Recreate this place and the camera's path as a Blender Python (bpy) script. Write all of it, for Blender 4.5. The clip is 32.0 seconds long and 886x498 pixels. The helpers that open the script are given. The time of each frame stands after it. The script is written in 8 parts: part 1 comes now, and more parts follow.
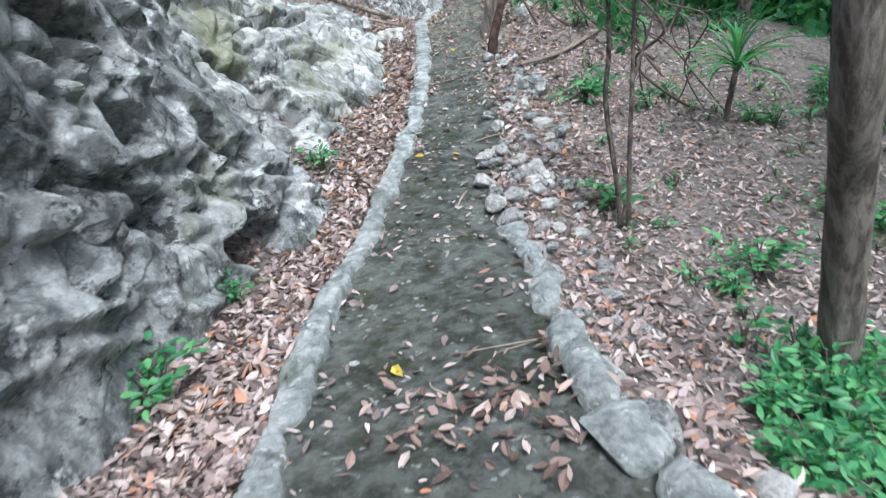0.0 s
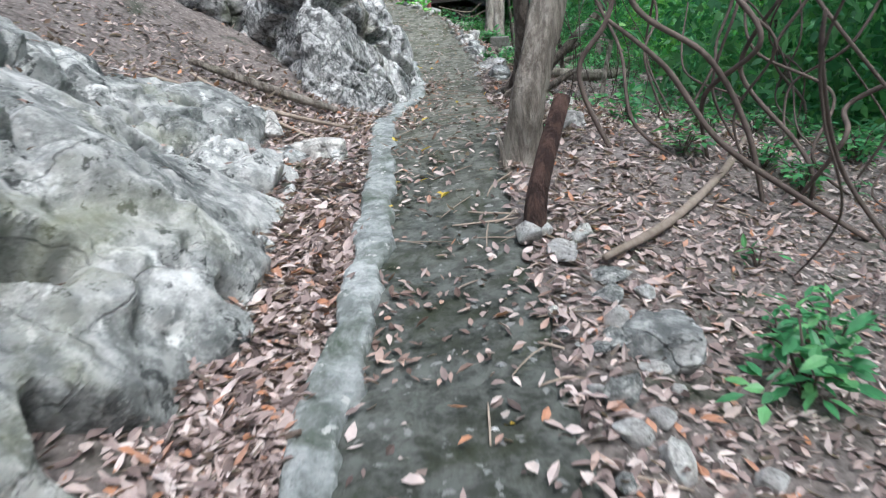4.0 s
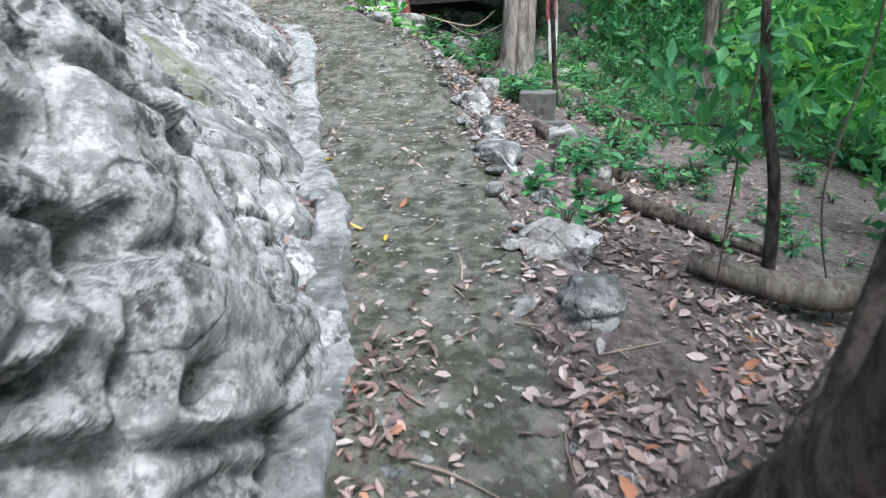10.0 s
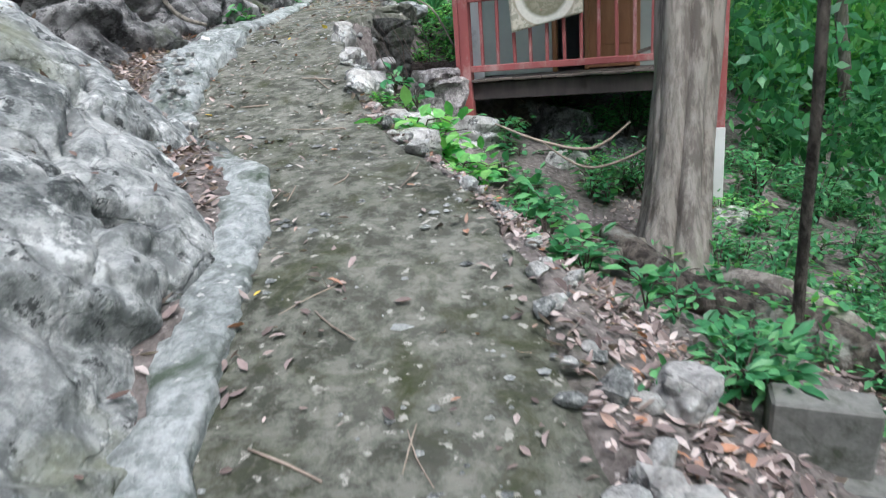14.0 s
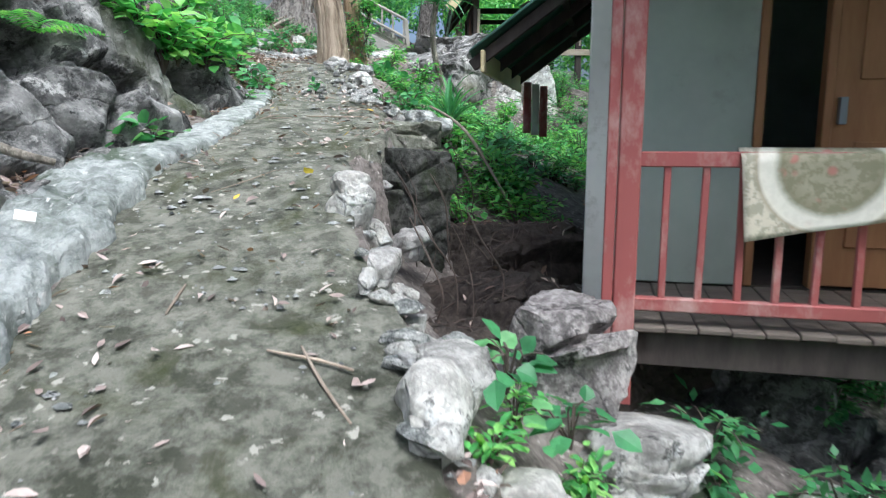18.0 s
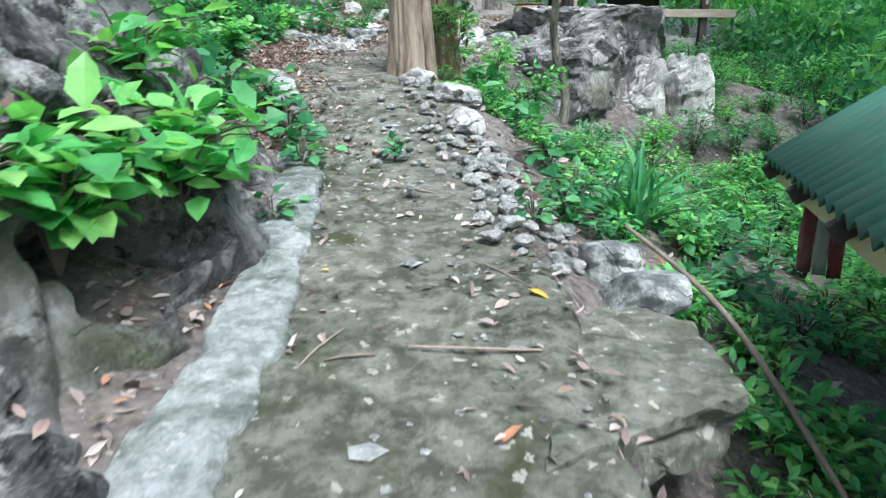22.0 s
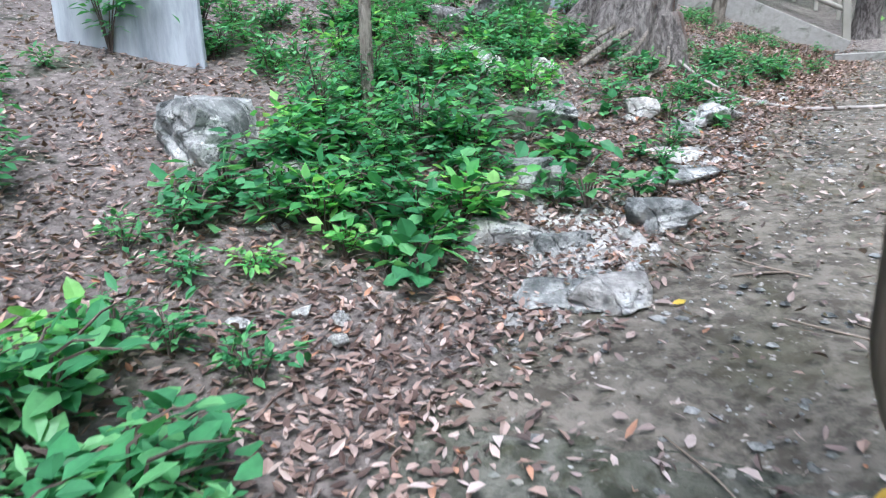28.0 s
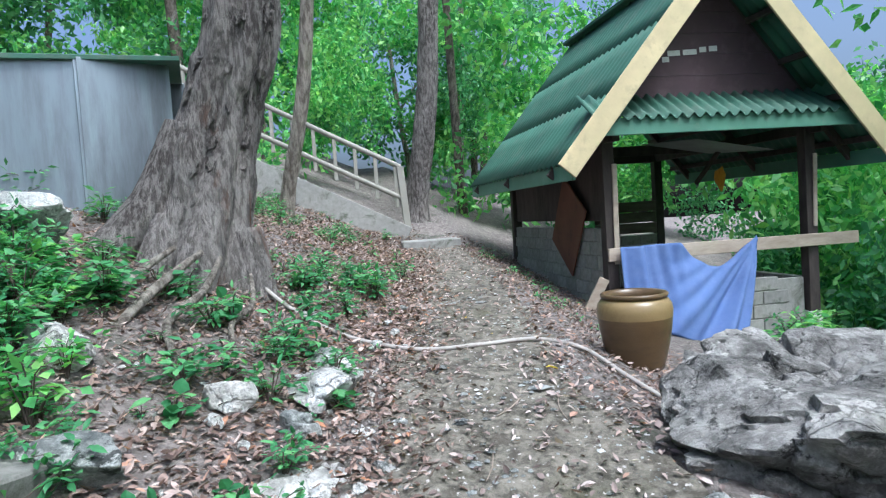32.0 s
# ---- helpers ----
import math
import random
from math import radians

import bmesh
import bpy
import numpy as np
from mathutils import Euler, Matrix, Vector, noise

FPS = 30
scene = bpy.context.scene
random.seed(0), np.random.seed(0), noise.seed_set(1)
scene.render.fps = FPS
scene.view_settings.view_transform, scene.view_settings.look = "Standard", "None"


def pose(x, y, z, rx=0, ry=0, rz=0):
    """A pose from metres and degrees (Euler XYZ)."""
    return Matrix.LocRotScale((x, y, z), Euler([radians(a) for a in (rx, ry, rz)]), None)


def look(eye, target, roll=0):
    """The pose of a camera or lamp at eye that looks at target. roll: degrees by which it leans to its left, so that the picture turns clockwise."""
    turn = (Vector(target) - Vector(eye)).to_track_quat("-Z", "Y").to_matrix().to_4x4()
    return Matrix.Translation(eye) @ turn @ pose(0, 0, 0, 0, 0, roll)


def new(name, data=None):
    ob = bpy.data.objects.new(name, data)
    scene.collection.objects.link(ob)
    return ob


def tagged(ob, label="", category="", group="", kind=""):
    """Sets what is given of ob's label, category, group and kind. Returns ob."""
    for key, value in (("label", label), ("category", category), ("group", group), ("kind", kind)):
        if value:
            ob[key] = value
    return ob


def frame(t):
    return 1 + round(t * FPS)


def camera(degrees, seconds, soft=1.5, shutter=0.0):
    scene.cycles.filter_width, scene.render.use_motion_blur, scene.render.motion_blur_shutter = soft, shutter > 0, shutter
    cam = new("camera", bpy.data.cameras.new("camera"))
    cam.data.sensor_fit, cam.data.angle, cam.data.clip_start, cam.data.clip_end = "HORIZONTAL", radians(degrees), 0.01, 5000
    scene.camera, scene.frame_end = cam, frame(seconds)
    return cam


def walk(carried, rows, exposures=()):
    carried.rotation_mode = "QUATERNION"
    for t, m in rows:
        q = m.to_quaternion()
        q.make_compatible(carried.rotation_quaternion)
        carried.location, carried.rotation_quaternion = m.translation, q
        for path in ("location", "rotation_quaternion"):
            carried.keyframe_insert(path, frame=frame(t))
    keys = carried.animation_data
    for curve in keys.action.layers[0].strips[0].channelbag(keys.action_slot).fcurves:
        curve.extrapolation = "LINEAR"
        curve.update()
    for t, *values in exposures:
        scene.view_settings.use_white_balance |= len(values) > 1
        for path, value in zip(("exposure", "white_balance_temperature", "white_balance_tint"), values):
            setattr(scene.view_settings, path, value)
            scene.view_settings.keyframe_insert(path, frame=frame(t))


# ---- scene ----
from mathutils.bvhtree import BVHTree

cam = camera(67.35, 32.0, 1.2, 0.3)
PATH = [
    (0, (0.014, -0.005, 1.449), (-0.128, 1.813, 0.629), -9.8),
    (0.5, (0.038, 0.538, 1.344), (-0.109, 2.404, 0.640), -9.0),
    (1, (-0.015, 1.164, 1.245), (-0.175, 3.063, 0.640), -8.5),
    (1.5, (-0.002, 1.785, 1.137), (-0.159, 3.701, 0.589), -8.2),
    (2, (-0.014, 2.478, 1.159), (-0.191, 4.384, 0.579), -6.4),
    (2.5, (-0.072, 3.116, 1.154), (-0.183, 5.026, 0.571), -5.7),
    (4.5, (-0.066, 6.176, 1.174), (-0.087, 8.069, 0.529), -5.7),
    (5, (-0.001, 6.993, 1.165), (-0.002, 8.894, 0.543), -5.6),
    (5.5, (-0.009, 7.737, 1.165), (-0.096, 9.646, 0.575), -5.3),
    (6, (0.028, 8.487, 1.261), (-0.031, 10.388, 0.641), -4.8),
    (6.5, (0.026, 9.075, 1.390), (-0.053, 10.970, 0.756), -4.3),
    (7, (0.030, 9.619, 1.550), (-0.004, 11.502, 0.876), -4.4),
    (7.5, (0.078, 10.128, 1.668), (0.072, 12.011, 0.993), -4.8),
    (8, (0.075, 10.670, 1.735), (0.069, 12.553, 1.061), -4.7),
    (8.5, (0.132, 11.180, 1.802), (0.125, 13.038, 1.064), -5.2),
    (9, (0.129, 11.720, 1.813), (0.065, 13.587, 1.100), -4.8),
    (9.5, (0.121, 12.245, 1.832), (0.134, 14.105, 1.097), -3.8),
    (10, (0.147, 12.828, 1.795), (0.150, 14.701, 1.095), -4.1),
    (10.5, (0.190, 13.430, 1.765), (0.199, 15.299, 1.053), -4.8),
    (11, (0.259, 14.043, 1.706), (0.383, 15.921, 1.029), -4.0),
    (11.5, (0.303, 14.643, 1.703), (0.306, 16.535, 1.055), -4.8),
    (12, (0.298, 15.318, 1.805), (0.258, 17.211, 1.161), -4.7),
    (12.5, (0.331, 15.852, 1.915), (0.202, 17.743, 1.276), -4.9),
    (13, (0.245, 16.458, 1.992), (0.085, 18.346, 1.352), -5.5),
    (13.5, (0.206, 17.030, 2.058), (0.020, 18.929, 1.459), -5.2),
    (14, (0.071, 17.584, 2.159), (-0.095, 19.502, 1.618), -4.3),
    (14.5, (-0.169, 17.985, 2.370), (-0.146, 19.898, 1.786), -2.3),
    (16.5, (-0.840, 20.142, 2.401), (-0.657, 22.072, 1.907), -0.5),
    (17, (-0.933, 20.673, 2.515), (-0.789, 22.601, 2.004), -0.8),
    (17.5, (-0.986, 21.110, 2.694), (-0.919, 23.069, 2.298), -0.7),
    (18, (-1.095, 21.584, 2.849), (-1.046, 23.555, 2.512), -0.1),
    (18.5, (-1.152, 22.057, 2.956), (-1.304, 24.023, 2.622), -1.1),
    (19, (-1.339, 22.536, 3.074), (-1.712, 24.451, 2.636), -1.2),
    (19.5, (-1.498, 22.940, 3.224), (-1.888, 24.810, 2.632), -1.0),
    (20, (-1.649, 23.412, 3.397), (-2.076, 25.274, 2.807), -0.3),
    (20.5, (-1.813, 23.869, 3.533), (-2.184, 25.754, 2.977), -0.3),
    (21, (-1.856, 24.403, 3.677), (-2.051, 26.317, 3.132), 0.9),
    (21.5, (-1.882, 24.829, 3.814), (-2.059, 26.744, 3.265), 1.0),
    (22, (-1.925, 25.270, 4.007), (-1.998, 27.197, 3.477), 0.4),
    (22.5, (-1.901, 25.736, 4.152), (-1.933, 27.664, 3.621), -0.1),
    (23, (-1.934, 26.245, 4.281), (-1.987, 28.178, 3.767), -0.4),
    (23.5, (-1.898, 26.736, 4.376), (-1.925, 28.671, 3.870), -0.5),
    (24, (-1.909, 27.216, 4.494), (-2.148, 29.138, 3.995), -1.2),
    (24.5, (-1.962, 27.677, 4.584), (-2.241, 29.598, 4.102), -1.6),
    (25, (-1.963, 28.210, 4.714), (-2.349, 30.113, 4.235), -1.7),
    (25.5, (-2.044, 28.668, 4.765), (-2.576, 30.545, 4.322), -1.1),
    (26, (-2.170, 29.194, 4.796), (-2.729, 31.063, 4.357), 0.1),
    (26.5, (-2.287, 29.691, 4.866), (-2.929, 31.537, 4.444), 0.2),
    (28.5, (-3.073, 31.445, 5.295), (-3.977, 33.162, 4.810), -2.9),
    (29, (-3.117, 31.858, 5.377), (-4.053, 33.559, 4.899), -2.5),
    (29.5, (-3.210, 32.206, 5.414), (-3.874, 34.035, 4.952), -0.6),
    (30, (-3.250, 32.518, 5.544), (-3.465, 34.411, 4.936), 0.1),
    (30.5, (-3.254, 32.809, 5.678), (-3.234, 34.765, 5.260), -1.0),
    (31, (-3.340, 32.978, 5.753), (-3.099, 34.941, 5.458), -2.3),
    (31.5, (-3.337, 33.080, 5.821), (-2.996, 35.044, 5.658), -3.6),
    (32, (-3.334, 33.143, 5.855), (-2.983, 35.109, 5.754), -3.8),
]
walk(cam, [(t, look(eye, target, roll)) for t, eye, target, roll in PATH], [(0.0, 1.02, 5350, 5), (2.0, 1.04, 5300, 5), (6, 0.7, 5700, 7), (8, 1.05, 5450, 5), (9, 1.12, 5450, 6), (11, 0.95, 5450, 10), (14, 0.9, 5500, 7), (17, 1.2, 5450, 3), (18, 1.2, 5500, 4), (19, 1.25, 5450, 3), (20, 1.2, 5400, 3), (22, 1.25, 5350, 2), (25, 1.18, 5300, 6), (26, 1.18, 5300, 6), (29, 1.16, 5300, 9), (30, 1.15, 5300, 9), (30.5, 0.87, 5300, 9), (31, 1.0, 5280, 7), (32.0, 1.13, 5250, 4)])

# world: overcast light under a forest canopy
SUN_EL, SUN_ROT = radians(62), radians(150)
world = bpy.data.worlds.new("world")
scene.world = world
world.use_nodes = True
wn = world.node_tree
sky = wn.nodes.new("ShaderNodeTexSky")
sky.sky_type, sky.sun_disc, sky.sun_elevation, sky.sun_rotation = "NISHITA", False, SUN_EL, SUN_ROT
sky.air_density, sky.dust_density, sky.ozone_density = 0.7, 8.0, 0.5
wn.nodes["Background"].inputs["Strength"].default_value = 0.12
wn.links.new(sky.outputs["Color"], wn.nodes["Background"].inputs["Color"])
sun_data = bpy.data.lights.new("sun", "SUN")
sun_data.energy, sun_data.angle, sun_data.color = 1.5, radians(24), (1.0, 0.97, 0.92)
sun = new("sun", sun_data)
sun.matrix_world = look((0, 0, 0), (-math.sin(SUN_ROT) * math.cos(SUN_EL), -math.cos(SUN_ROT) * math.cos(SUN_EL), -math.sin(SUN_EL)))


# ---------- materials ----------
def nodes_of(name):
    m = bpy.data.materials.new(name)
    m.use_nodes = True
    return m, m.node_tree.nodes, m.node_tree.links


def ramp(n, stops):
    r = n.new("ShaderNodeValToRGB")
    e = r.color_ramp.elements
    while len(e) < len(stops):
        e.new(0.5)
    for el, (p, c) in zip(e, stops):
        el.position, el.color = p, (*c, 1) if len(c) == 3 else c
    return r


def noise_tex(n, l, coord, scale, detail=6.0, rough=0.6, distort=0.0):
    t = n.new("ShaderNodeTexNoise")
    t.inputs["Scale"].default_value, t.inputs["Detail"].default_value = scale, detail
    t.inputs["Roughness"].default_value, t.inputs["Distortion"].default_value = rough, distort
    if coord is not None:
        l.new(coord, t.inputs["Vector"])
    return t


def mixc(n, l, fac, a, b, mode="MIX"):
    m = n.new("ShaderNodeMix")
    m.data_type, m.blend_type = "RGBA", mode
    for sock, v in ((m.inputs[0], fac), (m.inputs[6], a), (m.inputs[7], b)):
        if hasattr(v, "is_output"):
            l.new(v, sock)
        else:
            sock.default_value = (*v, 1) if isinstance(v, tuple) else v
    return m.outputs[2]


def surface(name, big, small, scale_big=0.7, scale_small=9.0, rough=0.85, bump=0.4, bump_scale=25.0, bump_dist=0.02,
            blotch=None, speck=None, stretch=(1, 1, 1), random_mix=0.0, spec=0.3):
    """A weathered surface: colour at two scales, blotches, specks and fine relief, at world size."""
    m, n, l = nodes_of(name)
    p = n["Principled BSDF"]
    tc = n.new("ShaderNodeTexCoord")
    mp = n.new("ShaderNodeMapping")
    mp.inputs["Scale"].default_value = stretch
    l.new(tc.outputs["Object"], mp.inputs["Vector"])
    v = mp.outputs["Vector"]
    r1 = ramp(n, big)
    l.new(noise_tex(n, l, v, scale_big, 5, 0.6, 0.4).outputs["Fac"], r1.inputs["Fac"])
    r2 = ramp(n, small)
    l.new(noise_tex(n, l, v, scale_small, 8, 0.7, 0.2).outputs["Fac"], r2.inputs["Fac"])
    c = mixc(n, l, 0.5, r1.outputs["Color"], r2.outputs["Color"])
    if blotch:
        col, bs, lo, hi = blotch
        rb = ramp(n, [(lo, (0, 0, 0)), (hi, (1, 1, 1))])
        l.new(noise_tex(n, l, v, bs, 7, 0.65, 0.6).outputs["Fac"], rb.inputs["Fac"])
        c = mixc(n, l, rb.outputs["Color"], c, col)
    if speck:
        col, ss, lo = speck
        vo = n.new("ShaderNodeTexVoronoi")
        vo.inputs["Scale"].default_value = ss
        wv = n.new("ShaderNodeVectorMath")
        wv.operation = "MULTIPLY_ADD"
        wv.inputs[1].default_value = (1.6 / ss, 1.6 / ss, 1.6 / ss)
        l.new(noise_tex(n, l, v, ss * 1.1, 5, 0.7).outputs["Color"], wv.inputs[0])
        l.new(v, wv.inputs[2])
        l.new(wv.outputs[0], vo.inputs["Vector"])
        rs = ramp(n, [(lo, (1, 1, 1)), (lo + 0.08, (0, 0, 0))])
        l.new(vo.outputs["Distance"], rs.inputs["Fac"])
        gate = ramp(n, [(0.5, (0, 0, 0)), (0.56, (1, 1, 1))])
        l.new(noise_tex(n, l, v, ss * 0.6, 2).outputs["Fac"], gate.inputs["Fac"])
        c = mixc(n, l, mixc(n, l, 1.0, rs.outputs["Color"], gate.outputs["Color"], "MULTIPLY"), c, col)
    if random_mix:
        oi = n.new("ShaderNodeObjectInfo")
        rr = ramp(n, [(0, (0.55, 0.55, 0.55)), (1, (1.3, 1.28, 1.22))])
        l.new(oi.outputs["Random"], rr.inputs["Fac"])
        c = mixc(n, l, random_mix, c, rr.outputs["Color"], "MULTIPLY")
    l.new(c, p.inputs["Base Color"])
    p.inputs["Roughness"].default_value = rough
    p.inputs["Specular IOR Level"].default_value = spec
    if bump:
        b = n.new("ShaderNodeBump")
        b.inputs["Strength"].default_value, b.inputs["Distance"].default_value = bump, bump_dist
        l.new(noise_tex(n, l, v, bump_scale, 8, 0.7).outputs["Fac"], b.inputs["Height"])
        l.new(b.outputs["Normal"], p.inputs["Normal"])
    return m


def rocky(name, dark, mid, pale, stain, lo=0.36, hi=0.62, rand=0.3, fine_scale=9.0, fine_mix=0.36, fade=None):
    """Weathered limestone: pale crust broken by dark lichen, stains, cracks and fine pitting."""
    m, n, l = nodes_of(name)
    p = n["Principled BSDF"]
    tc = n.new("ShaderNodeTexCoord")
    v = tc.outputs["Object"]
    big = noise_tex(n, l, v, 1.9, 14, 0.66, 0.15)
    r1 = ramp(n, [(lo, dark), (0.5 * (lo + hi), mid), (hi, pale)])
    tone = big.outputs["Fac"]
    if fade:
        # one end is greyer: rock tone plus that face's shade put into the colour
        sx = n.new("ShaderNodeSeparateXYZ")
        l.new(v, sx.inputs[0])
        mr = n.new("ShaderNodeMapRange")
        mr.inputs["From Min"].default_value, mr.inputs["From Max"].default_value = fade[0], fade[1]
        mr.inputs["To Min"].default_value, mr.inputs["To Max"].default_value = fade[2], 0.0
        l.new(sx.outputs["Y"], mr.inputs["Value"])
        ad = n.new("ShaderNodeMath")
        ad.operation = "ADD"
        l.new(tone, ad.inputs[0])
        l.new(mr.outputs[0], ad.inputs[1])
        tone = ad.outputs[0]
    l.new(tone, r1.inputs["Fac"])
    fine = noise_tex(n, l, v, fine_scale, 12, 0.78, 0.1)
    r2 = ramp(n, [(0.45, dark), (0.505, mid), (0.56, pale)])
    l.new(fine.outputs["Fac"], r2.inputs["Fac"])
    c = mixc(n, l, fine_mix, r1.outputs["Color"], r2.outputs["Color"])
    spots = ramp(n, [(0.575, (0, 0, 0)), (0.615, (0.85, 0.85, 0.85))])
    l.new(noise_tex(n, l, v, 6.0, 9, 0.72, 0.2).outputs["Fac"], spots.inputs["Fac"])
    c = mixc(n, l, spots.outputs["Color"], c, tuple(0.45 * q for q in dark))
    crust = ramp(n, [(0.56, (0, 0, 0)), (0.61, (0.85, 0.85, 0.85))])
    l.new(noise_tex(n, l, v, 2.9, 12, 0.74, 0.15).outputs["Fac"], crust.inputs["Fac"])
    c = mixc(n, l, crust.outputs["Color"], c, tuple(min(0.8, 1.25 * q) for q in pale))
    st = ramp(n, [(0.56, (0, 0, 0)), (0.7, (0.75, 0.75, 0.75))])
    l.new(noise_tex(n, l, v, 0.9, 6, 0.6, 0.5).outputs["Fac"], st.inputs["Fac"])
    c = mixc(n, l, st.outputs["Color"], c, stain)
    vo = n.new("ShaderNodeTexVoronoi")
    vo.feature = "DISTANCE_TO_EDGE"
    vo.inputs["Scale"].default_value = 1.6
    warp = n.new("ShaderNodeVectorMath")
    warp.operation = "ADD"
    wob = n.new("ShaderNodeVectorMath")
    wob.operation = "SCALE"
    wob.inputs["Scale"].default_value = 0.22
    l.new(noise_tex(n, l, v, 3.0, 4).outputs["Color"], wob.inputs[0])
    l.new(v, warp.inputs[0])
    l.new(wob.outputs[0], warp.inputs[1])
    l.new(warp.outputs[0], vo.inputs["Vector"])
    cr = ramp(n, [(0.0, (1, 1, 1)), (0.013, (0, 0, 0))])
    l.new(vo.outputs["Distance"], cr.inputs["Fac"])
    gate = ramp(n, [(0.55, (0, 0, 0)), (0.64, (0.6, 0.6, 0.6))])
    l.new(noise_tex(n, l, v, 1.7, 3).outputs["Fac"], gate.inputs["Fac"])
    c = mixc(n, l, mixc(n, l, 1.0, gate.outputs["Color"], cr.outputs["Color"], "MULTIPLY"), c, tuple(0.3 * q for q in dark))
    oi = n.new("ShaderNodeObjectInfo")
    rr = ramp(n, [(0, (0.7, 0.7, 0.7)), (1, (1.25, 1.25, 1.2))])
    l.new(oi.outputs["Random"], rr.inputs["Fac"])
    c = mixc(n, l, rand, c, rr.outputs["Color"], "MULTIPLY")
    l.new(c, p.inputs["Base Color"])
    p.inputs["Roughness"].default_value = 0.92
    p.inputs["Specular IOR Level"].default_value = 0.25
    b1 = n.new("ShaderNodeBump")
    b1.inputs["Strength"].default_value, b1.inputs["Distance"].default_value = 1.0, 0.05
    l.new(noise_tex(n, l, v, 8.0, 12, 0.68, 0.1).outputs["Fac"], b1.inputs["Height"])
    b2 = n.new("ShaderNodeBump")
    b2.inputs["Strength"].default_value, b2.inputs["Distance"].default_value, b2.invert = 0.8, 0.05, True
    l.new(cr.outputs["Color"], b2.inputs["Height"])
    b3 = n.new("ShaderNodeBump")
    b3.inputs["Strength"].default_value, b3.inputs["Distance"].default_value = 1.0, 0.02
    vp = n.new("ShaderNodeTexVoronoi")
    vp.inputs["Scale"].default_value = 22.0
    l.new(warp.outputs[0], vp.inputs["Vector"])
    pr = ramp(n, [(0.12, (0, 0, 0)), (0.34, (1, 1, 1))])
    l.new(vp.outputs["Distance"], pr.inputs["Fac"])
    l.new(mixc(n, l, 0.5, noise_tex(n, l, v, 30.0, 8, 0.72).outputs["Fac"], pr.outputs["Color"], "MULTIPLY"), b3.inputs["Height"])
    l.new(b1.outputs["Normal"], b2.inputs["Normal"])
    l.new(b2.outputs["Normal"], b3.inputs["Normal"])
    l.new(b3.outputs["Normal"], p.inputs["Normal"])
    return m


def leafy(name, stops, rough=0.5, through_light=0.35, spread=0.0):
    """Leaves: every loose leaf takes its own tone; part of the light shines through."""
    m, n, l = nodes_of(name)
    p = n["Principled BSDF"]
    g = n.new("ShaderNodeNewGeometry")
    r = ramp(n, stops)
    l.new(g.outputs["Random Per Island"], r.inputs["Fac"])
    tc = n.new("ShaderNodeTexCoord")
    rv = ramp(n, [(0.3, (0.7, 0.7, 0.7)), (0.7, (1.2, 1.2, 1.15))])
    l.new(noise_tex(n, l, tc.outputs["Object"], 14, 3).outputs["Fac"], rv.inputs["Fac"])
    c = mixc(n, l, 0.8, r.outputs["Color"], rv.outputs["Color"], "MULTIPLY")
    l.new(c, p.inputs["Base Color"])
    p.inputs["Roughness"].default_value = rough
    p.inputs["Specular IOR Level"].default_value = 0.35
    if through_light:
        t = n.new("ShaderNodeBsdfTranslucent")
        l.new(mixc(n, l, 1.0, c, (1.3, 1.35, 0.7), "MULTIPLY"), t.inputs["Color"])
        mx = n.new("ShaderNodeMixShader")
        mx.inputs[0].default_value = through_light
        l.new(p.outputs[0], mx.inputs[1])
        l.new(t.outputs[0], mx.inputs[2])
        l.new(mx.outputs[0], n["Material Output"].inputs["Surface"])
    return m


def painted(name, col, wear, rough=0.6, scale=6.0, lo=0.55, hi=0.7, stretch=(1, 1, 1), bump=0.15, metal=0.0):
    m, n, l = nodes_of(name)
    p = n["Principled BSDF"]
    tc = n.new("ShaderNodeTexCoord")
    mp = n.new("ShaderNodeMapping")
    mp.inputs["Scale"].default_value = stretch
    l.new(tc.outputs["Object"], mp.inputs["Vector"])
    v = mp.outputs["Vector"]
    r = ramp(n, [(lo, (0, 0, 0)), (hi, (1, 1, 1))])
    l.new(noise_tex(n, l, v, scale, 8, 0.7).outputs["Fac"], r.inputs["Fac"])
    r2 = ramp(n, [(0.3, tuple(0.8 * c for c in col)), (0.7, tuple(min(1, 1.12 * c) for c in col))])
    l.new(noise_tex(n, l, v, 1.7, 4).outputs["Fac"], r2.inputs["Fac"])
    l.new(mixc(n, l, r.outputs["Color"], r2.outputs["Color"], wear), p.inputs["Base Color"])
    p.inputs["Roughness"].default_value, p.inputs["Metallic"].default_value = rough, metal
    b = n.new("ShaderNodeBump")
    b.inputs["Strength"].default_value, b.inputs["Distance"].default_value = bump, 0.01
    l.new(noise_tex(n, l, v, scale * 6, 6).outputs["Fac"], b.inputs["Height"])
    l.new(b.outputs["Normal"], p.inputs["Normal"])
    return m


M = {}
M["soil"] = surface("soil", [(0.35, (0.08, 0.066, 0.057)), (0.65, (0.25, 0.215, 0.195))], [(0.38, (0.06, 0.05, 0.044)), (0.62, (0.38, 0.335, 0.31))],
                    0.8, 14, 0.95, 1.0, 22, 0.05, blotch=((0.04, 0.055, 0.03), 1.3, 0.58, 0.7), speck=((0.45, 0.4, 0.37), 22, 0.2))
M["dirt"] = surface("trodden earth", [(0.37, (0.07, 0.062, 0.046)), (0.63, (0.2, 0.178, 0.145))], [(0.42, (0.05, 0.043, 0.034)), (0.58, (0.3, 0.272, 0.225))],
                    1.9, 10, 0.95, 0.9, 26, 0.03, blotch=((0.1, 0.095, 0.06), 1.6, 0.55, 0.72), speck=((0.46, 0.43, 0.4), 20, 0.16))
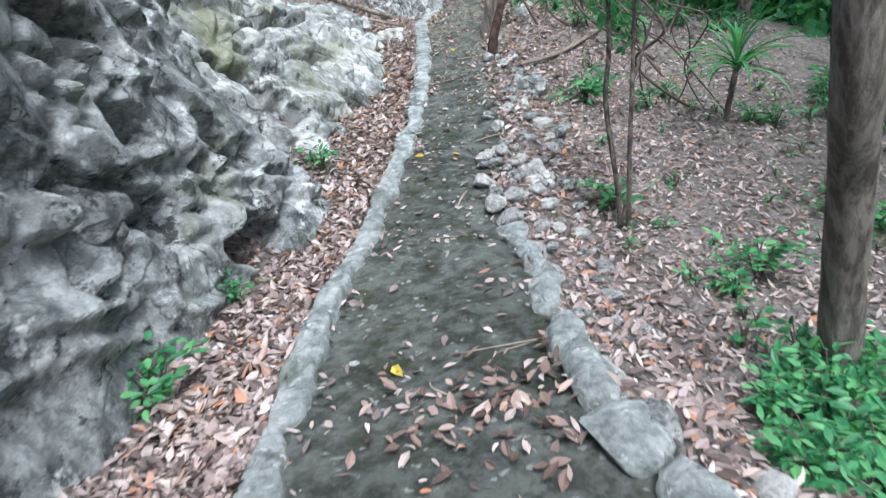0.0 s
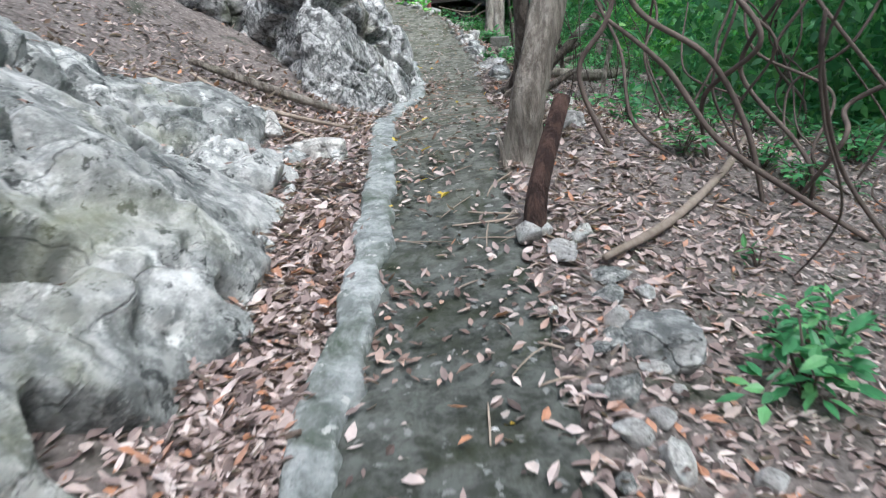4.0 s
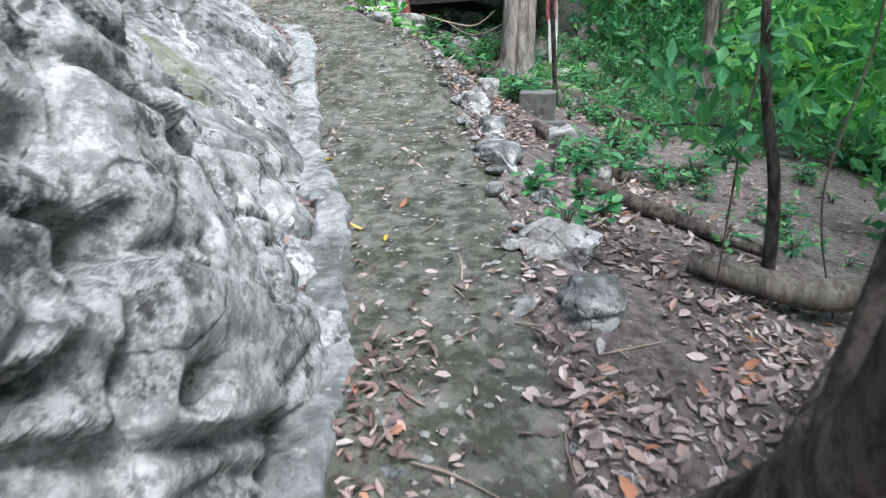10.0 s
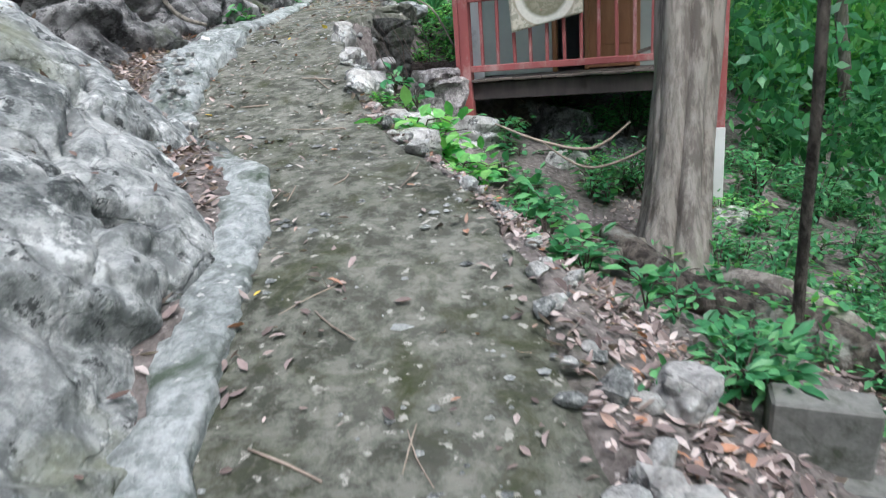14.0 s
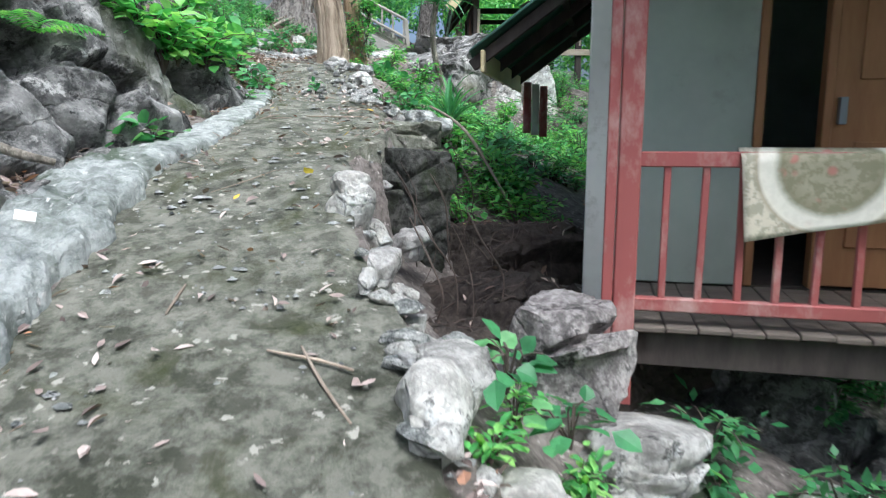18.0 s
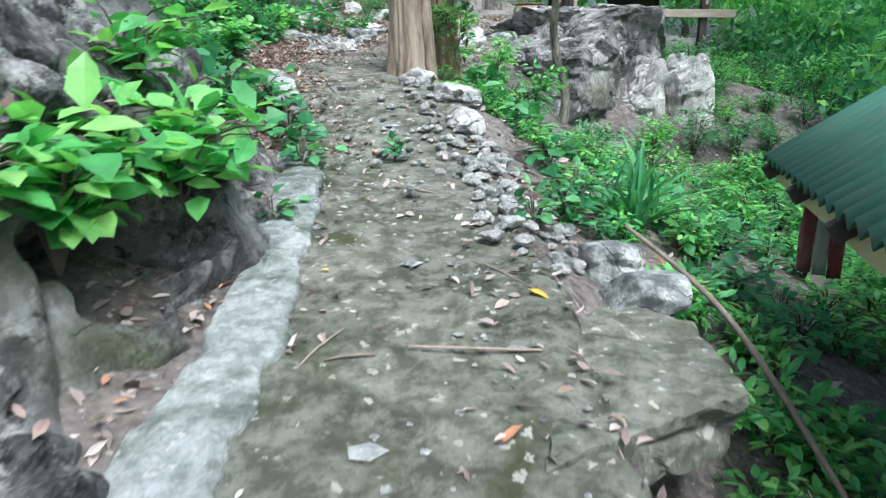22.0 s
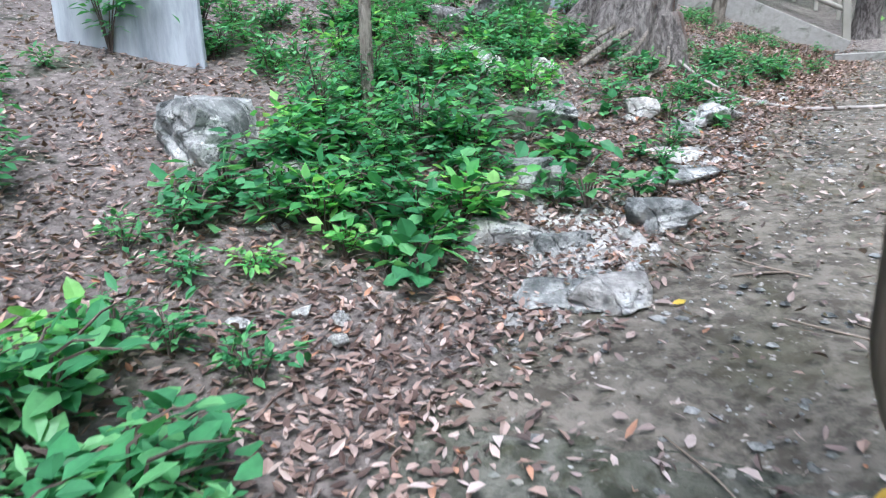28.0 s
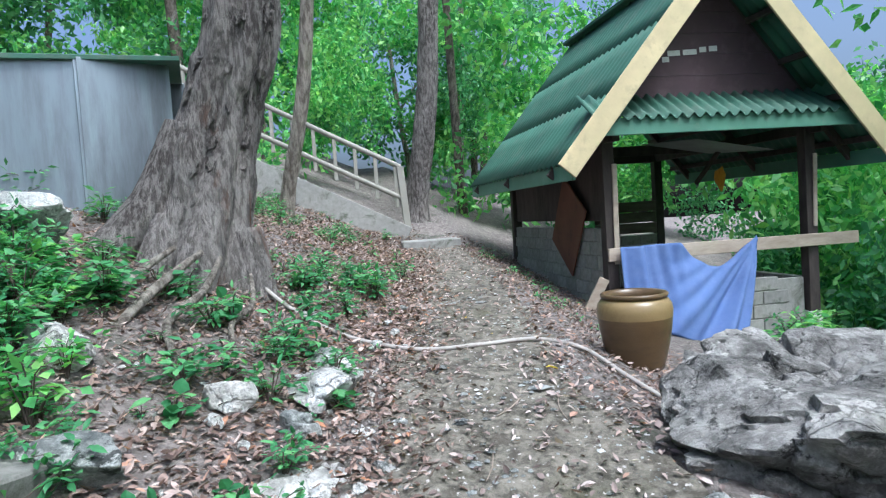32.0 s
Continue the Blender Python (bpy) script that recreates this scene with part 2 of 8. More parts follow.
M["concrete"] = surface("mossy concrete", [(0.37, (0.055, 0.058, 0.038)), (0.63, (0.195, 0.192, 0.155))], [(0.42, (0.042, 0.044, 0.032)), (0.58, (0.31, 0.305, 0.258))],
                        1.8, 8, 0.88, 1.0, 20, 0.045, blotch=((0.055, 0.062, 0.025), 2.6, 0.51, 0.7), speck=((0.42, 0.4, 0.35), 13, 0.2))


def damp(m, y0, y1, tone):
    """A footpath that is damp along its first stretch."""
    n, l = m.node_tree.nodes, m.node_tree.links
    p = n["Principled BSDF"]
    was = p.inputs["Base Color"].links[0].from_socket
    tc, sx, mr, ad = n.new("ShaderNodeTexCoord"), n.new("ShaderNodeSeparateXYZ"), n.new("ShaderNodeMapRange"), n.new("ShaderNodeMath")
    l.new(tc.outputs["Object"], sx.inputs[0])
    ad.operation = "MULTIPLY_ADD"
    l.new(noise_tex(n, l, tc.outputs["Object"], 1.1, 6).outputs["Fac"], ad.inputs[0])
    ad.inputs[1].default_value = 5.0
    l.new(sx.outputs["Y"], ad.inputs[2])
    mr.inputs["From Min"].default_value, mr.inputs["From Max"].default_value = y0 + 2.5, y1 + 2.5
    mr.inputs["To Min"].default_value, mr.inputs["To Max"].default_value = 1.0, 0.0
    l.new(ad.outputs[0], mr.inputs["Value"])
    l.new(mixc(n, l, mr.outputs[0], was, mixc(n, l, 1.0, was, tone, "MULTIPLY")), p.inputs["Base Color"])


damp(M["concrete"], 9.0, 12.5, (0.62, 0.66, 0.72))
M["kerb"] = surface("kerb mortar", [(0.38, (0.2, 0.22, 0.21)), (0.62, (0.53, 0.555, 0.54))], [(0.4, (0.14, 0.155, 0.14)), (0.6, (0.62, 0.64, 0.625))],
                    1.6, 11, 0.9, 1.0, 20, 0.06, blotch=((0.1, 0.125, 0.09), 2.6, 0.5, 0.66), speck=((0.6, 0.6, 0.57), 14, 0.17))
M["slab"] = surface("pale mossy slab", [(0.37, (0.085, 0.09, 0.063)), (0.63, (0.235, 0.235, 0.19))], [(0.42, (0.065, 0.068, 0.05)), (0.58, (0.34, 0.335, 0.285))],
                    1.8, 8, 0.9, 1.0, 20, 0.04, blotch=((0.08, 0.09, 0.04), 2.6, 0.53, 0.7), speck=((0.5, 0.48, 0.43), 13, 0.2))
M["limestone"] = rocky("limestone", (0.08, 0.086, 0.084), (0.28, 0.29, 0.28), (0.61, 0.61, 0.59), (0.24, 0.25, 0.15), 0.37, 0.61)
M["wall_rock"] = rocky("grey wall limestone", (0.07, 0.077, 0.078), (0.255, 0.265, 0.262), (0.56, 0.565, 0.555), (0.2, 0.215, 0.12), 0.38, 0.62)
# last argument: grey rock and the shade of its near face, as colour along y
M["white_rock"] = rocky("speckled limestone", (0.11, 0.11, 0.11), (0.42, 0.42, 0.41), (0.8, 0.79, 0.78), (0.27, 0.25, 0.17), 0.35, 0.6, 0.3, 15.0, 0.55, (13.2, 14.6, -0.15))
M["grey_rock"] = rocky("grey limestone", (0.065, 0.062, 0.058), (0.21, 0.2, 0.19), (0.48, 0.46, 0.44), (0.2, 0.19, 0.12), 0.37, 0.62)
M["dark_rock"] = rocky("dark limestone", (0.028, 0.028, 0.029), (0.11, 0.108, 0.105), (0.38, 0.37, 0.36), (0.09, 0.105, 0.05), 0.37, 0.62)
M["pale_stone"] = rocky("pale stone", (0.18, 0.17, 0.16), (0.5, 0.48, 0.455), (0.76, 0.74, 0.71), (0.33, 0.29, 0.22), 0.35, 0.58, 0.5)
M["rubble"] = rocky("broken pale rubble", (0.24, 0.23, 0.21), (0.58, 0.565, 0.54), (0.8, 0.79, 0.77), (0.4, 0.36, 0.28), 0.33, 0.55, 0.6)
M["pink_stone"] = rocky("pinkish rough stone", (0.09, 0.08, 0.08), (0.27, 0.245, 0.24), (0.52, 0.48, 0.47), (0.22, 0.2, 0.15), 0.36, 0.62, 0.3, 16.0, 0.5)
M["bark"] = surface("grey brown bark", [(0.38, (0.15, 0.125, 0.1)), (0.62, (0.42, 0.375, 0.315))], [(0.42, (0.07, 0.055, 0.043)), (0.58, (0.5, 0.45, 0.385))],
                    2.0, 16, 0.92, 1.0, 24, 0.1, blotch=((0.24, 0.25, 0.16), 2.4, 0.55, 0.72), stretch=(1, 1, 0.25))
M["dark_bark"] = surface("dark bark", [(0.38, (0.045, 0.036, 0.03)), (0.62, (0.17, 0.14, 0.115))], [(0.43, (0.03, 0.024, 0.02)), (0.57, (0.27, 0.23, 0.19))],
                         2.3, 14, 0.92, 1.0, 18, 0.09, blotch=((0.34, 0.33, 0.29), 2.6, 0.56, 0.64), stretch=(1, 1, 0.4))
M["red_bark"] = surface("reddish peeling bark", [(0.35, (0.27, 0.195, 0.135)), (0.65, (0.58, 0.465, 0.35))], [(0.4, (0.13, 0.09, 0.062)), (0.58, (0.62, 0.51, 0.4))],
                        1.5, 12, 0.9, 1.0, 18, 0.12, blotch=((0.6, 0.53, 0.45), 3.0, 0.58, 0.68), stretch=(1, 1, 0.12))
M["orange_bark"] = surface("smooth orange bark", [(0.35, (0.38, 0.24, 0.13)), (0.65, (0.62, 0.46, 0.3))], [(0.42, (0.16, 0.1, 0.06)), (0.6, (0.56, 0.42, 0.3))], 1.5, 10, 0.85, 0.8, 18, 0.06, blotch=((0.62, 0.55, 0.44), 3.0, 0.58, 0.68), stretch=(1, 1, 0.15))
M["pale_bark"] = surface("pale grey bark", [(0.38, (0.17, 0.145, 0.12)), (0.62, (0.4, 0.355, 0.31))], [(0.43, (0.08, 0.066, 0.055)), (0.57, (0.46, 0.415, 0.365))], 2.0, 12, 0.9, 0.9, 20, 0.06, blotch=((0.26, 0.27, 0.2), 2.4, 0.55, 0.7), stretch=(1, 1, 0.2))
M["old_block"] = surface("old mossy concrete block", [(0.3, (0.1, 0.1, 0.088)), (0.7, (0.22, 0.215, 0.195))], [(0.3, (0.08, 0.08, 0.07)), (0.7, (0.27, 0.265, 0.245))], 2.0, 14, 0.95, 0.8, 40, 0.01, blotch=((0.05, 0.06, 0.035), 4, 0.5, 0.66), random_mix=0.3)
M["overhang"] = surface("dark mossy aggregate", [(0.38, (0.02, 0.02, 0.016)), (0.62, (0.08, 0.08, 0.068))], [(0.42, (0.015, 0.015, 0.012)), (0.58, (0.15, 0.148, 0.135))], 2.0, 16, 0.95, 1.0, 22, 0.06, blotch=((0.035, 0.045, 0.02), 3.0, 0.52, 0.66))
M["stump"] = surface("rotten dark red wood", [(0.38, (0.035, 0.02, 0.016)), (0.62, (0.12, 0.07, 0.055))], [(0.43, (0.025, 0.016, 0.014)), (0.57, (0.17, 0.1, 0.08))], 2.5, 16, 0.95, 1.0, 20, 0.12, stretch=(1, 1, 0.25))
# brown earth of the hollow, set darker than the soil around it
M["dark_earth"] = surface("dark earth", [(0.35, (0.035, 0.027, 0.022)), (0.65, (0.085, 0.066, 0.055))], [(0.38, (0.025, 0.019, 0.016)), (0.62, (0.13, 0.105, 0.09))], 1.5, 14, 0.95, 1.0, 18, 0.06)
M["flaky_bark"] = surface("flaking dark bark", [(0.38, (0.11, 0.095, 0.085)), (0.62, (0.33, 0.3, 0.275))], [(0.44, (0.05, 0.042, 0.038)), (0.56, (0.38, 0.35, 0.325))],
                        2.6, 22, 0.92, 1.0, 18, 0.16, blotch=((0.17, 0.09, 0.06), 1.6, 0.6, 0.68), stretch=(1, 1, 0.3))
M["litter"] = leafy("dead leaves", [(0, (0.08, 0.058, 0.053)), (0.35, (0.25, 0.19, 0.18)), (0.65, (0.4, 0.32, 0.305)), (0.88, (0.6, 0.515, 0.495)), (0.95, (0.36, 0.235, 0.19)), (1, (0.46, 0.21, 0.11))], 0.65, 0.15)
M["litter_brown"] = leafy("brown dead leaves", [(0, (0.07, 0.045, 0.038)), (0.4, (0.2, 0.135, 0.115)), (0.75, (0.34, 0.245, 0.215)), (0.93, (0.52, 0.42, 0.39)), (1, (0.42, 0.2, 0.11))], 0.7, 0.15)
M["yellow_leaf"] = leafy("yellow leaf", [(0, (0.55, 0.36, 0.04)), (1, (0.7, 0.55, 0.1))], 0.6, 0.25)
M["leaf"] = leafy("green leaf", [(0, (0.045, 0.155, 0.065)), (0.5, (0.085, 0.28, 0.12)), (1, (0.18, 0.42, 0.17))], 0.42, 0.4)
M["leaf_bright"] = leafy("bright green leaf", [(0, (0.075, 0.27, 0.09)), (0.5, (0.15, 0.44, 0.13)), (1, (0.33, 0.6, 0.19))], 0.4, 0.45)
M["leaf_dark"] = leafy("dark green leaf", [(0, (0.06, 0.18, 0.08)), (1, (0.18, 0.39, 0.17))], 0.48, 0.4)
M["twig"] = surface("dry twig", [(0.3, (0.16, 0.12, 0.09)), (0.7, (0.38, 0.31, 0.25))], [(0.3, (0.12, 0.09, 0.07)), (0.7, (0.42, 0.36, 0.3))], 1.5, 15, 0.9, 0.5, 40, 0.005, random_mix=0.6)
M["vine"] = surface("woody vine", [(0.3, (0.05, 0.037, 0.03)), (0.7, (0.13, 0.1, 0.085))], [(0.3, (0.04, 0.03, 0.025)), (0.7, (0.17, 0.135, 0.115))], 2, 15, 0.9, 0.5, 40, 0.005)
M["red_paint"] = painted("worn red paint", (0.32, 0.085, 0.08), (0.46, 0.29, 0.265), 0.65, 5, 0.5, 0.68, (1, 1, 0.5))
M["old_wood"] = surface("weathered wood", [(0.3, (0.07, 0.055, 0.045)), (0.7, (0.16, 0.13, 0.11))], [(0.3, (0.05, 0.04, 0.035)), (0.7, (0.24, 0.2, 0.17))], 1.5, 10, 0.85, 0.5, 30, 0.01, stretch=(0.3, 1, 1))
M["black_wood"] = surface("dark stained wood", [(0.3, (0.03, 0.024, 0.022)), (0.7, (0.075, 0.06, 0.055))], [(0.3, (0.025, 0.02, 0.02)), (0.7, (0.11, 0.09, 0.08))], 1.5, 9, 0.8, 0.4, 30, 0.01, stretch=(1, 1, 0.3))
M["pale_wood"] = surface("pale plank wood", [(0.3, (0.34, 0.27, 0.2)), (0.7, (0.55, 0.46, 0.37))], [(0.3, (0.22, 0.17, 0.13)), (0.7, (0.6, 0.52, 0.43))], 2, 9, 0.8, 0.4, 30, 0.008, stretch=(0.3, 1, 1))
M["door_wood"] = surface("brown door wood", [(0.3, (0.2, 0.09, 0.04)), (0.7, (0.36, 0.18, 0.085))], [(0.3, (0.16, 0.07, 0.03)), (0.7, (0.4, 0.21, 0.1))], 1.5, 8, 0.55, 0.2, 30, 0.006, stretch=(1, 1, 0.2))
M["wall_paint"] = painted("grey green wall paint", (0.36, 0.4, 0.36), (0.22, 0.23, 0.2), 0.8, 2.5, 0.6, 0.85)
M["white_paint"] = painted("old white paint", (0.66, 0.65, 0.62), (0.36, 0.34, 0.3), 0.75, 6, 0.55, 0.75)
M["green_roof"] = painted("green roof sheet", (0.045, 0.125, 0.085), (0.1, 0.13, 0.1), 0.7, 3, 0.5, 0.8)
M["green_paint"] = painted("green painted board", (0.1, 0.235, 0.165), (0.2, 0.25, 0.2), 0.6, 5, 0.55, 0.8)
M["cream_paint"] = painted("cream bargeboard paint", (0.6, 0.5, 0.29), (0.4, 0.33, 0.2), 0.65, 5, 0.55, 0.8)
M["purple_board"] = painted("faded maroon board", (0.085, 0.05, 0.06), (0.13, 0.085, 0.09), 0.7, 3, 0.5, 0.75)
M["block"] = surface("concrete block", [(0.3, (0.22, 0.215, 0.2)), (0.7, (0.36, 0.355, 0.33))], [(0.3, (0.18, 0.175, 0.16)), (0.7, (0.42, 0.41, 0.39))], 1.5, 12, 0.92, 0.6, 50, 0.006, blotch=((0.1, 0.11, 0.08), 3, 0.56, 0.7), random_mix=0.4)
M["zinc"] = painted("galvanised sheet", (0.33, 0.38, 0.42), (0.22, 0.24, 0.26), 0.4, 5, 0.42, 0.66, (1, 1, 0.15), 0.12, 0.7)
M["grey_board"] = painted("grey blue sheet", (0.36, 0.39, 0.42), (0.16, 0.18, 0.2), 0.7, 4, 0.42, 0.68, (1, 1, 0.2))
M["jar"] = painted("brown glazed jar", (0.12, 0.075, 0.035), (0.07, 0.045, 0.025), 0.28, 4, 0.5, 0.8, (1, 1, 2.5))
M["jar_band"] = painted("ochre glaze", (0.27, 0.19, 0.085), (0.17, 0.11, 0.045), 0.3, 6, 0.5, 0.8)
M["cloth"] = painted("blue cloth", (0.1, 0.16, 0.36), (0.14, 0.2, 0.4), 0.85, 5, 0.4, 0.8)
M["hose"] = painted("grey pvc pipe", (0.34, 0.31, 0.28), (0.22, 0.19, 0.16), 0.6, 9)
M["rail_paint"] = painted("concrete rail", (0.29, 0.275, 0.235), (0.24, 0.23, 0.19), 0.8, 6)
M["orange"] = painted("orange cloth", (0.75, 0.33, 0.03), (0.6, 0.25, 0.02), 0.8)
M["rust"] = painted("rusty sheet", (0.14, 0.06, 0.035), (0.09, 0.045, 0.03), 0.85, 4)
M["sheet_grey"] = painted("fibre cement roof underside", (0.3, 0.31, 0.31), (0.2, 0.2, 0.2), 0.85, 3)


# ---------- mesh helpers ----------
def mesh_of(name, verts, faces, mats, smooth=False, face_mats=None):
    me = bpy.data.meshes.new(name)
    me.from_pydata([tuple(v) for v in verts], [], faces)
    for m in (mats if isinstance(mats, (list, tuple)) else [mats]):
        me.materials.append(m)
    if face_mats:
        me.polygons.foreach_set("material_index", face_mats)
    if smooth:
        me.polygons.foreach_set("use_smooth", [True] * len(me.polygons))
    me.update()
    return me


def part(name, bm, material, parent, label="", smooth=False):
    me = bpy.data.meshes.new(name)
    bm.to_mesh(me)
    bm.free()
    me.materials.append(material)
    if smooth:
        me.polygons.foreach_set("use_smooth", [True] * len(me.polygons))
    ob = new(name, me)
    ob.parent = parent
    return tagged(ob, label)


def mesh_part(name, me, parent, label=""):
    ob = new(name, me)
    ob.parent = parent
    return tagged(ob, label)


def root(name, place, label, category, group="", rz=0.0):
    e = new(name)
    e.empty_display_size = 0.1
    e.matrix_world = pose(*place, 0, 0, rz)
    return tagged(e, label, category, group)


def box(bm, size, m=None, bevel=0.0):
    r = bmesh.ops.create_cube(bm, size=1.0, matrix=(m or Matrix()) @ Matrix.Diagonal((*size, 1)))
    if bevel:
        es = list({e for v in r["verts"] for e in v.link_edges})
        bmesh.ops.bevel(bm, geom=es, offset=bevel, segments=1, affect="EDGES")
    return bm


def box_part(name, size, place, material, parent, label="", rot=(0, 0, 0), bevel=0.006):
    return part(name, box(bmesh.new(), size, pose(*place, *rot), bevel), material, parent, label)


def smooth_line(pts, step=0.06):
    """Points of a soft curve through pts (each of any length)."""
    P = np.array(pts, float)
    out = []
    for i in range(len(P) - 1):
        p0, p1, p2, p3 = P[max(i - 1, 0)], P[i], P[i + 1], P[min(i + 2, len(P) - 1)]
        k = max(2, int(np.linalg.norm((p2 - p1)[:3]) / step))
        for t in np.arange(k) / k:
            out.append(0.5 * (2 * p1 + (p2 - p0) * t + (2 * p0 - 5 * p1 + 4 * p2 - p3) * t * t + (3 * p1 - 3 * p2 + p3 - p0) * t ** 3))
    out.append(P[-1])
    return np.array(out)


def tube(pts, sides=10, step=0.06, rough=0.0, flute=0, seed=0.0, cap=True):
    """Verts and faces of a tapered limb; pts: x, y, z, radius."""
    line = smooth_line(pts, step)
    C, R = line[:, :3], line[:, 3]
    T = np.gradient(C, axis=0)
    T /= np.linalg.norm(T, axis=1)[:, None] + 1e-9
    ref = np.array([1.0, 0, 0]) if abs(T[0][0]) < 0.8 else np.array([0, 1.0, 0])
    verts, faces = [], []
    for i in range(len(C)):
        a = ref - T[i] * (ref @ T[i])
        a /= np.linalg.norm(a)
        ref = a
        b = np.cross(T[i], a)
        for k in range(sides):
            th = 2 * math.pi * k / sides
            r = R[i]
            if rough or flute:
                q = Vector((math.cos(th) * 1.3 + seed, math.sin(th) * 1.3, i * step * 2.2))
                r *= 1 + rough * noise.fractal(q, 1.0, 2.0, 3) + (0.16 * math.cos(flute * th + 2.0 * noise.noise(Vector((seed, 0, i * step)))) if flute else 0)
            verts.append(C[i] + r * (math.cos(th) * a + math.sin(th) * b))
    for i in range(len(C) - 1):
        for k in range(sides):
            j = (k + 1) % sides
            faces.append((i * sides + k, i * sides + j, (i + 1) * sides + j, (i + 1) * sides + k))
    if cap:
        faces.append(tuple(range(sides))[::-1])
        faces.append(tuple((len(C) - 1) * sides + k for k in range(sides)))
    return verts, faces


def tube_mesh(name, pts, material, **kw):
    v, f = tube(pts, **kw)
    return mesh_of(name, v, f, material, True)


def lathe(bm, profile, sides=24):
    rows = [[bm.verts.new((r * math.cos(2 * math.pi * k / sides), r * math.sin(2 * math.pi * k / sides), z)) for k in range(sides)] for r, z in profile]
    for a, b in zip(rows, rows[1:]):
        for k in range(sides):
            bm.faces.new((a[k], a[(k + 1) % sides], b[(k + 1) % sides], b[k]))
    return bm


# ---------- the lie of the land ----------
def table(rows):
    a = np.array(rows, float)
    return lambda y: [float(np.interp(y, a[:, 0], a[:, k])) for k in range(1, a.shape[1])]


FLOOR_Z = table([(-40, 0.6), (-6, 0.25), (0, 0.0), (1.2, -0.18), (2.6, -0.29), (4.2, -0.33), (6.5, -0.17), (8.5, 0.0), (9.6, 0.1), (10.5, 0.27), (11.6, 0.29),
                 (14.3, 0.26), (16.5, 0.5), (18.5, 0.78), (19.1, 0.84), (20.5, 1.24), (22.2, 1.67), (22.8, 1.8), (24.2, 2.2), (24.6, 2.33), (25.8, 2.67),
                 (27.2, 2.95), (28.5, 3.15), (30.1, 3.37), (31.0, 3.72), (31.7, 3.88), (33.5, 4.13), (35.0, 4.32), (36.5, 4.56), (38.0, 4.8), (40.0, 4.98), (42.0, 5.12),
                 (45.0, 5.28), (48, 5.9), (60, 8.0), (120, 11.5)])
EDGE_L = table([(-40, -1.5), (-4, -0.9), (0, -0.86), (2.0, -0.87), (2.9, -0.88), (3.4, -0.86), (4, -0.79), (5.35, -0.64), (6.6, -0.51), (9, -0.42), (10.8, -0.48), (12.2, -0.57), (13.6, -0.44),
                (14.5, -0.28), (15.4, -0.28), (16.9, -0.42), (18.1, -0.76), (19.3, -0.92), (20.2, -1.07), (21, -1.14), (21.7, -1.35), (22.1, -1.75), (22.4, -2.12), (23.3, -2.45), (24, -2.58),
                (24.7, -2.6), (25.6, -2.72), (26.4, -2.58), (27.5, -2.6), (28.6, -2.73), (29.3, -2.83), (30.7, -3.2), (31.6, -3.62), (32.4, -3.95), (33.2, -3.95),
                (33.8, -3.8), (34.6, -3.54), (35.3, -3.38), (36.3, -3.15), (38, -2.85), (40, -2.5), (42, -2.1), (45, -1.9), (60, -1.9), (120, -1.9)])
EDGE_R = table([(-40, 0.8), (-4, 0.9), (0, 0.8), (1.7, 0.59), (2.6, 0.31), (3.55, 0.22), (4.4, 0.12), (5.0, 0.1), (5.6, 0.21), (6.1, 0.27), (8.7, 0.32), (10, 0.32),
                (10.7, 0.4), (11.9, 0.6), (13.3, 0.5), (15.3, 0.56), (16.7, 0.58), (18.1, 0.46), (19.1, 0.43), (19.9, 0.3), (20.7, 0.17), (21.5, -0.15), (22.2, -0.55),
                (23.1, -0.97), (23.8, -1.14), (24.7, -1.4), (25.4, -1.55), (26.2, -1.62), (26.8, -1.4), (28, -1.5), (28.4, -1.6), (29, -1.65), (30.1, -1.82), (31.0, -1.98),
                (31.5, -2.3), (32.1, -2.5), (33.0, -2.3), (34.2, -1.9), (35.8, -1.7), (36.4, -1.68), (37.3, -1.8), (38.5, -1.6), (40, -1.35), (41.5, -1.1), (45, -0.9), (60, -0.9), (120, -0.9)])
OFF_L = (0.0, 0.3, 0.7, 1.5, 3.0, 6.0, 15.0, 45.0)
BANK_L = table([(-40, 0, 0, 0.05, 0.5, 2, 4, 6, 8), (5, 0, 0, 0.05, 0.4, 1.8, 3.6, 6, 8), (9, 0, 0.02, 0.12, 0.55, 1.5, 3, 6, 9), (11, 0, 0.04, 0.14, 0.5, 1.3, 3, 6, 9),
                (12.5, 0, 0.05, 0.2, 0.7, 1.6, 3.2, 6, 9), (14, 0, 0.02, 0.1, 0.8, 1.8, 3.2, 6, 9), (19, 0, 0.05, 0.2, 0.7, 1.6, 3, 6, 9), (24, 0, 0.05, 0.15, 0.5, 1.8, 3.5, 6, 9),
                (28, 0, 0.02, 0.1, 0.4, 1.8, 3.5, 6, 9), (31, 0, 0.03, 0.12, 0.35, 0.8, 1.8, 5, 9), (34, 0, 0.03, 0.12, 0.35, 0.8, 1.8, 5, 9), (37, 0, 0.05, 0.17, 0.48, 1.05, 2.0, 5, 9), (60, 0, 0.1, 0.3, 0.7, 1.4, 2.4, 5, 9), (120, 0, 0.1, 0.3, 0.7, 1.4, 2.4, 5, 9)])
OFF_R = (0.0, 0.2, 0.7, 1.5, 3.0, 6.0, 15.0, 45.0)
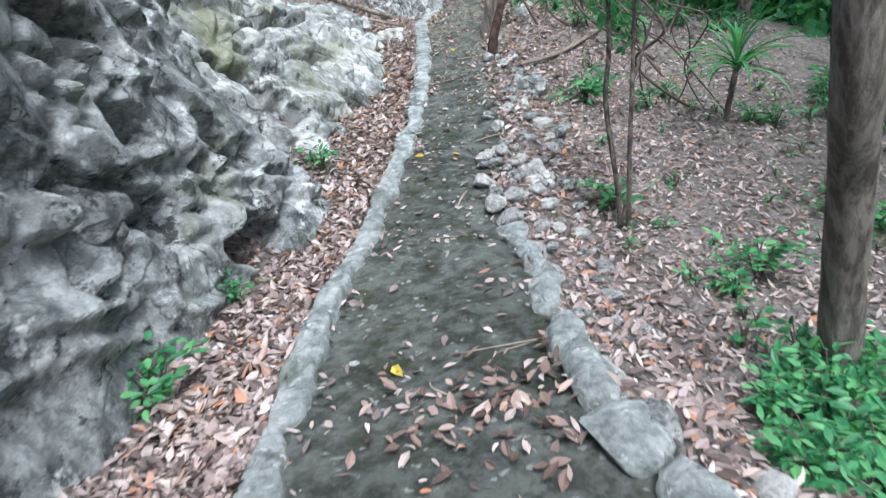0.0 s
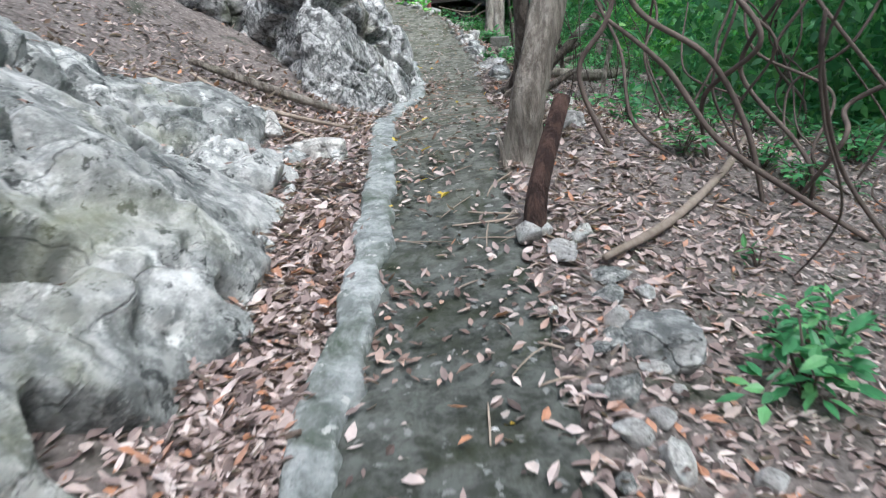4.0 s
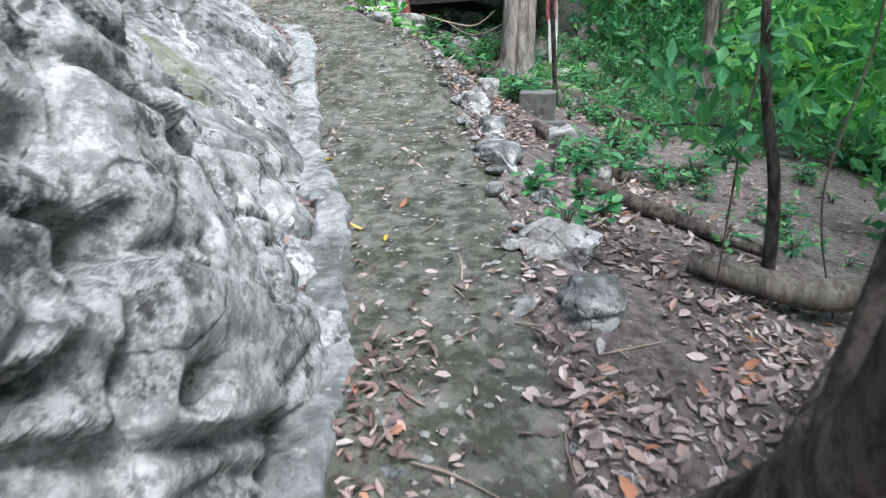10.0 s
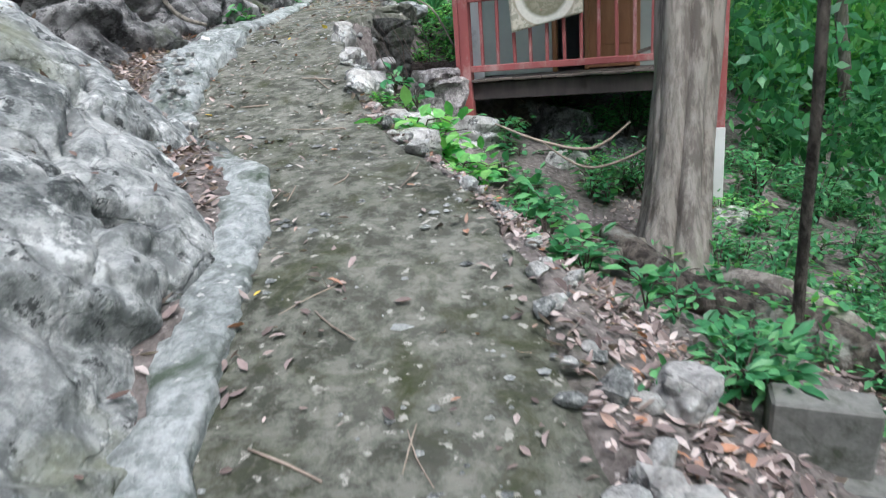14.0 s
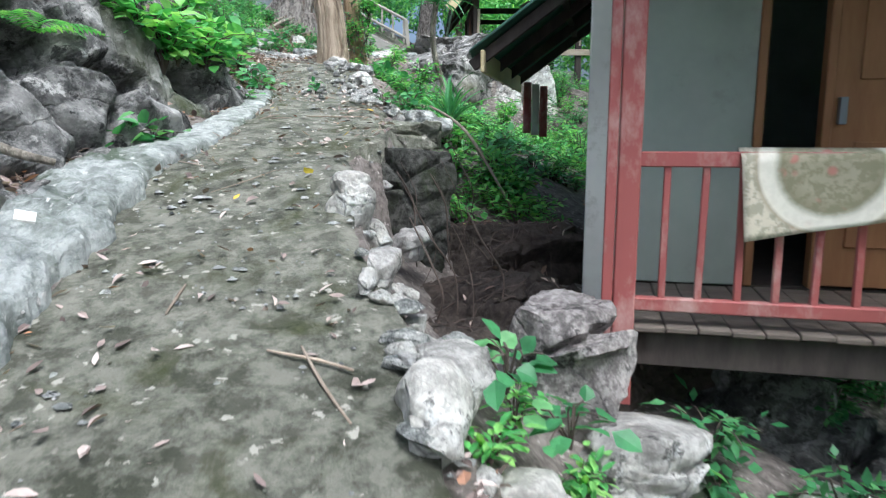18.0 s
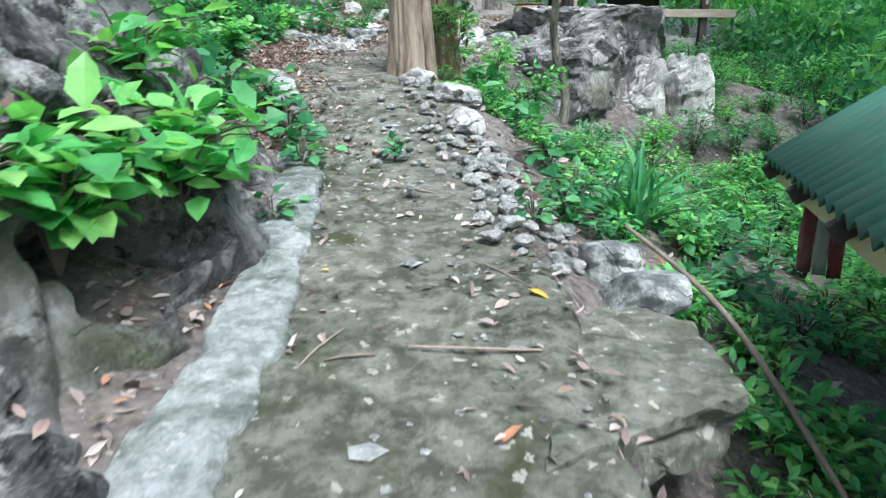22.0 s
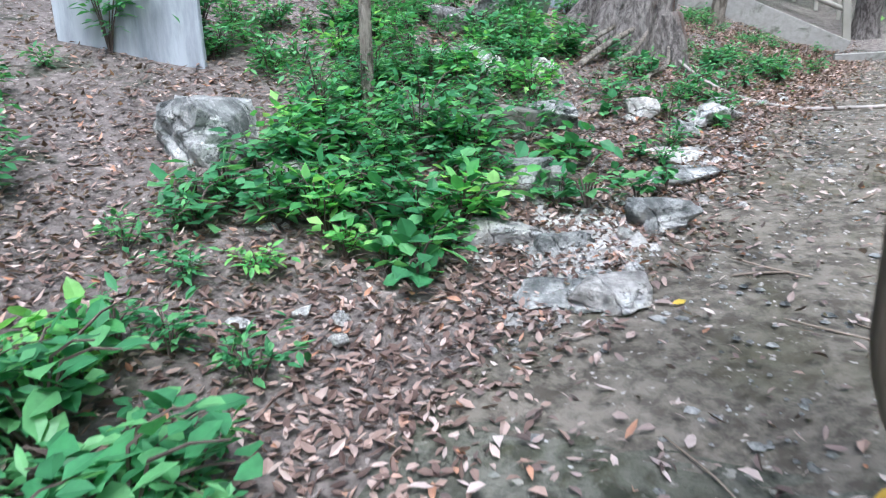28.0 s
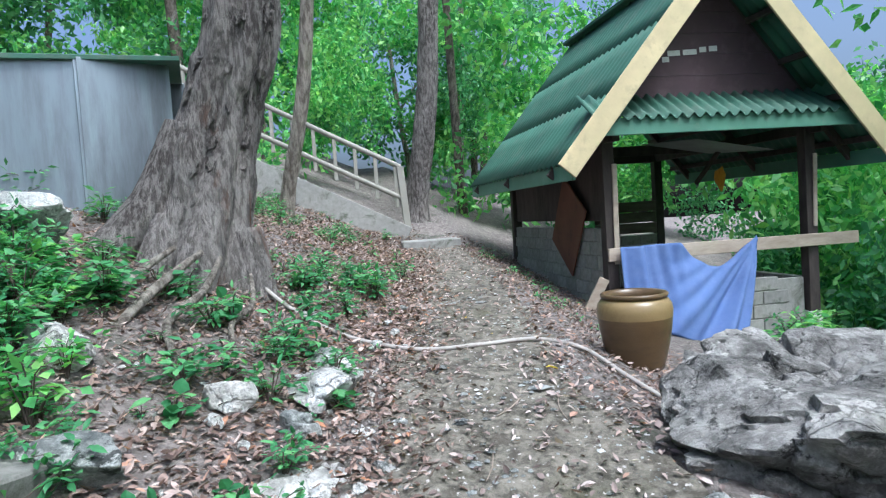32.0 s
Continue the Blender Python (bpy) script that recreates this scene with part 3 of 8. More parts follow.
BANK_R = table([(-40, 0, -0.15, -0.5, -0.65, -0.9, -1.6, -4, -8), (5, 0, -0.15, -0.45, -0.62, -0.85, -1.4, -4, -8), (8, 0, -0.08, -0.3, -0.5, -0.8, -1.4, -4, -8),
                (10.5, 0, 0, -0.02, -0.15, -0.5, -1.2, -4, -8), (14, 0, -0.03, -0.1, -0.25, -0.6, -1.3, -4, -8), (17, 0, -0.05, -0.18, -0.42, -0.9, -1.6, -4, -8),
                (20, 0, -0.12, -0.42, -0.7, -1.15, -1.9, -4.5, -8), (22.5, 0, -0.2, -0.7, -1.1, -1.6, -2.3, -5, -8), (24.5, 0, -0.3, -0.7, -0.95, -1.5, -2.4, -5, -8),
                (26, 0, -0.7, -1.05, -1.2, -1.6, -2.5, -5, -8), (27.3, 0, -0.5, -0.9, -1.1, -1.6, -2.5, -5, -8), (28.4, 0, -0.15, -0.45, -0.8, -1.4, -2.4, -5, -8),
                (30, 0, -0.1, -0.3, -0.6, -1.1, -2.0, -5, -8), (31.5, 0, -0.1, -0.4, -0.85, -1.4, -2.2, -5, -8), (34, 0, -0.08, -0.4, -0.95, -1.5, -2.2, -5, -8), (36, 0, 0, -0.05, -0.2, -0.55, -1.2, -4, -8), (38.2, 0, -0.05, -0.3, -0.5, -0.85, -1.5, -4, -8), (41.3, 0, -0.08, -0.4, -0.7, -1.1, -1.8, -4, -8), (45, 0, -0.05, -0.3, -0.65, -1.1, -1.8, -4, -8), (120, 0, -0.02, -0.2, -0.4, -0.8, -1.5, -4, -8)])


def land(x, y):
    z, = FLOOR_Z(y)
    l, = EDGE_L(y)
    r, = EDGE_R(y)
    if x < l:
        z += float(np.interp(l - x, OFF_L, BANK_L(y)))
        d = l - x
    elif x > r:
        z += float(np.interp(x - r, OFF_R, BANK_R(y)))
        d = x - r
    else:
        d = 0
    if d > 0:
        a = min(1, d / 0.5)
        z += a * (0.05 * noise.fractal(Vector((x * 1.6, y * 1.6, 3.1)), 1, 2, 3) + min(0.5, 0.1 * d) * 0.4 * noise.noise(Vector((x * 0.35, y * 0.35, 7))))
    return z


def make_ground():
    us = [-60, -45, -34, -26, -20, -16, -13, -10.5, -8.5, -7, -6, -5.2, -4.5]
    us += list(np.arange(-4.0, 4.01, 0.11)) + [4.5, 5.2, 6, 7, 8.5, 10.5, 13, 16, 20, 26, 34, 45, 60]
    ys = [-40, -28, -18, -12, -8, -6] + list(np.arange(-4.5, 44, 0.12)) + [45, 47, 50, 54, 60, 68, 80, 95, 118]
    verts, faces = [], []
    for y in ys:
        c = 0.5 * (EDGE_L(y)[0] + EDGE_R(y)[0])
        for u in us:
            x = c + u
            l, r = EDGE_L(y)[0], EDGE_R(y)[0]
            under = 0.07 if l - 0.02 < x < r + 0.02 else 0.0
            verts.append((x, y, land(x, y) - under))
    w = len(us)
    for i in range(len(ys) - 1):
        for k in range(w - 1):
            faces.append((i * w + k, i * w + k + 1, (i + 1) * w + k + 1, (i + 1) * w + k))
    g = new("ground", mesh_of("ground", verts, faces, M["soil"], True))
    return tagged(g, "brown forest soil of a hillside strewn with dead leaves", "ground", kind="structure")


def make_path(name, y0, y1, material, label):
    """A worn strip of footpath with ragged edges and a skirt."""
    ys = np.arange(y0, y1, 0.06)
    cols = 26
    verts, faces = [], []
    for y in ys:
        l, r, z = EDGE_L(y)[0] - 0.06, EDGE_R(y)[0], FLOOR_Z(y)[0]
        r += 0.1 * noise.fractal(Vector((y * 2.1, 0.3, 5)), 1, 2, 5)
        row = []
        for k in range(cols):
            x = l + (r - l) * k / (cols - 1)
            e = min(1.0, (r - x) / 0.12)
            e = 1.0 if material is M["dirt"] else e
            h = (0.02 if y < 33 else 0.03) * noise.fractal(Vector((x * 2.2, y * 2.2, 1)), 1, 2, 4) + 0.006 * noise.noise(Vector((x * 12, y * 12, 2)))
            h += 0.008 * math.floor(3 * noise.noise(Vector((x * 0.9, y * 0.9, 9)))) / 3
            row.append((x, y, z + h - 0.02 * (1 - e) ** 2))
        verts += [(row[0][0], y, row[0][2] - 0.15)] + row + [(row[-1][0] - 0.01, y, row[-1][2] - 0.3)]
    w = cols + 2
    for i in range(len(ys) - 1):
        for k in range(w - 1):
            faces.append((i * w + k, i * w + k + 1, (i + 1) * w + k + 1, (i + 1) * w + k))
    p = new(name, mesh_of(name, verts, faces, material, True))
    return tagged(p, label, "path", kind="structure")


def facet(w, scale):
    """Broken planes: every cell of the rock tilts its own way; and the gap between cells."""
    q = w * scale
    d, pts = noise.voronoi(q, distance_metric="DISTANCE")
    c = pts[0]
    tilt = noise.noise_vector(c * 7.3)
    return tilt.dot(q - c), d[1] - d[0]


KERB = table([(-5, 0.15, 0.07), (4, 0.15, 0.07), (9, 0.2, 0.07), (12.0, 0.22, 0.05), (12.8, 0.14, 0.02), (13.6, 0.2, 0.04), (14.5, 0.28, 0.06), (16, 0.24, 0.06), (18, 0.28, 0.07), (21.2, 0.33, 0.08), (21.9, 0.3, 0.05), (22.2, 0.1, -0.03), (22.6, 0.1, -0.03), (22.9, 0.3, 0.1),
              (23.3, 0.5, 0.14), (24.3, 0.6, 0.17), (25.4, 0.52, 0.12), (26.4, 0.4, 0.07), (28, 0.28, 0.06), (31, 0.26, 0.06), (32.1, 0.3, 0.06)])


def make_kerb():
    ys = np.arange(-5, 32.1, 0.03)
    us = [0.0, 0.0, 0.015, 0.06, 0.14, 0.24, 0.36, 0.48, 0.6, 0.72, 0.84, 0.93, 0.985, 1.0, 1.0]
    hs = [-1.8, -0.1, 0.6, 0.86, 0.95, 1.0, 1.03, 1.05, 1.04, 1.02, 0.97, 0.88, 0.6, 0.0, -1.8]
    k = np.linspace(0, 14, 31)
    us, hs = np.interp(k, range(15), us), np.interp(k, range(15), hs)
    verts, faces = [], []
    for y in ys:
        l, z = EDGE_L(y)[0], FLOOR_Z(y)[0]
        w, h = KERB(y)
        w *= 1 + 0.3 * noise.fractal(Vector((y * 1.7, 4, 2)), 1, 2, 5)
        inner = 0.06 * noise.fractal(Vector((y * 3.1, 8, 1)), 0.8, 2, 6)
        step = 0.02 * math.floor(2.5 * noise.noise(Vector((y * 0.8, 1, 6))))
        big = max(0, h - 0.08)
        for a, b in zip(us, hs):
            q = Vector((a * w, y, 3))
            n1 = noise.fractal(q * 5, 0.7, 2.1, 6)
            n2 = noise.ridged_multi_fractal(q * 6, 0.9, 2.2, 4, 1.0, 2.0) - 1.1
            f, g = facet(q, 7.0)
            lift = (0.016 + 0.5 * big) * n1 + (0.006 + 0.16 * big) * n2 + (0.012 + 0.3 * big) * f + step if b > 0 else 0
            verts.append((l - a * w + inner * (1 - a), y, z + b * h + lift))
    w = len(us)
    for i in range(len(ys) - 1):
        for k in range(w - 1):
            faces.append((i * w + k, (i + 1) * w + k, (i + 1) * w + k + 1, i * w + k + 1))
    k = new("kerb", mesh_of("kerb", verts, faces, M["kerb"], False))
    return tagged(k, "low pale mortar kerb along the footpath", "kerb", kind="structure")


make_ground()
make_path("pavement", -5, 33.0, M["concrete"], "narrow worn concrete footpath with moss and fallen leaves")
make_path("trail", 32.9, 45.0, M["dirt"], "trodden brown earth path with small stones")
make_kerb()


# ---------- rocks ----------
def cells(q, scale):
    """A rock's joints: the block that a point lies in, the way to its middle, and the gap to the next block."""
    q = Vector((q.x * scale[0], q.y * scale[1], q.z * scale[2]))
    d, pts = noise.voronoi(q, distance_metric="DISTANCE")
    gap = d[1] - d[0]
    return noise.noise_vector(pts[0] * 7.3), q - pts[0], d[0], gap


def ease(g, width):
    """From 0 on a joint to 1 inside the block."""
    t = min(1.0, g / width)
    return t * t * (3 - 2 * t)


def rock_relief(p, seed, amp, holes=0.5, joints=0.0):
    """Jointed limestone: blocks that stand proud or sunk and tilt their own way, open cracks, sharp solution holes and a rough skin."""
    q = Vector((p[0] + seed, p[1], p[2]))
    w = q + 0.1 * noise.noise_vector(q * 2.1)
    v = q + 0.035 * noise.noise_vector(q * 7.0)
    # bedding dips along the path
    w = Vector((w.x, w.y - 0.45 * w.z, w.z + 0.45 * w.y))
    v = Vector((v.x, v.y - 0.45 * v.z, v.z + 0.45 * v.y))
    h = 0.1 + 0.15 * noise.noise(w * 0.8)
    # beds that jut out over the ones below
    for k, size, jut in ((0.95, 1.0, 0.95), (2.3, 4.0, 0.4)):
        u = k * w.z + 0.45 * noise.noise(w * 0.55 * k + Vector((size, 2, 5)))
        f = u - math.floor(u)
        gate = min(1.0, max(0.0, 1.6 * noise.noise(w * 0.8 * k + Vector((5, size, 3))) + 0.5))
        h += jut * gate * ((1 - f) if f > 0.07 else f / 0.07 * 0.93)
    r, d, _, g = cells(w, (1.0, 0.9, 1.5))
    gate = min(1.0, max(0.0, 2.2 * noise.noise(w * 0.9 + Vector((3, 1, 7))) + 0.45))
    h += ease(g, 0.08) * (0.6 * r.z + 0.85 * r.dot(d)) - 1.3 * gate * math.exp(-(g / 0.045) ** 2)
    r, d, _, g = cells(v + Vector((4, 4, 4)), (3.0, 2.6, 4.2))
    gate = min(1.0, max(0.0, 2.5 * noise.noise(w * 1.7 + Vector((8, 2, 1))) + 0.3))
    h += ease(g, 0.17) * (0.5 * gate * r.z + (0.2 + 0.6 * gate) * r.dot(d)) - 0.55 * gate * math.exp(-(g / 0.1) ** 2)
    r, d, _, g = cells(v + Vector((8, 1, 2)), (9.5, 8.5, 11.0))
    h += ease(g, 0.4) * (0.05 * r.z + 0.14 * r.dot(d))
    h += 0.09 * noise.fractal(q * 6.0, 0.9, 2.1, 4) - 0.12 * max(0.0, 0.5 - abs(4.0 * noise.noise(Vector((v.x * 2.0, v.y * 4.5, v.z * 3.0)) + Vector((2, 6, 9)))))
    # long straight joints that part the face into flat blocks
    if joints:
        h *= 1 - 0.45 * joints
        for k, (ny, nz, apart) in enumerate(((0.55, 0.83, 0.5), (0.86, -0.5, 0.62))):
            u = (ny * q.y + nz * q.z + 0.07 * noise.noise(q * 1.6 + Vector((k, 7, 2)))) / apart
            f = u - math.floor(u)
            gap = min(f, 1 - f) * apart
            gate = min(1.0, max(0.0, 2.0 * noise.noise(q * 1.1 + Vector((6, k, 3))) + 0.75))
            side = noise.noise(Vector((math.floor(u) * 3.7 + 0.5, 4.3 * k, seed)))
            h += joints * (1.1 * side * min(1.0, gap / 0.03) + 0.35 * side * (f - 0.5) - 0.7 * gate * math.exp(-(gap / 0.022) ** 2))
    # solution holes: sharp rims, deep, drawn out along the bedding
    zone = noise.noise(w * 0.75 + Vector((1, 9, 4)))
    for k, (sc, size, deep) in enumerate((((2.6, 1.9, 3.4), 0.36, 1.4), ((5.2, 4.0, 7.0), 0.4, 0.6))):
        r, d, near, _ = cells(v + Vector((11 * k, 5, 3)), sc)
        if r.x + 0.9 * zone > 0.62 - 0.75 * holes:
            e = (size * (0.75 + 0.5 * r.y) - near) / (0.13 if k == 0 else 0.25)
            h -= deep * min(1.0, max(0.0, e))
    return amp * h


LEDGES = []


def rock_face(name, ys, profile, label, material, seed, amp=0.16, res=0.036, category="rock", pits=(), holes=0.5, joints=0.0):
    """A bank of rock along the path. profile(y): points (x, z) from the foot up over the top and down behind."""
    rows, steps = [], np.arange(ys[0], ys[1] + 0.001, res)
    count = int(max(np.hypot(*np.diff(np.array(profile(y), float), axis=0).T).sum() for y in steps[::8]) / res)
    for y in steps:
        a = np.array(profile(y), float)
        s = np.r_[0, np.cumsum(np.hypot(*np.diff(a, axis=0).T))]
        t = np.linspace(0, s[-1], count)
        rows.append([(np.interp(q, s, a[:, 0]), y, np.interp(q, s, a[:, 1])) for q in t])
    P = np.array(rows)
    for axis, reach in ((1, 6), (0, 4), (1, 4)):
        pad = [(0, 0)] * 3
        pad[axis] = (reach, reach)
        big = np.pad(P, pad, mode="edge")
        n = P.shape[axis]
        P = sum(np.take(big, range(k, k + n), axis=axis) for k in range(2 * reach + 1)) / (2 * reach + 1)
    du, dv = np.gradient(P, axis=0), np.gradient(P, axis=1)
    N = np.cross(du, dv)
    N /= np.linalg.norm(N, axis=2)[:, :, None] + 1e-9
    h, w = P.shape[:2]
    H, faces = np.zeros((h, w)), []
    for i in range(h):
        e = min(1, i * res / 0.25, (h - 1 - i) * res / 0.25)
        for k in range(w):
            hole = 0.0
            for py, pz, ry, rz, deep in pits:
                q = ((P[i, k, 1] - py + 0.35 * (P[i, k, 2] - pz)) / (1.4 * ry)) ** 2 + ((P[i, k, 2] - pz) / (1.4 * rz)) ** 2
                if q < 3:
                    q = math.sqrt(q) + 0.5 * noise.fractal(Vector(P[i, k]) * 7, 1, 2, 3)
                    hole = max(hole, 1.8 * deep * min(1.0, max(0.0, (1.15 - q) / 0.3)))
            H[i, k] = rock_relief(P[i, k], seed, amp, holes, joints) - 0.3 * (1 - e) ** 2 - hole
    # rub off edges finer than the mesh
    for axis in (0, 1, 0, 1):
        pad = np.pad(H, ((1, 1), (0, 0)) if axis == 0 else ((0, 0), (1, 1)), mode="edge")
        n = H.shape[axis]
        H = 0.22 * np.take(pad, range(n), axis) + 0.56 * H + 0.22 * np.take(pad, range(2, n + 2), axis)
    V = P + N * H[:, :, None]
    U = np.cross(np.gradient(V, axis=0), np.gradient(V, axis=1))
    U /= np.linalg.norm(U, axis=2)[:, :, None] + 1e-9
    for i, k in np.argwhere(np.abs(U[:, :, 2]) > 0.86):
        if 12 < i < h - 12 and 8 < k < w * 0.75:
            LEDGES.append((V[i, k], U[i, k] * np.sign(U[i, k][2])))
    verts = [tuple(q) for q in V.reshape(-1, 3)]
    for i in range(h - 1):
        for k in range(w - 1):
            faces.append((i * w + k, i * w + k + 1, (i + 1) * w + k + 1, (i + 1) * w + k))
    me = mesh_of(name, verts, faces, material, False)
    return tagged(new(name, me), label, category)


def lump_mesh(name, material, seed, amp=0.3, sub=3, flat=1.0, cuts=5):
    """One broken stone: a ball cut by flat planes and roughened."""
    rnd = random.Random(seed)
    planes = []
    for _ in range(cuts + 7):
        v = Vector((rnd.gauss(0, 1), rnd.gauss(0, 1), rnd.gauss(0, 1))).normalized()
        planes.append((v, rnd.uniform(0.36, 0.7)))
    bm = bmesh.new()
    bmesh.ops.create_icosphere(bm, subdivisions=sub, radius=1.0)
    for v in bm.verts:
        p = v.co.normalized()
        r = 1.0
        for nv, d in planes:
            c = p.dot(nv)
            if c > 0.01:
                r = min(r, d / c)
        r += amp * 0.1 * noise.fractal(p * 1.7 + Vector((seed, 0, 0)), 1, 2, 4)
        v.co = Vector((p.x * r, p.y * r, p.z * r * flat))
    me = bpy.data.meshes.new(name)
    bm.to_mesh(me)
    bm.free()
    me.materials.append(material)
    if sub >= 4:
        me.polygons.foreach_set("use_smooth", [True] * len(me.polygons))
    return me


def boulder(name, place, size, rz, label, material, seed, amp=0.22, category="rock", cuts=None):
    """A large rock with relief at its true size."""
    bm = bmesh.new()
    bmesh.ops.create_icosphere(bm, subdivisions=6 if max(size) > 0.6 else 4 if max(size) < 0.33 else 5, radius=1.0)
    rnd = random.Random(seed)
    planes = [(Vector((rnd.gauss(0, 1), rnd.gauss(0, 1), rnd.gauss(0, 0.6))).normalized(), rnd.uniform(0.44, 0.7)) for _ in range(14)] + [(Vector((0.1, 0, 1)).normalized(), 0.66)]
    reach, swell = 1.0, 1.22
    if cuts:
        planes, reach, swell = [(Vector(c[:3]).normalized(), c[3]) for c in cuts], 1.5, 1.0
    for v in bm.verts:
        p = v.co.normalized()
        r = reach
        for nv, d in planes:
            c = p.dot(nv)
            if c > 0.01:
                r = min(r, d / c)
        q = Vector((p.x * size[0], p.y * size[1], p.z * size[2])) * (r * swell)
        v.co = q + p * rock_relief(q, seed, amp, 0.15)
    me = bpy.data.meshes.new(name)
    bm.to_mesh(me)
    bm.free()
    me.materials.append(material)
    me.polygons.foreach_set("use_smooth", [False] * len(me.polygons))
    ob = new(name, me)
    ob.matrix_world = pose(*place, 0, 0, rz)
    return tagged(ob, label, category)


def lerp_profile(rows):
    """rows: (y, x0, z0, x1, z1, ...); x and z along the path."""
    a = np.array(rows, float)
    return lambda y: np.array([np.interp(y, a[:, 0], a[:, k]) for k in range(1, a.shape[1])]).reshape(-1, 2)


rock_face("rock_wall", (-4, 5.9), lerp_profile([
    (-4, -1.75, -0.3, -1.95, 0.9, -1.85, 2.2, -2.3, 3.6, -4.2, 3.8, -4.4, 0.5),
    (1.5, -1.6, -0.45, -1.8, 0.7, -1.75, 1.9, -2.1, 3.4, -4.0, 3.7, -4.2, 0.5),
    (3.6, -1.6, -0.5, -1.68, 0.5, -1.7, 1.5, -2.05, 3.0, -3.9, 3.4, -4.2, 0.5),
    (4.2, -1.3, -0.5, -1.55, 0.4, -1.8, 1.3, -2.15, 2.7, -3.9, 3.2, -4.2, 0.5),
    (4.9, -1.12, -0.52, -1.5, 0.2, -1.9, 0.95, -2.3, 2.1, -3.9, 2.8, -4.2, 0.5),
    (5.35, -1.3, -0.55, -1.8, 0.0, -2.25, 0.6, -2.75, 1.6, -3.9, 2.3, -4.2, 0.5),
    (5.9, -1.7, -0.5, -2.2, -0.2, -2.6, 0.1, -3.0, 0.8, -3.9, 1.4, -4.2, 0.5)]),
    "tall grey limestone face pitted with holes above the path", M["wall_rock"], 1.0, 0.2, 0.019, holes=0.7,
    pits=((3.98, -0.1, 0.16, 0.12, 0.3), (4.1, 0.55, 0.09, 0.12, 0.16), (3.7, 1.25, 0.07, 0.3, 0.2), (4.55, 0.35, 0.08, 0.09, 0.12), (3.2, 0.4, 0.1, 0.14, 0.18), (2.6, 0.75, 0.08, 0.12, 0.14), (4.82, 0.03, 0.1, 0.08, 0.2), (4.27, 0.37, 0.12, 0.08, 0.2), (3.34, 0.84, 0.09, 0.1, 0.18)))
rock_face("rock_wall", (5.2, 11.0), lerp_profile([
    (5.2, -1.5, -0.5, -1.9, 0.0, -2.4, 0.8, -2.9, 1.6, -3.9, 2.0, -4.2, 0.6),
    (6.6, -0.98, -0.45, -1.35, 0.1, -1.95, 0.8, -2.7, 1.8, -3.9, 2.2, -4.2, 0.6),
    (8.0, -0.82, -0.3, -1.15, 0.3, -1.75, 0.85, -2.6, 1.7, -3.8, 2.2, -4.2, 0.8),
    (9.2, -0.8, -0.1, -1.2, 0.3, -1.7, 0.7, -2.5, 1.25, -3.8, 1.8, -4.2, 0.8),
    (10.2, -0.85, 0.05, -1.2, 0.32, -1.7, 0.62, -2.5, 1.1, -3.8, 1.6, -4.2, 1.0), (11.0, -1.0, 0.12, -1.4, 0.36, -1.9, 0.66, -2.6, 1.1, -3.8, 1.6, -4.2, 1.0)]),
    "sloping pale limestone slab with dark hollows", M["limestone"], 21.0, 0.17, 0.018, holes=0.45,
    pits=((6.0, 0.68, 0.13, 0.12, 0.4), (6.1, 0.52, 0.16, 0.14, 0.5), (6.15, 0.33, 0.12, 0.12, 0.4), (9.2, 0.95, 0.12, 0.06, 0.15), (7.55, 0.92, 0.07, 0.07, 0.18), (7.07, 0.91, 0.06, 0.05, 0.12),
          (7.47, 0.55, 0.11, 0.07, 0.2), (7.11, 0.05, 0.1, 0.13, 0.25), (7.17, 1.18, 0.06, 0.05, 0.1), (6.46, 0.84, 0.09, 0.04, 0.1), (8.0, 1.0, 0.1, 0.05, 0.15)))
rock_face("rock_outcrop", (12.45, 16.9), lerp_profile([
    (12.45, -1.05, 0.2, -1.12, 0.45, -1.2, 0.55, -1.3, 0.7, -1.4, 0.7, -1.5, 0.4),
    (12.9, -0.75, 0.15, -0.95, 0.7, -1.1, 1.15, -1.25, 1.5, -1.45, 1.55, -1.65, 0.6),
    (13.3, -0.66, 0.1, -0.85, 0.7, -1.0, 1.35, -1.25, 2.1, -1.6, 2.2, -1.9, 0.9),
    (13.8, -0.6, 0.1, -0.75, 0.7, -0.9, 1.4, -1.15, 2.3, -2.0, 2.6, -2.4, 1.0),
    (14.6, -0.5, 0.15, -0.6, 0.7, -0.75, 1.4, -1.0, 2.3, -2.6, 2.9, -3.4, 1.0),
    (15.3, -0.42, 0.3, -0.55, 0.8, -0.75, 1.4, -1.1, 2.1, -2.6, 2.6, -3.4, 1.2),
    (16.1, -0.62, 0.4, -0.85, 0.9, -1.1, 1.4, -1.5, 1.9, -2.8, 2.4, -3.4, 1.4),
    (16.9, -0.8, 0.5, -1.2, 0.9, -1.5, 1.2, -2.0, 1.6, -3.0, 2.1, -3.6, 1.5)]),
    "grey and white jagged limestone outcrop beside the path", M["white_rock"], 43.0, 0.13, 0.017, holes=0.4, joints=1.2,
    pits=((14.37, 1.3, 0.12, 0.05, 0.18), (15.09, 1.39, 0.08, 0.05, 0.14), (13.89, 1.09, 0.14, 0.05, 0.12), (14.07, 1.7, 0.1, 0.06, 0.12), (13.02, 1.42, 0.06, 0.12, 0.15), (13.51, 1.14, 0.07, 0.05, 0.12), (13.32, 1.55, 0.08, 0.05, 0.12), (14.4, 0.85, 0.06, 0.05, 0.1)))
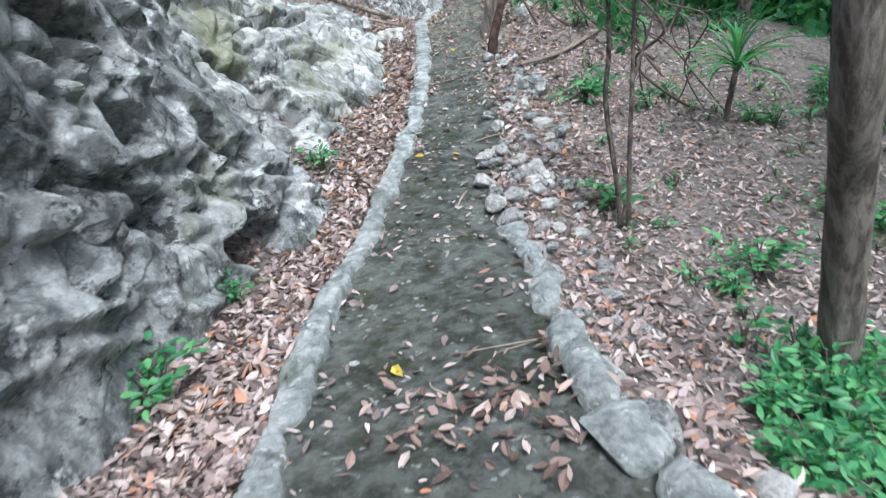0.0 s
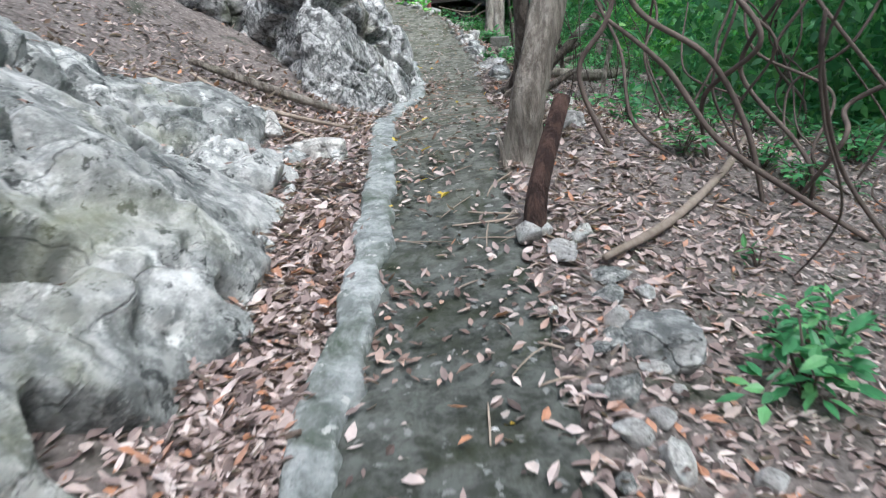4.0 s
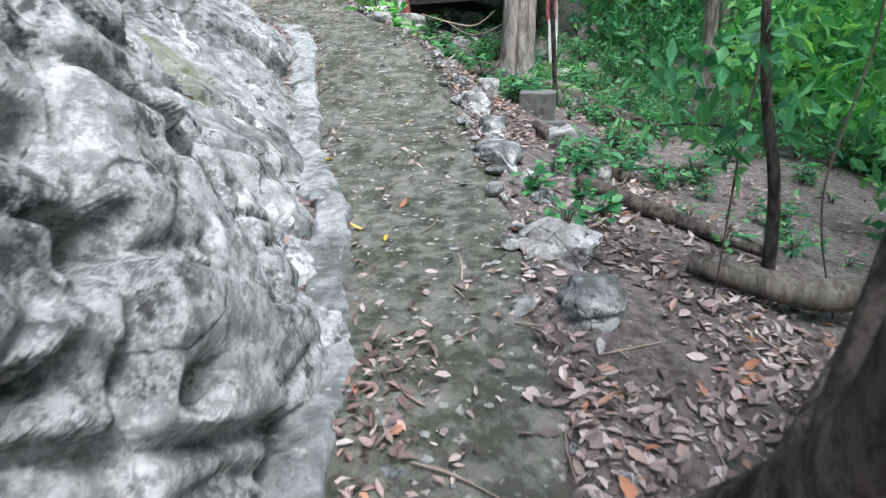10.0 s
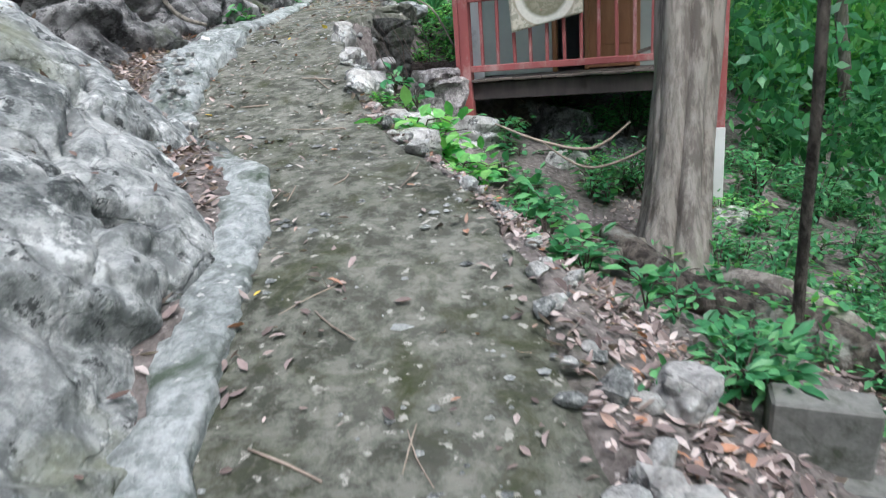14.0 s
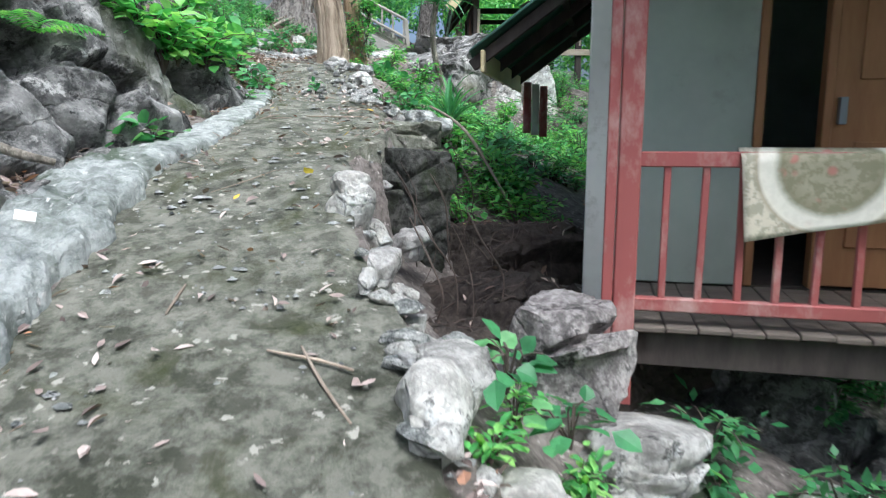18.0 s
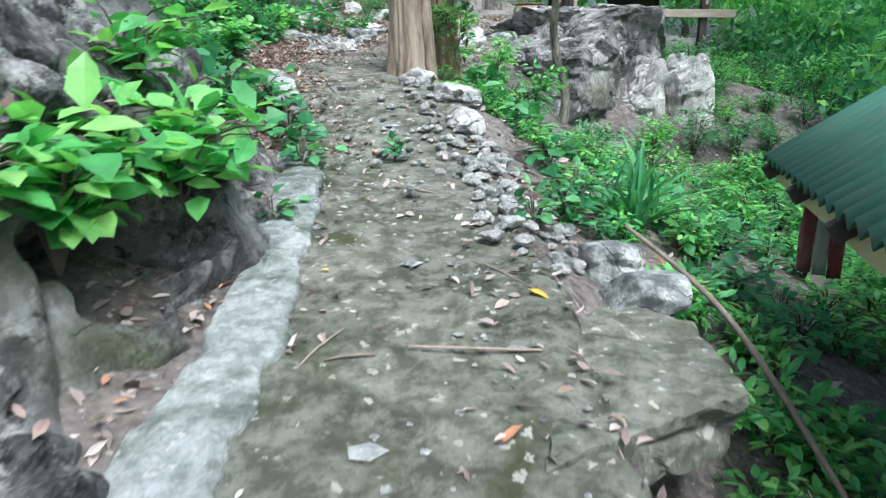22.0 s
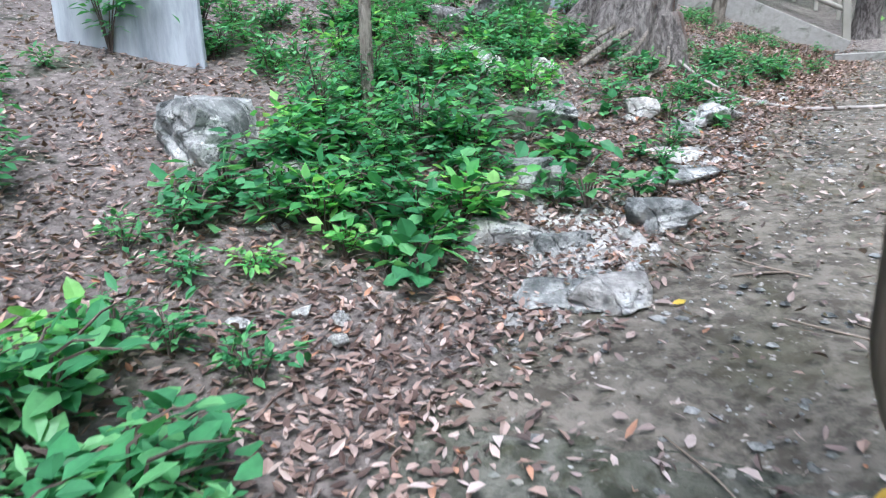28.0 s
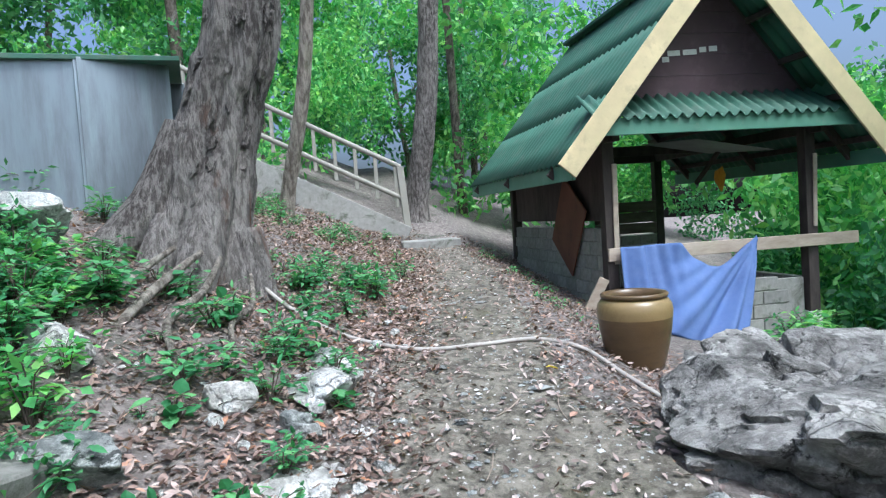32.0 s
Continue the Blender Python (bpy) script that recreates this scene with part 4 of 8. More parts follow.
rock_face("rock_slab", (16.3, 23.2), lerp_profile([
    (16.3, -0.54, 0.38, -0.85, 0.8, -1.3, 1.2, -2.0, 1.6, -3.2, 2.0, -3.6, 1.4),
    (18.0, -0.86, 0.66, -1.1, 1.0, -1.5, 1.35, -2.1, 1.8, -3.2, 2.3, -3.6, 1.6),
    (20.0, -1.18, 1.02, -1.4, 1.45, -1.75, 1.8, -2.3, 2.2, -3.4, 2.7, -3.8, 2.0),
    (21.5, -1.65, 1.4, -1.9, 1.75, -2.2, 2.1, -2.8, 2.5, -3.8, 3.0, -4.2, 2.4),
    (23.2, -2.7, 1.9, -3.0, 2.2, -3.3, 2.5, -3.8, 2.9, -4.6, 3.3, -5.0, 2.8)]),
    "grey sloping rock slab with leaves on it", M["limestone"], 61.0, 0.14, 0.019, holes=0.3, joints=0.9, pits=((20.44, 1.58, 0.06, 0.06, 0.2),))
rock_face("dark_cliff", (23.6, 30.8), lerp_profile([
    (23.6, -3.3, 2.1, -3.55, 2.5, -3.8, 3.0, -4.3, 3.8, -5.4, 4.4, -6.0, 2.8),
    (25.2, -3.12, 2.4, -3.42, 2.85, -3.7, 3.45, -4.1, 4.3, -5.4, 4.9, -6.0, 3.0),
    (26.2, -2.9, 2.6, -3.22, 3.0, -3.5, 3.6, -3.9, 4.4, -5.2, 5.0, -6.0, 3.2),
    (27.2, -2.82, 2.8, -3.12, 3.2, -3.35, 3.7, -3.8, 4.4, -5.2, 5.0, -6.0, 3.2),
    (28.0, -2.8, 2.95, -3.15, 3.3, -3.3, 3.8, -3.8, 4.4, -5.0, 4.9, -6.0, 3.4),
    (29.5, -3.05, 3.15, -3.35, 3.45, -3.55, 3.9, -4.1, 4.3, -5.0, 4.6, -6.0, 3.6),
    (30.8, -3.6, 3.5, -3.85, 3.75, -4.1, 3.95, -4.5, 4.2, -5.2, 4.4, -6.0, 3.8)]),
    "dark weathered cliff with a hollow above the kerb", M["dark_rock"], 83.0, 0.25, 0.02, holes=0.6, joints=0.5,
    pits=((25.6, 3.45, 0.3, 0.16, 0.35), (26.5, 3.2, 0.22, 0.12, 0.3), (27.6, 3.35, 0.25, 0.14, 0.3), (24.8, 2.95, 0.2, 0.12, 0.25)))
boulder("boulder", (-2.75, 14.0, 1.6), (0.8, 0.6, 0.75), 15, "dark grey rock behind the outcrop", M["dark_rock"], 77, 0.15)
boulder("boulder", (-0.6, 34.9, 3.7), (1.15, 0.95, 1.25), 10, "large cracked grey boulder behind the screw pine", M["grey_rock"], 5, 0.17)
boulder("boulder", (0.5, 35.0, 3.35), (0.36, 0.6, 1.0), 14, "pale half of a split boulder among shrubs", M["pale_stone"], 6, 0.09)
boulder("boulder", (1.13, 35.1, 3.4), (0.4, 0.62, 0.95), 20, "pale rounded half of a split boulder among shrubs", M["pale_stone"], 19, 0.07)
boulder("boulder", (-0.3, 36.25, 4.4), (1.25, 0.85, 0.72), -18, "big rough grey boulder beside the path", M["grey_rock"], 7, 0.15,
        cuts=((0.06, -0.1, 1, 0.64), (0.25, -1, -0.3, 0.74), (-0.5, -1, -0.5, 0.82), (-1, 0.1, -0.22, 0.86), (-0.7, 0.75, 0.0, 0.88), (0, 1, 0.1, 0.85), (1, 0, 0, 0.95), (0, 0, -1, 0.9), (-0.8, -0.3, 0.8, 0.96)))
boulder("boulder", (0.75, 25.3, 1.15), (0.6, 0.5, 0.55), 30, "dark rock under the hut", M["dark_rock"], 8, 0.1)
boulder("boulder", (-0.2, 24.3, 1.34), (0.46, 0.42, 0.38), 10, "white boulder that carries the red post", M["pale_stone"], 9, 0.08)
boulder("boulder", (-0.55, 24.62, 1.76), (0.28, 0.28, 0.36), 50, "rough pinkish grey boulder beside the hut", M["pink_stone"], 10, 0.22)
boulder("boulder", (-0.8, 23.5, 1.62), (0.17, 0.2, 0.14), 20, "white broken boulder at the path's edge", M["pale_stone"], 51, 0.09)
boulder("boulder", (-0.78, 23.05, 1.5), (0.22, 0.24, 0.2), 70, "grey boulder at the path's edge", M["limestone"], 52, 0.08)
boulder("boulder", (-0.52, 23.12, 1.5), (0.24, 0.2, 0.26), -20, "pale boulder below the path's edge", M["pale_stone"], 53, 0.08)
boulder("boulder", (2.2, 24.05, 0.38), (0.36, 0.3, 0.26), 15, "white rock at the foot of the white stilt", M["pale_stone"], 63, 0.08)
boulder("boulder", (0.75, 24.35, 0.95), (0.34, 0.26, 0.24), 35, "pale boulder under the veranda", M["pale_stone"], 54, 0.08)
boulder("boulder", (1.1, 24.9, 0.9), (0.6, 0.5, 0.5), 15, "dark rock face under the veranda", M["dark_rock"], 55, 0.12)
boulder("boulder", (-1.06, 23.6, 1.96), (0.07, 0.15, 0.1), -14, "white rock set in the path's edge", M["pale_stone"], 56, 0.13)
boulder("boulder", (-1.3, 24.35, 2.22), (0.06, 0.15, 0.1), -18, "white rock set in the path's edge", M["pale_stone"], 57, 0.13)
boulder("boulder", (-1.5, 25.2, 2.48), (0.06, 0.14, 0.11), -10, "white rock set in the path's edge", M["pale_stone"], 58, 0.13)
boulder("earth_bank", (-0.75, 25.5, 1.5), (0.6, 0.8, 0.55), 30, "dark bank of earth in the hollow", M["dark_earth"], 59, 0.12, "earth")
boulder("earth_bank", (-0.5, 25.05, 1.25), (0.75, 0.7, 0.5), 20, "dark earth with fine roots", M["dark_earth"], 64, 0.22, "earth")
boulder("earth_bank", (-0.15, 25.7, 1.35), (0.9, 0.8, 0.5), 50, "dark earth under the hut", M["dark_earth"], 65, 0.22, "earth")
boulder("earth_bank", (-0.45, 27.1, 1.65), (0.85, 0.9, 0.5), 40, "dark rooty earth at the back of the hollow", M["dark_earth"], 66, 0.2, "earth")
boulder("earth_bank", (-0.3, 26.2, 1.3), (0.8, 0.9, 0.5), 10, "dark earth under the hut", M["dark_earth"], 60, 0.12, "earth")
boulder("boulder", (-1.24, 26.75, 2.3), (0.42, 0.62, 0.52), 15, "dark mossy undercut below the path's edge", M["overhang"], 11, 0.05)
boulder("boulder", (2.9, 22.9, -0.1), (0.5, 0.35, 0.25), 30, "pale flat rock in the undergrowth", M["pale_stone"], 12, 0.08)
boulder("boulder", (-6.2, 34.25, 4.82), (0.42, 0.4, 0.42), 0, "round grey rock on the leafy bank", M["limestone"], 13, 0.06)
boulder("boulder", (-5.6, 36.8, 5.3), (0.7, 0.4, 0.25), 20, "flat layered grey rock on the bank", M["limestone"], 14, 0.08)
boulder("boulder", (-5.9, 37.6, 5.7), (0.6, 0.4, 0.3), -20, "flat layered rock below the tank", M["dark_rock"], 15, 0.08)
boulder("boulder", (-5.75, 38.6, 5.95), (0.6, 0.35, 0.3), 5, "grey rock at the foot of the tank", M["limestone"], 61, 0.08)
boulder("boulder", (-1.16, 28.75, 2.97), (0.22, 0.2, 0.13), 10, "grey boulder at the path's edge", M["limestone"], 16, 0.05)
boulder("stone_slab", (-1.28, 27.66, 2.84), (0.38, 0.6, 0.13), -14, "flat mossy slab broken from the path's edge", M["slab"], 71, 0.05, "slab",
        cuts=((-0.12, 0, 1, 0.75), (1, 0.3, 0, 0.8), (0.6, -1, 0, 0.85), (-1, -0.2, 0, 0.8), (-0.5, 1, 0, 0.9), (0.5, 1, 0, 0.85), (0, 0, -1, 0.9)))
boulder("boulder", (-1.04, 28.42, 2.9), (0.19, 0.17, 0.14), 60, "grey boulder at the path's edge", M["limestone"], 17, 0.05)

for x, y, sx, sy, sz, rz, h in ((0.8, 16.3, 0.2, 0.34, 0.16, 12, 0.02), (0.84, 15.7, 0.22, 0.26, 0.15, -20, 0.0), (0.66, 17.75, 0.17, 0.3, 0.14, 8, 0.0), (0.62, 18.5, 0.16, 0.26, 0.16, -5, 0.0),
                              (0.56, 19.2, 0.16, 0.25, 0.15, 20, 0.02), (0.72, 19.85, 0.16, 0.14, 0.14, 40, 0.05), (1.3, 18.8, 0.13, 0.36, 0.3, 25, 0.0), (1.4, 17.9, 0.12, 0.2, 0.16, -30, 0.0),
                              (-0.7, 23.35, 0.26, 0.22, 0.14, 25, 0.02), (-0.5, 22.5, 0.22, 0.18, 0.16, -15, 0.0), (-1.02, 23.75, 0.16, 0.2, 0.14, 0, 0.06), (-0.98, 24.2, 0.14, 0.2, 0.13, 30, 0.08),
                              (-1.38, 25.3, 0.1, 0.2, 0.14, 10, 0.1), (-1.2, 25.9, 0.16, 0.12, 0.1, 40, 0.25), (-2.4, 31.68, 0.18, 0.14, 0.12, 20, 0.0), (-2.08, 31.3, 0.22, 0.26, 0.09, 40, 0.02), (-1.92, 31.05, 0.16, 0.14, 0.1, 0, 0.02), (-1.95, 30.65, 0.2, 0.3, 0.1, 15, 0.0), (-4.3, 34.42, 0.3, 0.2, 0.1, 20, 0.0), (-3.95, 34.42, 0.2, 0.16, 0.1, 50, 0.0), (-5.42, 37.9, 0.35, 0.2, 0.16, 10, 0.0), (-3.4, 37.85, 0.14, 0.25, 0.07, 5, 0.02), (-3.5, 36.35, 0.25, 0.2, 0.08, 0, 0.0), (0.36, 2.2, 0.09, 0.34, 0.07, 10, 0.0), (0.42, 1.85, 0.1, 0.26, 0.07, 18, 0.0), (0.31, 2.65, 0.1, 0.26, 0.08, 2, 0.0), (0.24, 3.55, 0.1, 0.26, 0.08, 8, 0.0),
                              (0.27, 3.1, 0.09, 0.32, 0.07, -6, 0.0), (0.19, 4.0, 0.1, 0.28, 0.08, 5, 0.0), (0.54, 1.5, 0.1, 0.3, 0.07, 20, 0.0), (0.66, 1.05, 0.12, 0.3, 0.08, 24, 0.0), (0.46, 5.4, 0.2, 0.16, 0.14, 30, 0.02), (0.75, 7.9, 0.25, 0.2, 0.16, 15, 0.0),
                              (-4.35, 35.1, 0.2, 0.16, 0.14, 10, 0.05), (-3.55, 33.95, 0.22, 0.2, 0.09, 30, 0.02), (-3.47, 34.98, 0.2, 0.15, 0.15, 0, 0.04), (-3.45, 35.95, 0.3, 0.2, 0.06, 20, 0.0), (-3.75, 34.05, 0.3, 0.26, 0.06, 10, 0.0), (-4.5, 36.1, 0.4, 0.11, 0.1, -8, 0.04), (-1.88, 35.42, 0.16, 0.14, 0.13, 15, 0.03), (-1.98, 35.05, 0.26, 0.16, 0.1, 30, 0.02), (-2.05, 34.6, 0.3, 0.3, 0.09, -15, 0.0), (-1.4, 35.5, 0.22, 0.16, 0.14, 40, 0.0), (-3.54, 36.85, 0.2, 0.2, 0.1, 60, 0.02), (-4.2, 35.2, 0.16, 0.1, 0.12, 20, 0.02), (-5.3, 34.15, 0.22, 0.12, 0.14, 50, 0.08), (-4.9, 37.2, 0.4, 0.18, 0.14, -35, 0.0), (-3.95, 36.95, 0.13, 0.12, 0.13, 0, 0.03),
                              (-3.42, 37.4, 0.22, 0.55, 0.1, -10, 0.02), (-3.3, 37.8, 0.15, 0.22, 0.06, 10, 0.02), (1.25, 12.6, 0.2, 0.16, 0.15, 0, 0.0), (1.0, 11.0, 0.16, 0.2, 0.14, 40, 0.0), (-0.95, 10.3, 0.24, 0.2, 0.13, 15, 0.0), (-1.5, 10.5, 0.26, 0.22, 0.12, 70, 0.0)):
    boulder("stone_slab", (x, y, land(x, y) + h), (sx, sy, sz), rz, "broken limestone slab set along the path's edge", M["kerb"] if y < 4.2 else M["pale_stone"] if (x * 7 + y * 3) % 1 < 0.6 else M["limestone"], 30 + x * 5 + y, 0.05, "stone")

STONES = [lump_mesh("stone", M["rubble"], k, 0.2, 2, 0.6 + 0.08 * (k % 3), 9) for k in range(8)]
STONES_G = [lump_mesh("stone", M["limestone"], 20 + k, 0.35, 2, 0.6 + 0.08 * (k % 3)) for k in range(6)]


def stone(x, y, s, pale=True, sink=0.55, lift=0.0, label="broken pale stone lying at the path's edge", group="edge stones", rnd=random, edging=None):
    me = rnd.choice(STONES if pale else STONES_G)
    ob = new("stone", me)
    sx = s * rnd.uniform(0.8, 1.3)
    ob.matrix_world = pose(x, y, land(x, y) + s * 0.55 * (1 - sink) + lift, rnd.uniform(-15, 15), rnd.uniform(-15, 15), rnd.uniform(0, 360)) @ Matrix.Diagonal((sx, s, s * rnd.uniform(0.7, 1.1), 1))
    if edging:
        ob.parent = edging
        return ob
    return tagged(ob, label, "stone", group)


def edge_stones():
    rnd = random.Random(4)
    spans = [(0.8, 3.2, 16, 0.1), (3.2, 5.6, 40, 0.12), (5.6, 9, 50, 0.12), (11, 15.5, 14, 0.08), (15.5, 18.2, 22, 0.09), (18.2, 20.2, 24, 0.1), (20.2, 22.2, 22, 0.1), (22.2, 24.6, 34, 0.1), (25, 27, 14, 0.1), (28.8, 29.6, 8, 0.09), (33.5, 36, 12, 0.08)]
    edging = new("path_edging", None)
    tagged(edging, "loose edging of broken pale stones along the footpath", "edging", kind="structure")
    for a, b, k, s in spans:
        for _ in range(k):
            y = rnd.uniform(a, b)
            x = EDGE_R(y)[0] + rnd.uniform(-0.05, 0.3) * (2.2 if 3 < y < 9 else 1)
            stone(x, y, s * rnd.uniform(0.45, 1.25), rnd.random() < 0.7, rnd=rnd, edging=edging)
    # rubble spilt across the path
    for _ in range(150):
        t = rnd.gauss(0, 0.33)
        y = 30.15 + t + rnd.gauss(0, 0.3)
        r = EDGE_R(y)[0]
        x = r - abs(rnd.gauss(0, 0.42)) + 0.15 - 0.25 * t
        stone(x, y, rnd.uniform(0.025, 0.085), rnd.random() < 0.9, 0.35, label="pale rubble stone spilt on the footpath", group="rubble", rnd=rnd)
    for _ in range(40):
        y = rnd.uniform(28.3, 29.4)
        stone(EDGE_R(y)[0] + rnd.uniform(-0.25, 0.3), y, rnd.uniform(0.035, 0.11), rnd.random() < 0.7, 0.3, label="pale broken stone heaped at the path's edge", group="rubble", rnd=rnd)
    for _ in range(26):
        y = rnd.uniform(31.0, 31.6)
        stone(EDGE_R(y)[0] - rnd.uniform(-0.1, 0.35), y, rnd.uniform(0.03, 0.09), rnd.random() < 0.6, label="grey rubble stone below the twin trunk", group="rubble", rnd=rnd)
    # rubble set in the mortar mound
    for _ in range(80):
        y = rnd.uniform(22.6, 24.2)
        w, h = KERB(y)
        a = rnd.uniform(0.0, 0.75)
        stone(EDGE_L(y)[0] - a * w, y, 0.1 * rnd.uniform(0.2, 0.65), rnd.random() < 0.85, 0.75, h * min(1, 0.3 + 2 * a), rnd=rnd, edging=edging)
    for _ in range(85):
        y = rnd.uniform(33, 41)
        x = EDGE_L(y)[0] - rnd.uniform(-0.1, 1.6)
        stone(x, y, rnd.uniform(0.03, 0.1), rnd.random() < 0.7, label="pale stone on the leafy bank", group="bank stones", rnd=rnd)


edge_stones()


# ---------- plants ----------
def leaf_faces(verts, faces, c, along, up, length, width, bend=0.15, fold=0.1):
    """One leaf: six corners folded along the midrib."""
    a = along.normalized()
    s = a.cross(up)
    if s.length < 1e-4:
        s = a.orthogonal()
    s.normalize()
    n = s.cross(a)
    i = len(verts)
    m1, m2 = c + a * (length * 0.35) - n * (bend * length * 0.15), c + a * (length * 0.72) - n * (bend * length * 0.5)
    tip = c + a * length - n * (bend * length)
    w1, w2 = width * 0.5, width * 0.38
    f = n * (fold * width)
    verts += [c, m1 + s * w1 + f, m1, m1 - s * w1 + f, m2 + s * w2 + f, m2, m2 - s * w2 + f, tip]
    faces += [(i, i + 1, i + 2), (i, i + 2, i + 3), (i + 1, i + 4, i + 5, i + 2), (i + 2, i + 5, i + 6, i + 3), (i + 4, i + 7, i + 5), (i + 5, i + 7, i + 6)]


def simple_leaf(verts, faces, c, along, up, length, width, bend=0.2):
    a = along.normalized()
    s = a.cross(up)
    if s.length < 1e-4:
        s = a.orthogonal()
    s.normalize()
    n = s.cross(a)
    i = len(verts)
    m = c + a * (length * 0.45)
    verts += [c, m + s * (width * 0.5) - n * (bend * length * 0.1), c + a * length - n * (bend * length), m - s * (width * 0.5) - n * (bend * length * 0.1)]
    faces += [(i, i + 1, i + 2, i + 3)]


def rand_dir(rnd, zmin=-1.0):
    while True:
        v = Vector((rnd.uniform(-1, 1), rnd.uniform(-1, 1), rnd.uniform(zmin, 1)))
        if 0.1 < v.length < 1:
            return v.normalized()


PLAIN = {}


def shrub_mesh(seed, radius, height, leaves, size, material, stems=7, detailed=False, wide=1.0, plain=True):
    """A loose shrub: stems that spread from the foot and leaves set along them."""
    rnd = random.Random(seed)
    verts, faces, fm = [], [], []
    for k in range(stems):
        a = rnd.uniform(0, 2 * math.pi)
        out = radius * rnd.uniform(0.3, 1.0)
        h = height * rnd.uniform(0.55, 1.0)
        p0, p2 = Vector((0, 0, -0.05)), Vector((out * math.cos(a), out * math.sin(a), h * rnd.uniform(0.7, 1)))
        p1 = Vector((out * 0.35 * math.cos(a), out * 0.35 * math.sin(a), h * 0.75))
        sides = 4 if detailed else 3
        tv, tf = tube([(*p0, 0.008), (*p1, 0.006), (*p2, 0.003)], sides, 0.12 if detailed else 0.3, cap=False)
        o = len(verts)
        verts += [Vector(v) for v in tv]
        faces += [tuple(q if q < sides else q + o for q in f) for f in tf]
        fm += [1] * len(tf)
        n = max(1, leaves // stems)
        for j in range(n):
            t = rnd.uniform(0.25, 1.0)
            p = p0 * (1 - t) ** 2 + p1 * (2 * t * (1 - t)) + p2 * t * t
            d = rand_dir(rnd, -0.25)
            p = p + d * rnd.uniform(0, 0.09)
            before = len(faces)
            (leaf_faces if detailed else simple_leaf)(verts, faces, p, Vector((d.x, d.y, d.z * 0.5 - 0.1)), Vector((0, 0, 1)) + 0.5 * rand_dir(rnd), size * rnd.uniform(0.6, 1.25), wide * size * rnd.uniform(0.32, 0.5))
            fm += [0] * (len(faces) - before)
    me = mesh_of("shrub", verts, faces, [material, M["vine"]], False, fm)
    if detailed and plain:
        PLAIN[me.name] = shrub_mesh(seed, radius, height, leaves, size, material, stems, False, wide, False)
    return me


def fern_mesh(seed, length, fronds, material):
    rnd = random.Random(seed)
    verts, faces = [], []
    for k in range(fronds):
        a = 2 * math.pi * (k + rnd.uniform(-0.3, 0.3)) / fronds
        out = Vector((math.cos(a), math.sin(a), 0))
        side = Vector((-math.sin(a), math.cos(a), 0))
        L = length * rnd.uniform(0.7, 1.1)
        for j in range(14):
            t = (j + 1) / 14
            p = out * (L * t) + Vector((0, 0, L * (0.7 * t - 0.65 * t * t)))
            w = L * 0.3 * math.sin(math.pi * min(1, t * 0.9 + 0.08))
            for sgn in (-1, 1):
                simple_leaf(verts, faces, p, side * sgn + out * 0.35 - Vector((0, 0, 0.15)), Vector((0, 0, 1)), w, L * 0.07)
    return mesh_of("fern", verts, faces, material)


def spiky_mesh(seed, length, count, material, width=0.045, up=0.35):
    """A rosette of long strap leaves that arch over."""
    rnd = random.Random(seed)
    verts, faces = [], []
    for k in range(count):
        a = k * 2.4 + rnd.uniform(-0.3, 0.3)
        e = rnd.uniform(-0.25, 1.25) + up
        out = Vector((math.cos(a), math.sin(a), 0))
        side = Vector((-math.sin(a), math.cos(a), 0))
        L = length * rnd.uniform(0.7, 1.1)
        i = len(verts)
        seg = 6
        p, ang = Vector((0, 0, rnd.uniform(-0.08, 0.04))), e
        for j in range(seg + 1):
            t = j / seg
            w = width * (0.6 + 0.8 * t) * (1 - t ** 3) + 0.002
            n = Vector((0, 0, 1)) * math.cos(ang) - out * math.sin(ang)
            verts += [p + side * (w / 2) + n * (w * 0.25), p.copy(), p - side * (w / 2) + n * (w * 0.25)]
            p = p + (out * math.cos(ang) + Vector((0, 0, math.sin(ang)))) * (L / seg)
            ang -= rnd.uniform(0.12, 0.3)
        for j in range(seg):
            for q in (0, 1):
                b = i + j * 3 + q
                faces.append((b, b + 1, b + 4, b + 3))
    return mesh_of("rosette", verts, faces, material)


def crown_mesh(seed, size, leaves, leaf, material, clumps=14):
    """A tree's crown: twigs of leaves gathered in uneven clumps with gaps."""
    rnd = random.Random(seed)
    verts, faces = [], []
    centres = []
    for _ in range(clumps):
        d = rand_dir(rnd, -0.6)
        centres.append((Vector((d.x * size[0], d.y * size[1], d.z * size[2])) * rnd.uniform(0.35, 1.0), rnd.uniform(0.25, 0.5)))
    for _ in range(leaves):
        c, r = rnd.choice(centres)
        p = c + rand_dir(rnd) * (r * min(size) * rnd.random() ** 0.5)
        simple_leaf(verts, faces, p, rand_dir(rnd, -0.9) - Vector((0, 0, 0.3)), rand_dir(rnd, 0), leaf * rnd.uniform(0.6, 1.3), leaf * rnd.uniform(0.35, 0.55))
    return mesh_of("crown", verts, faces, material)


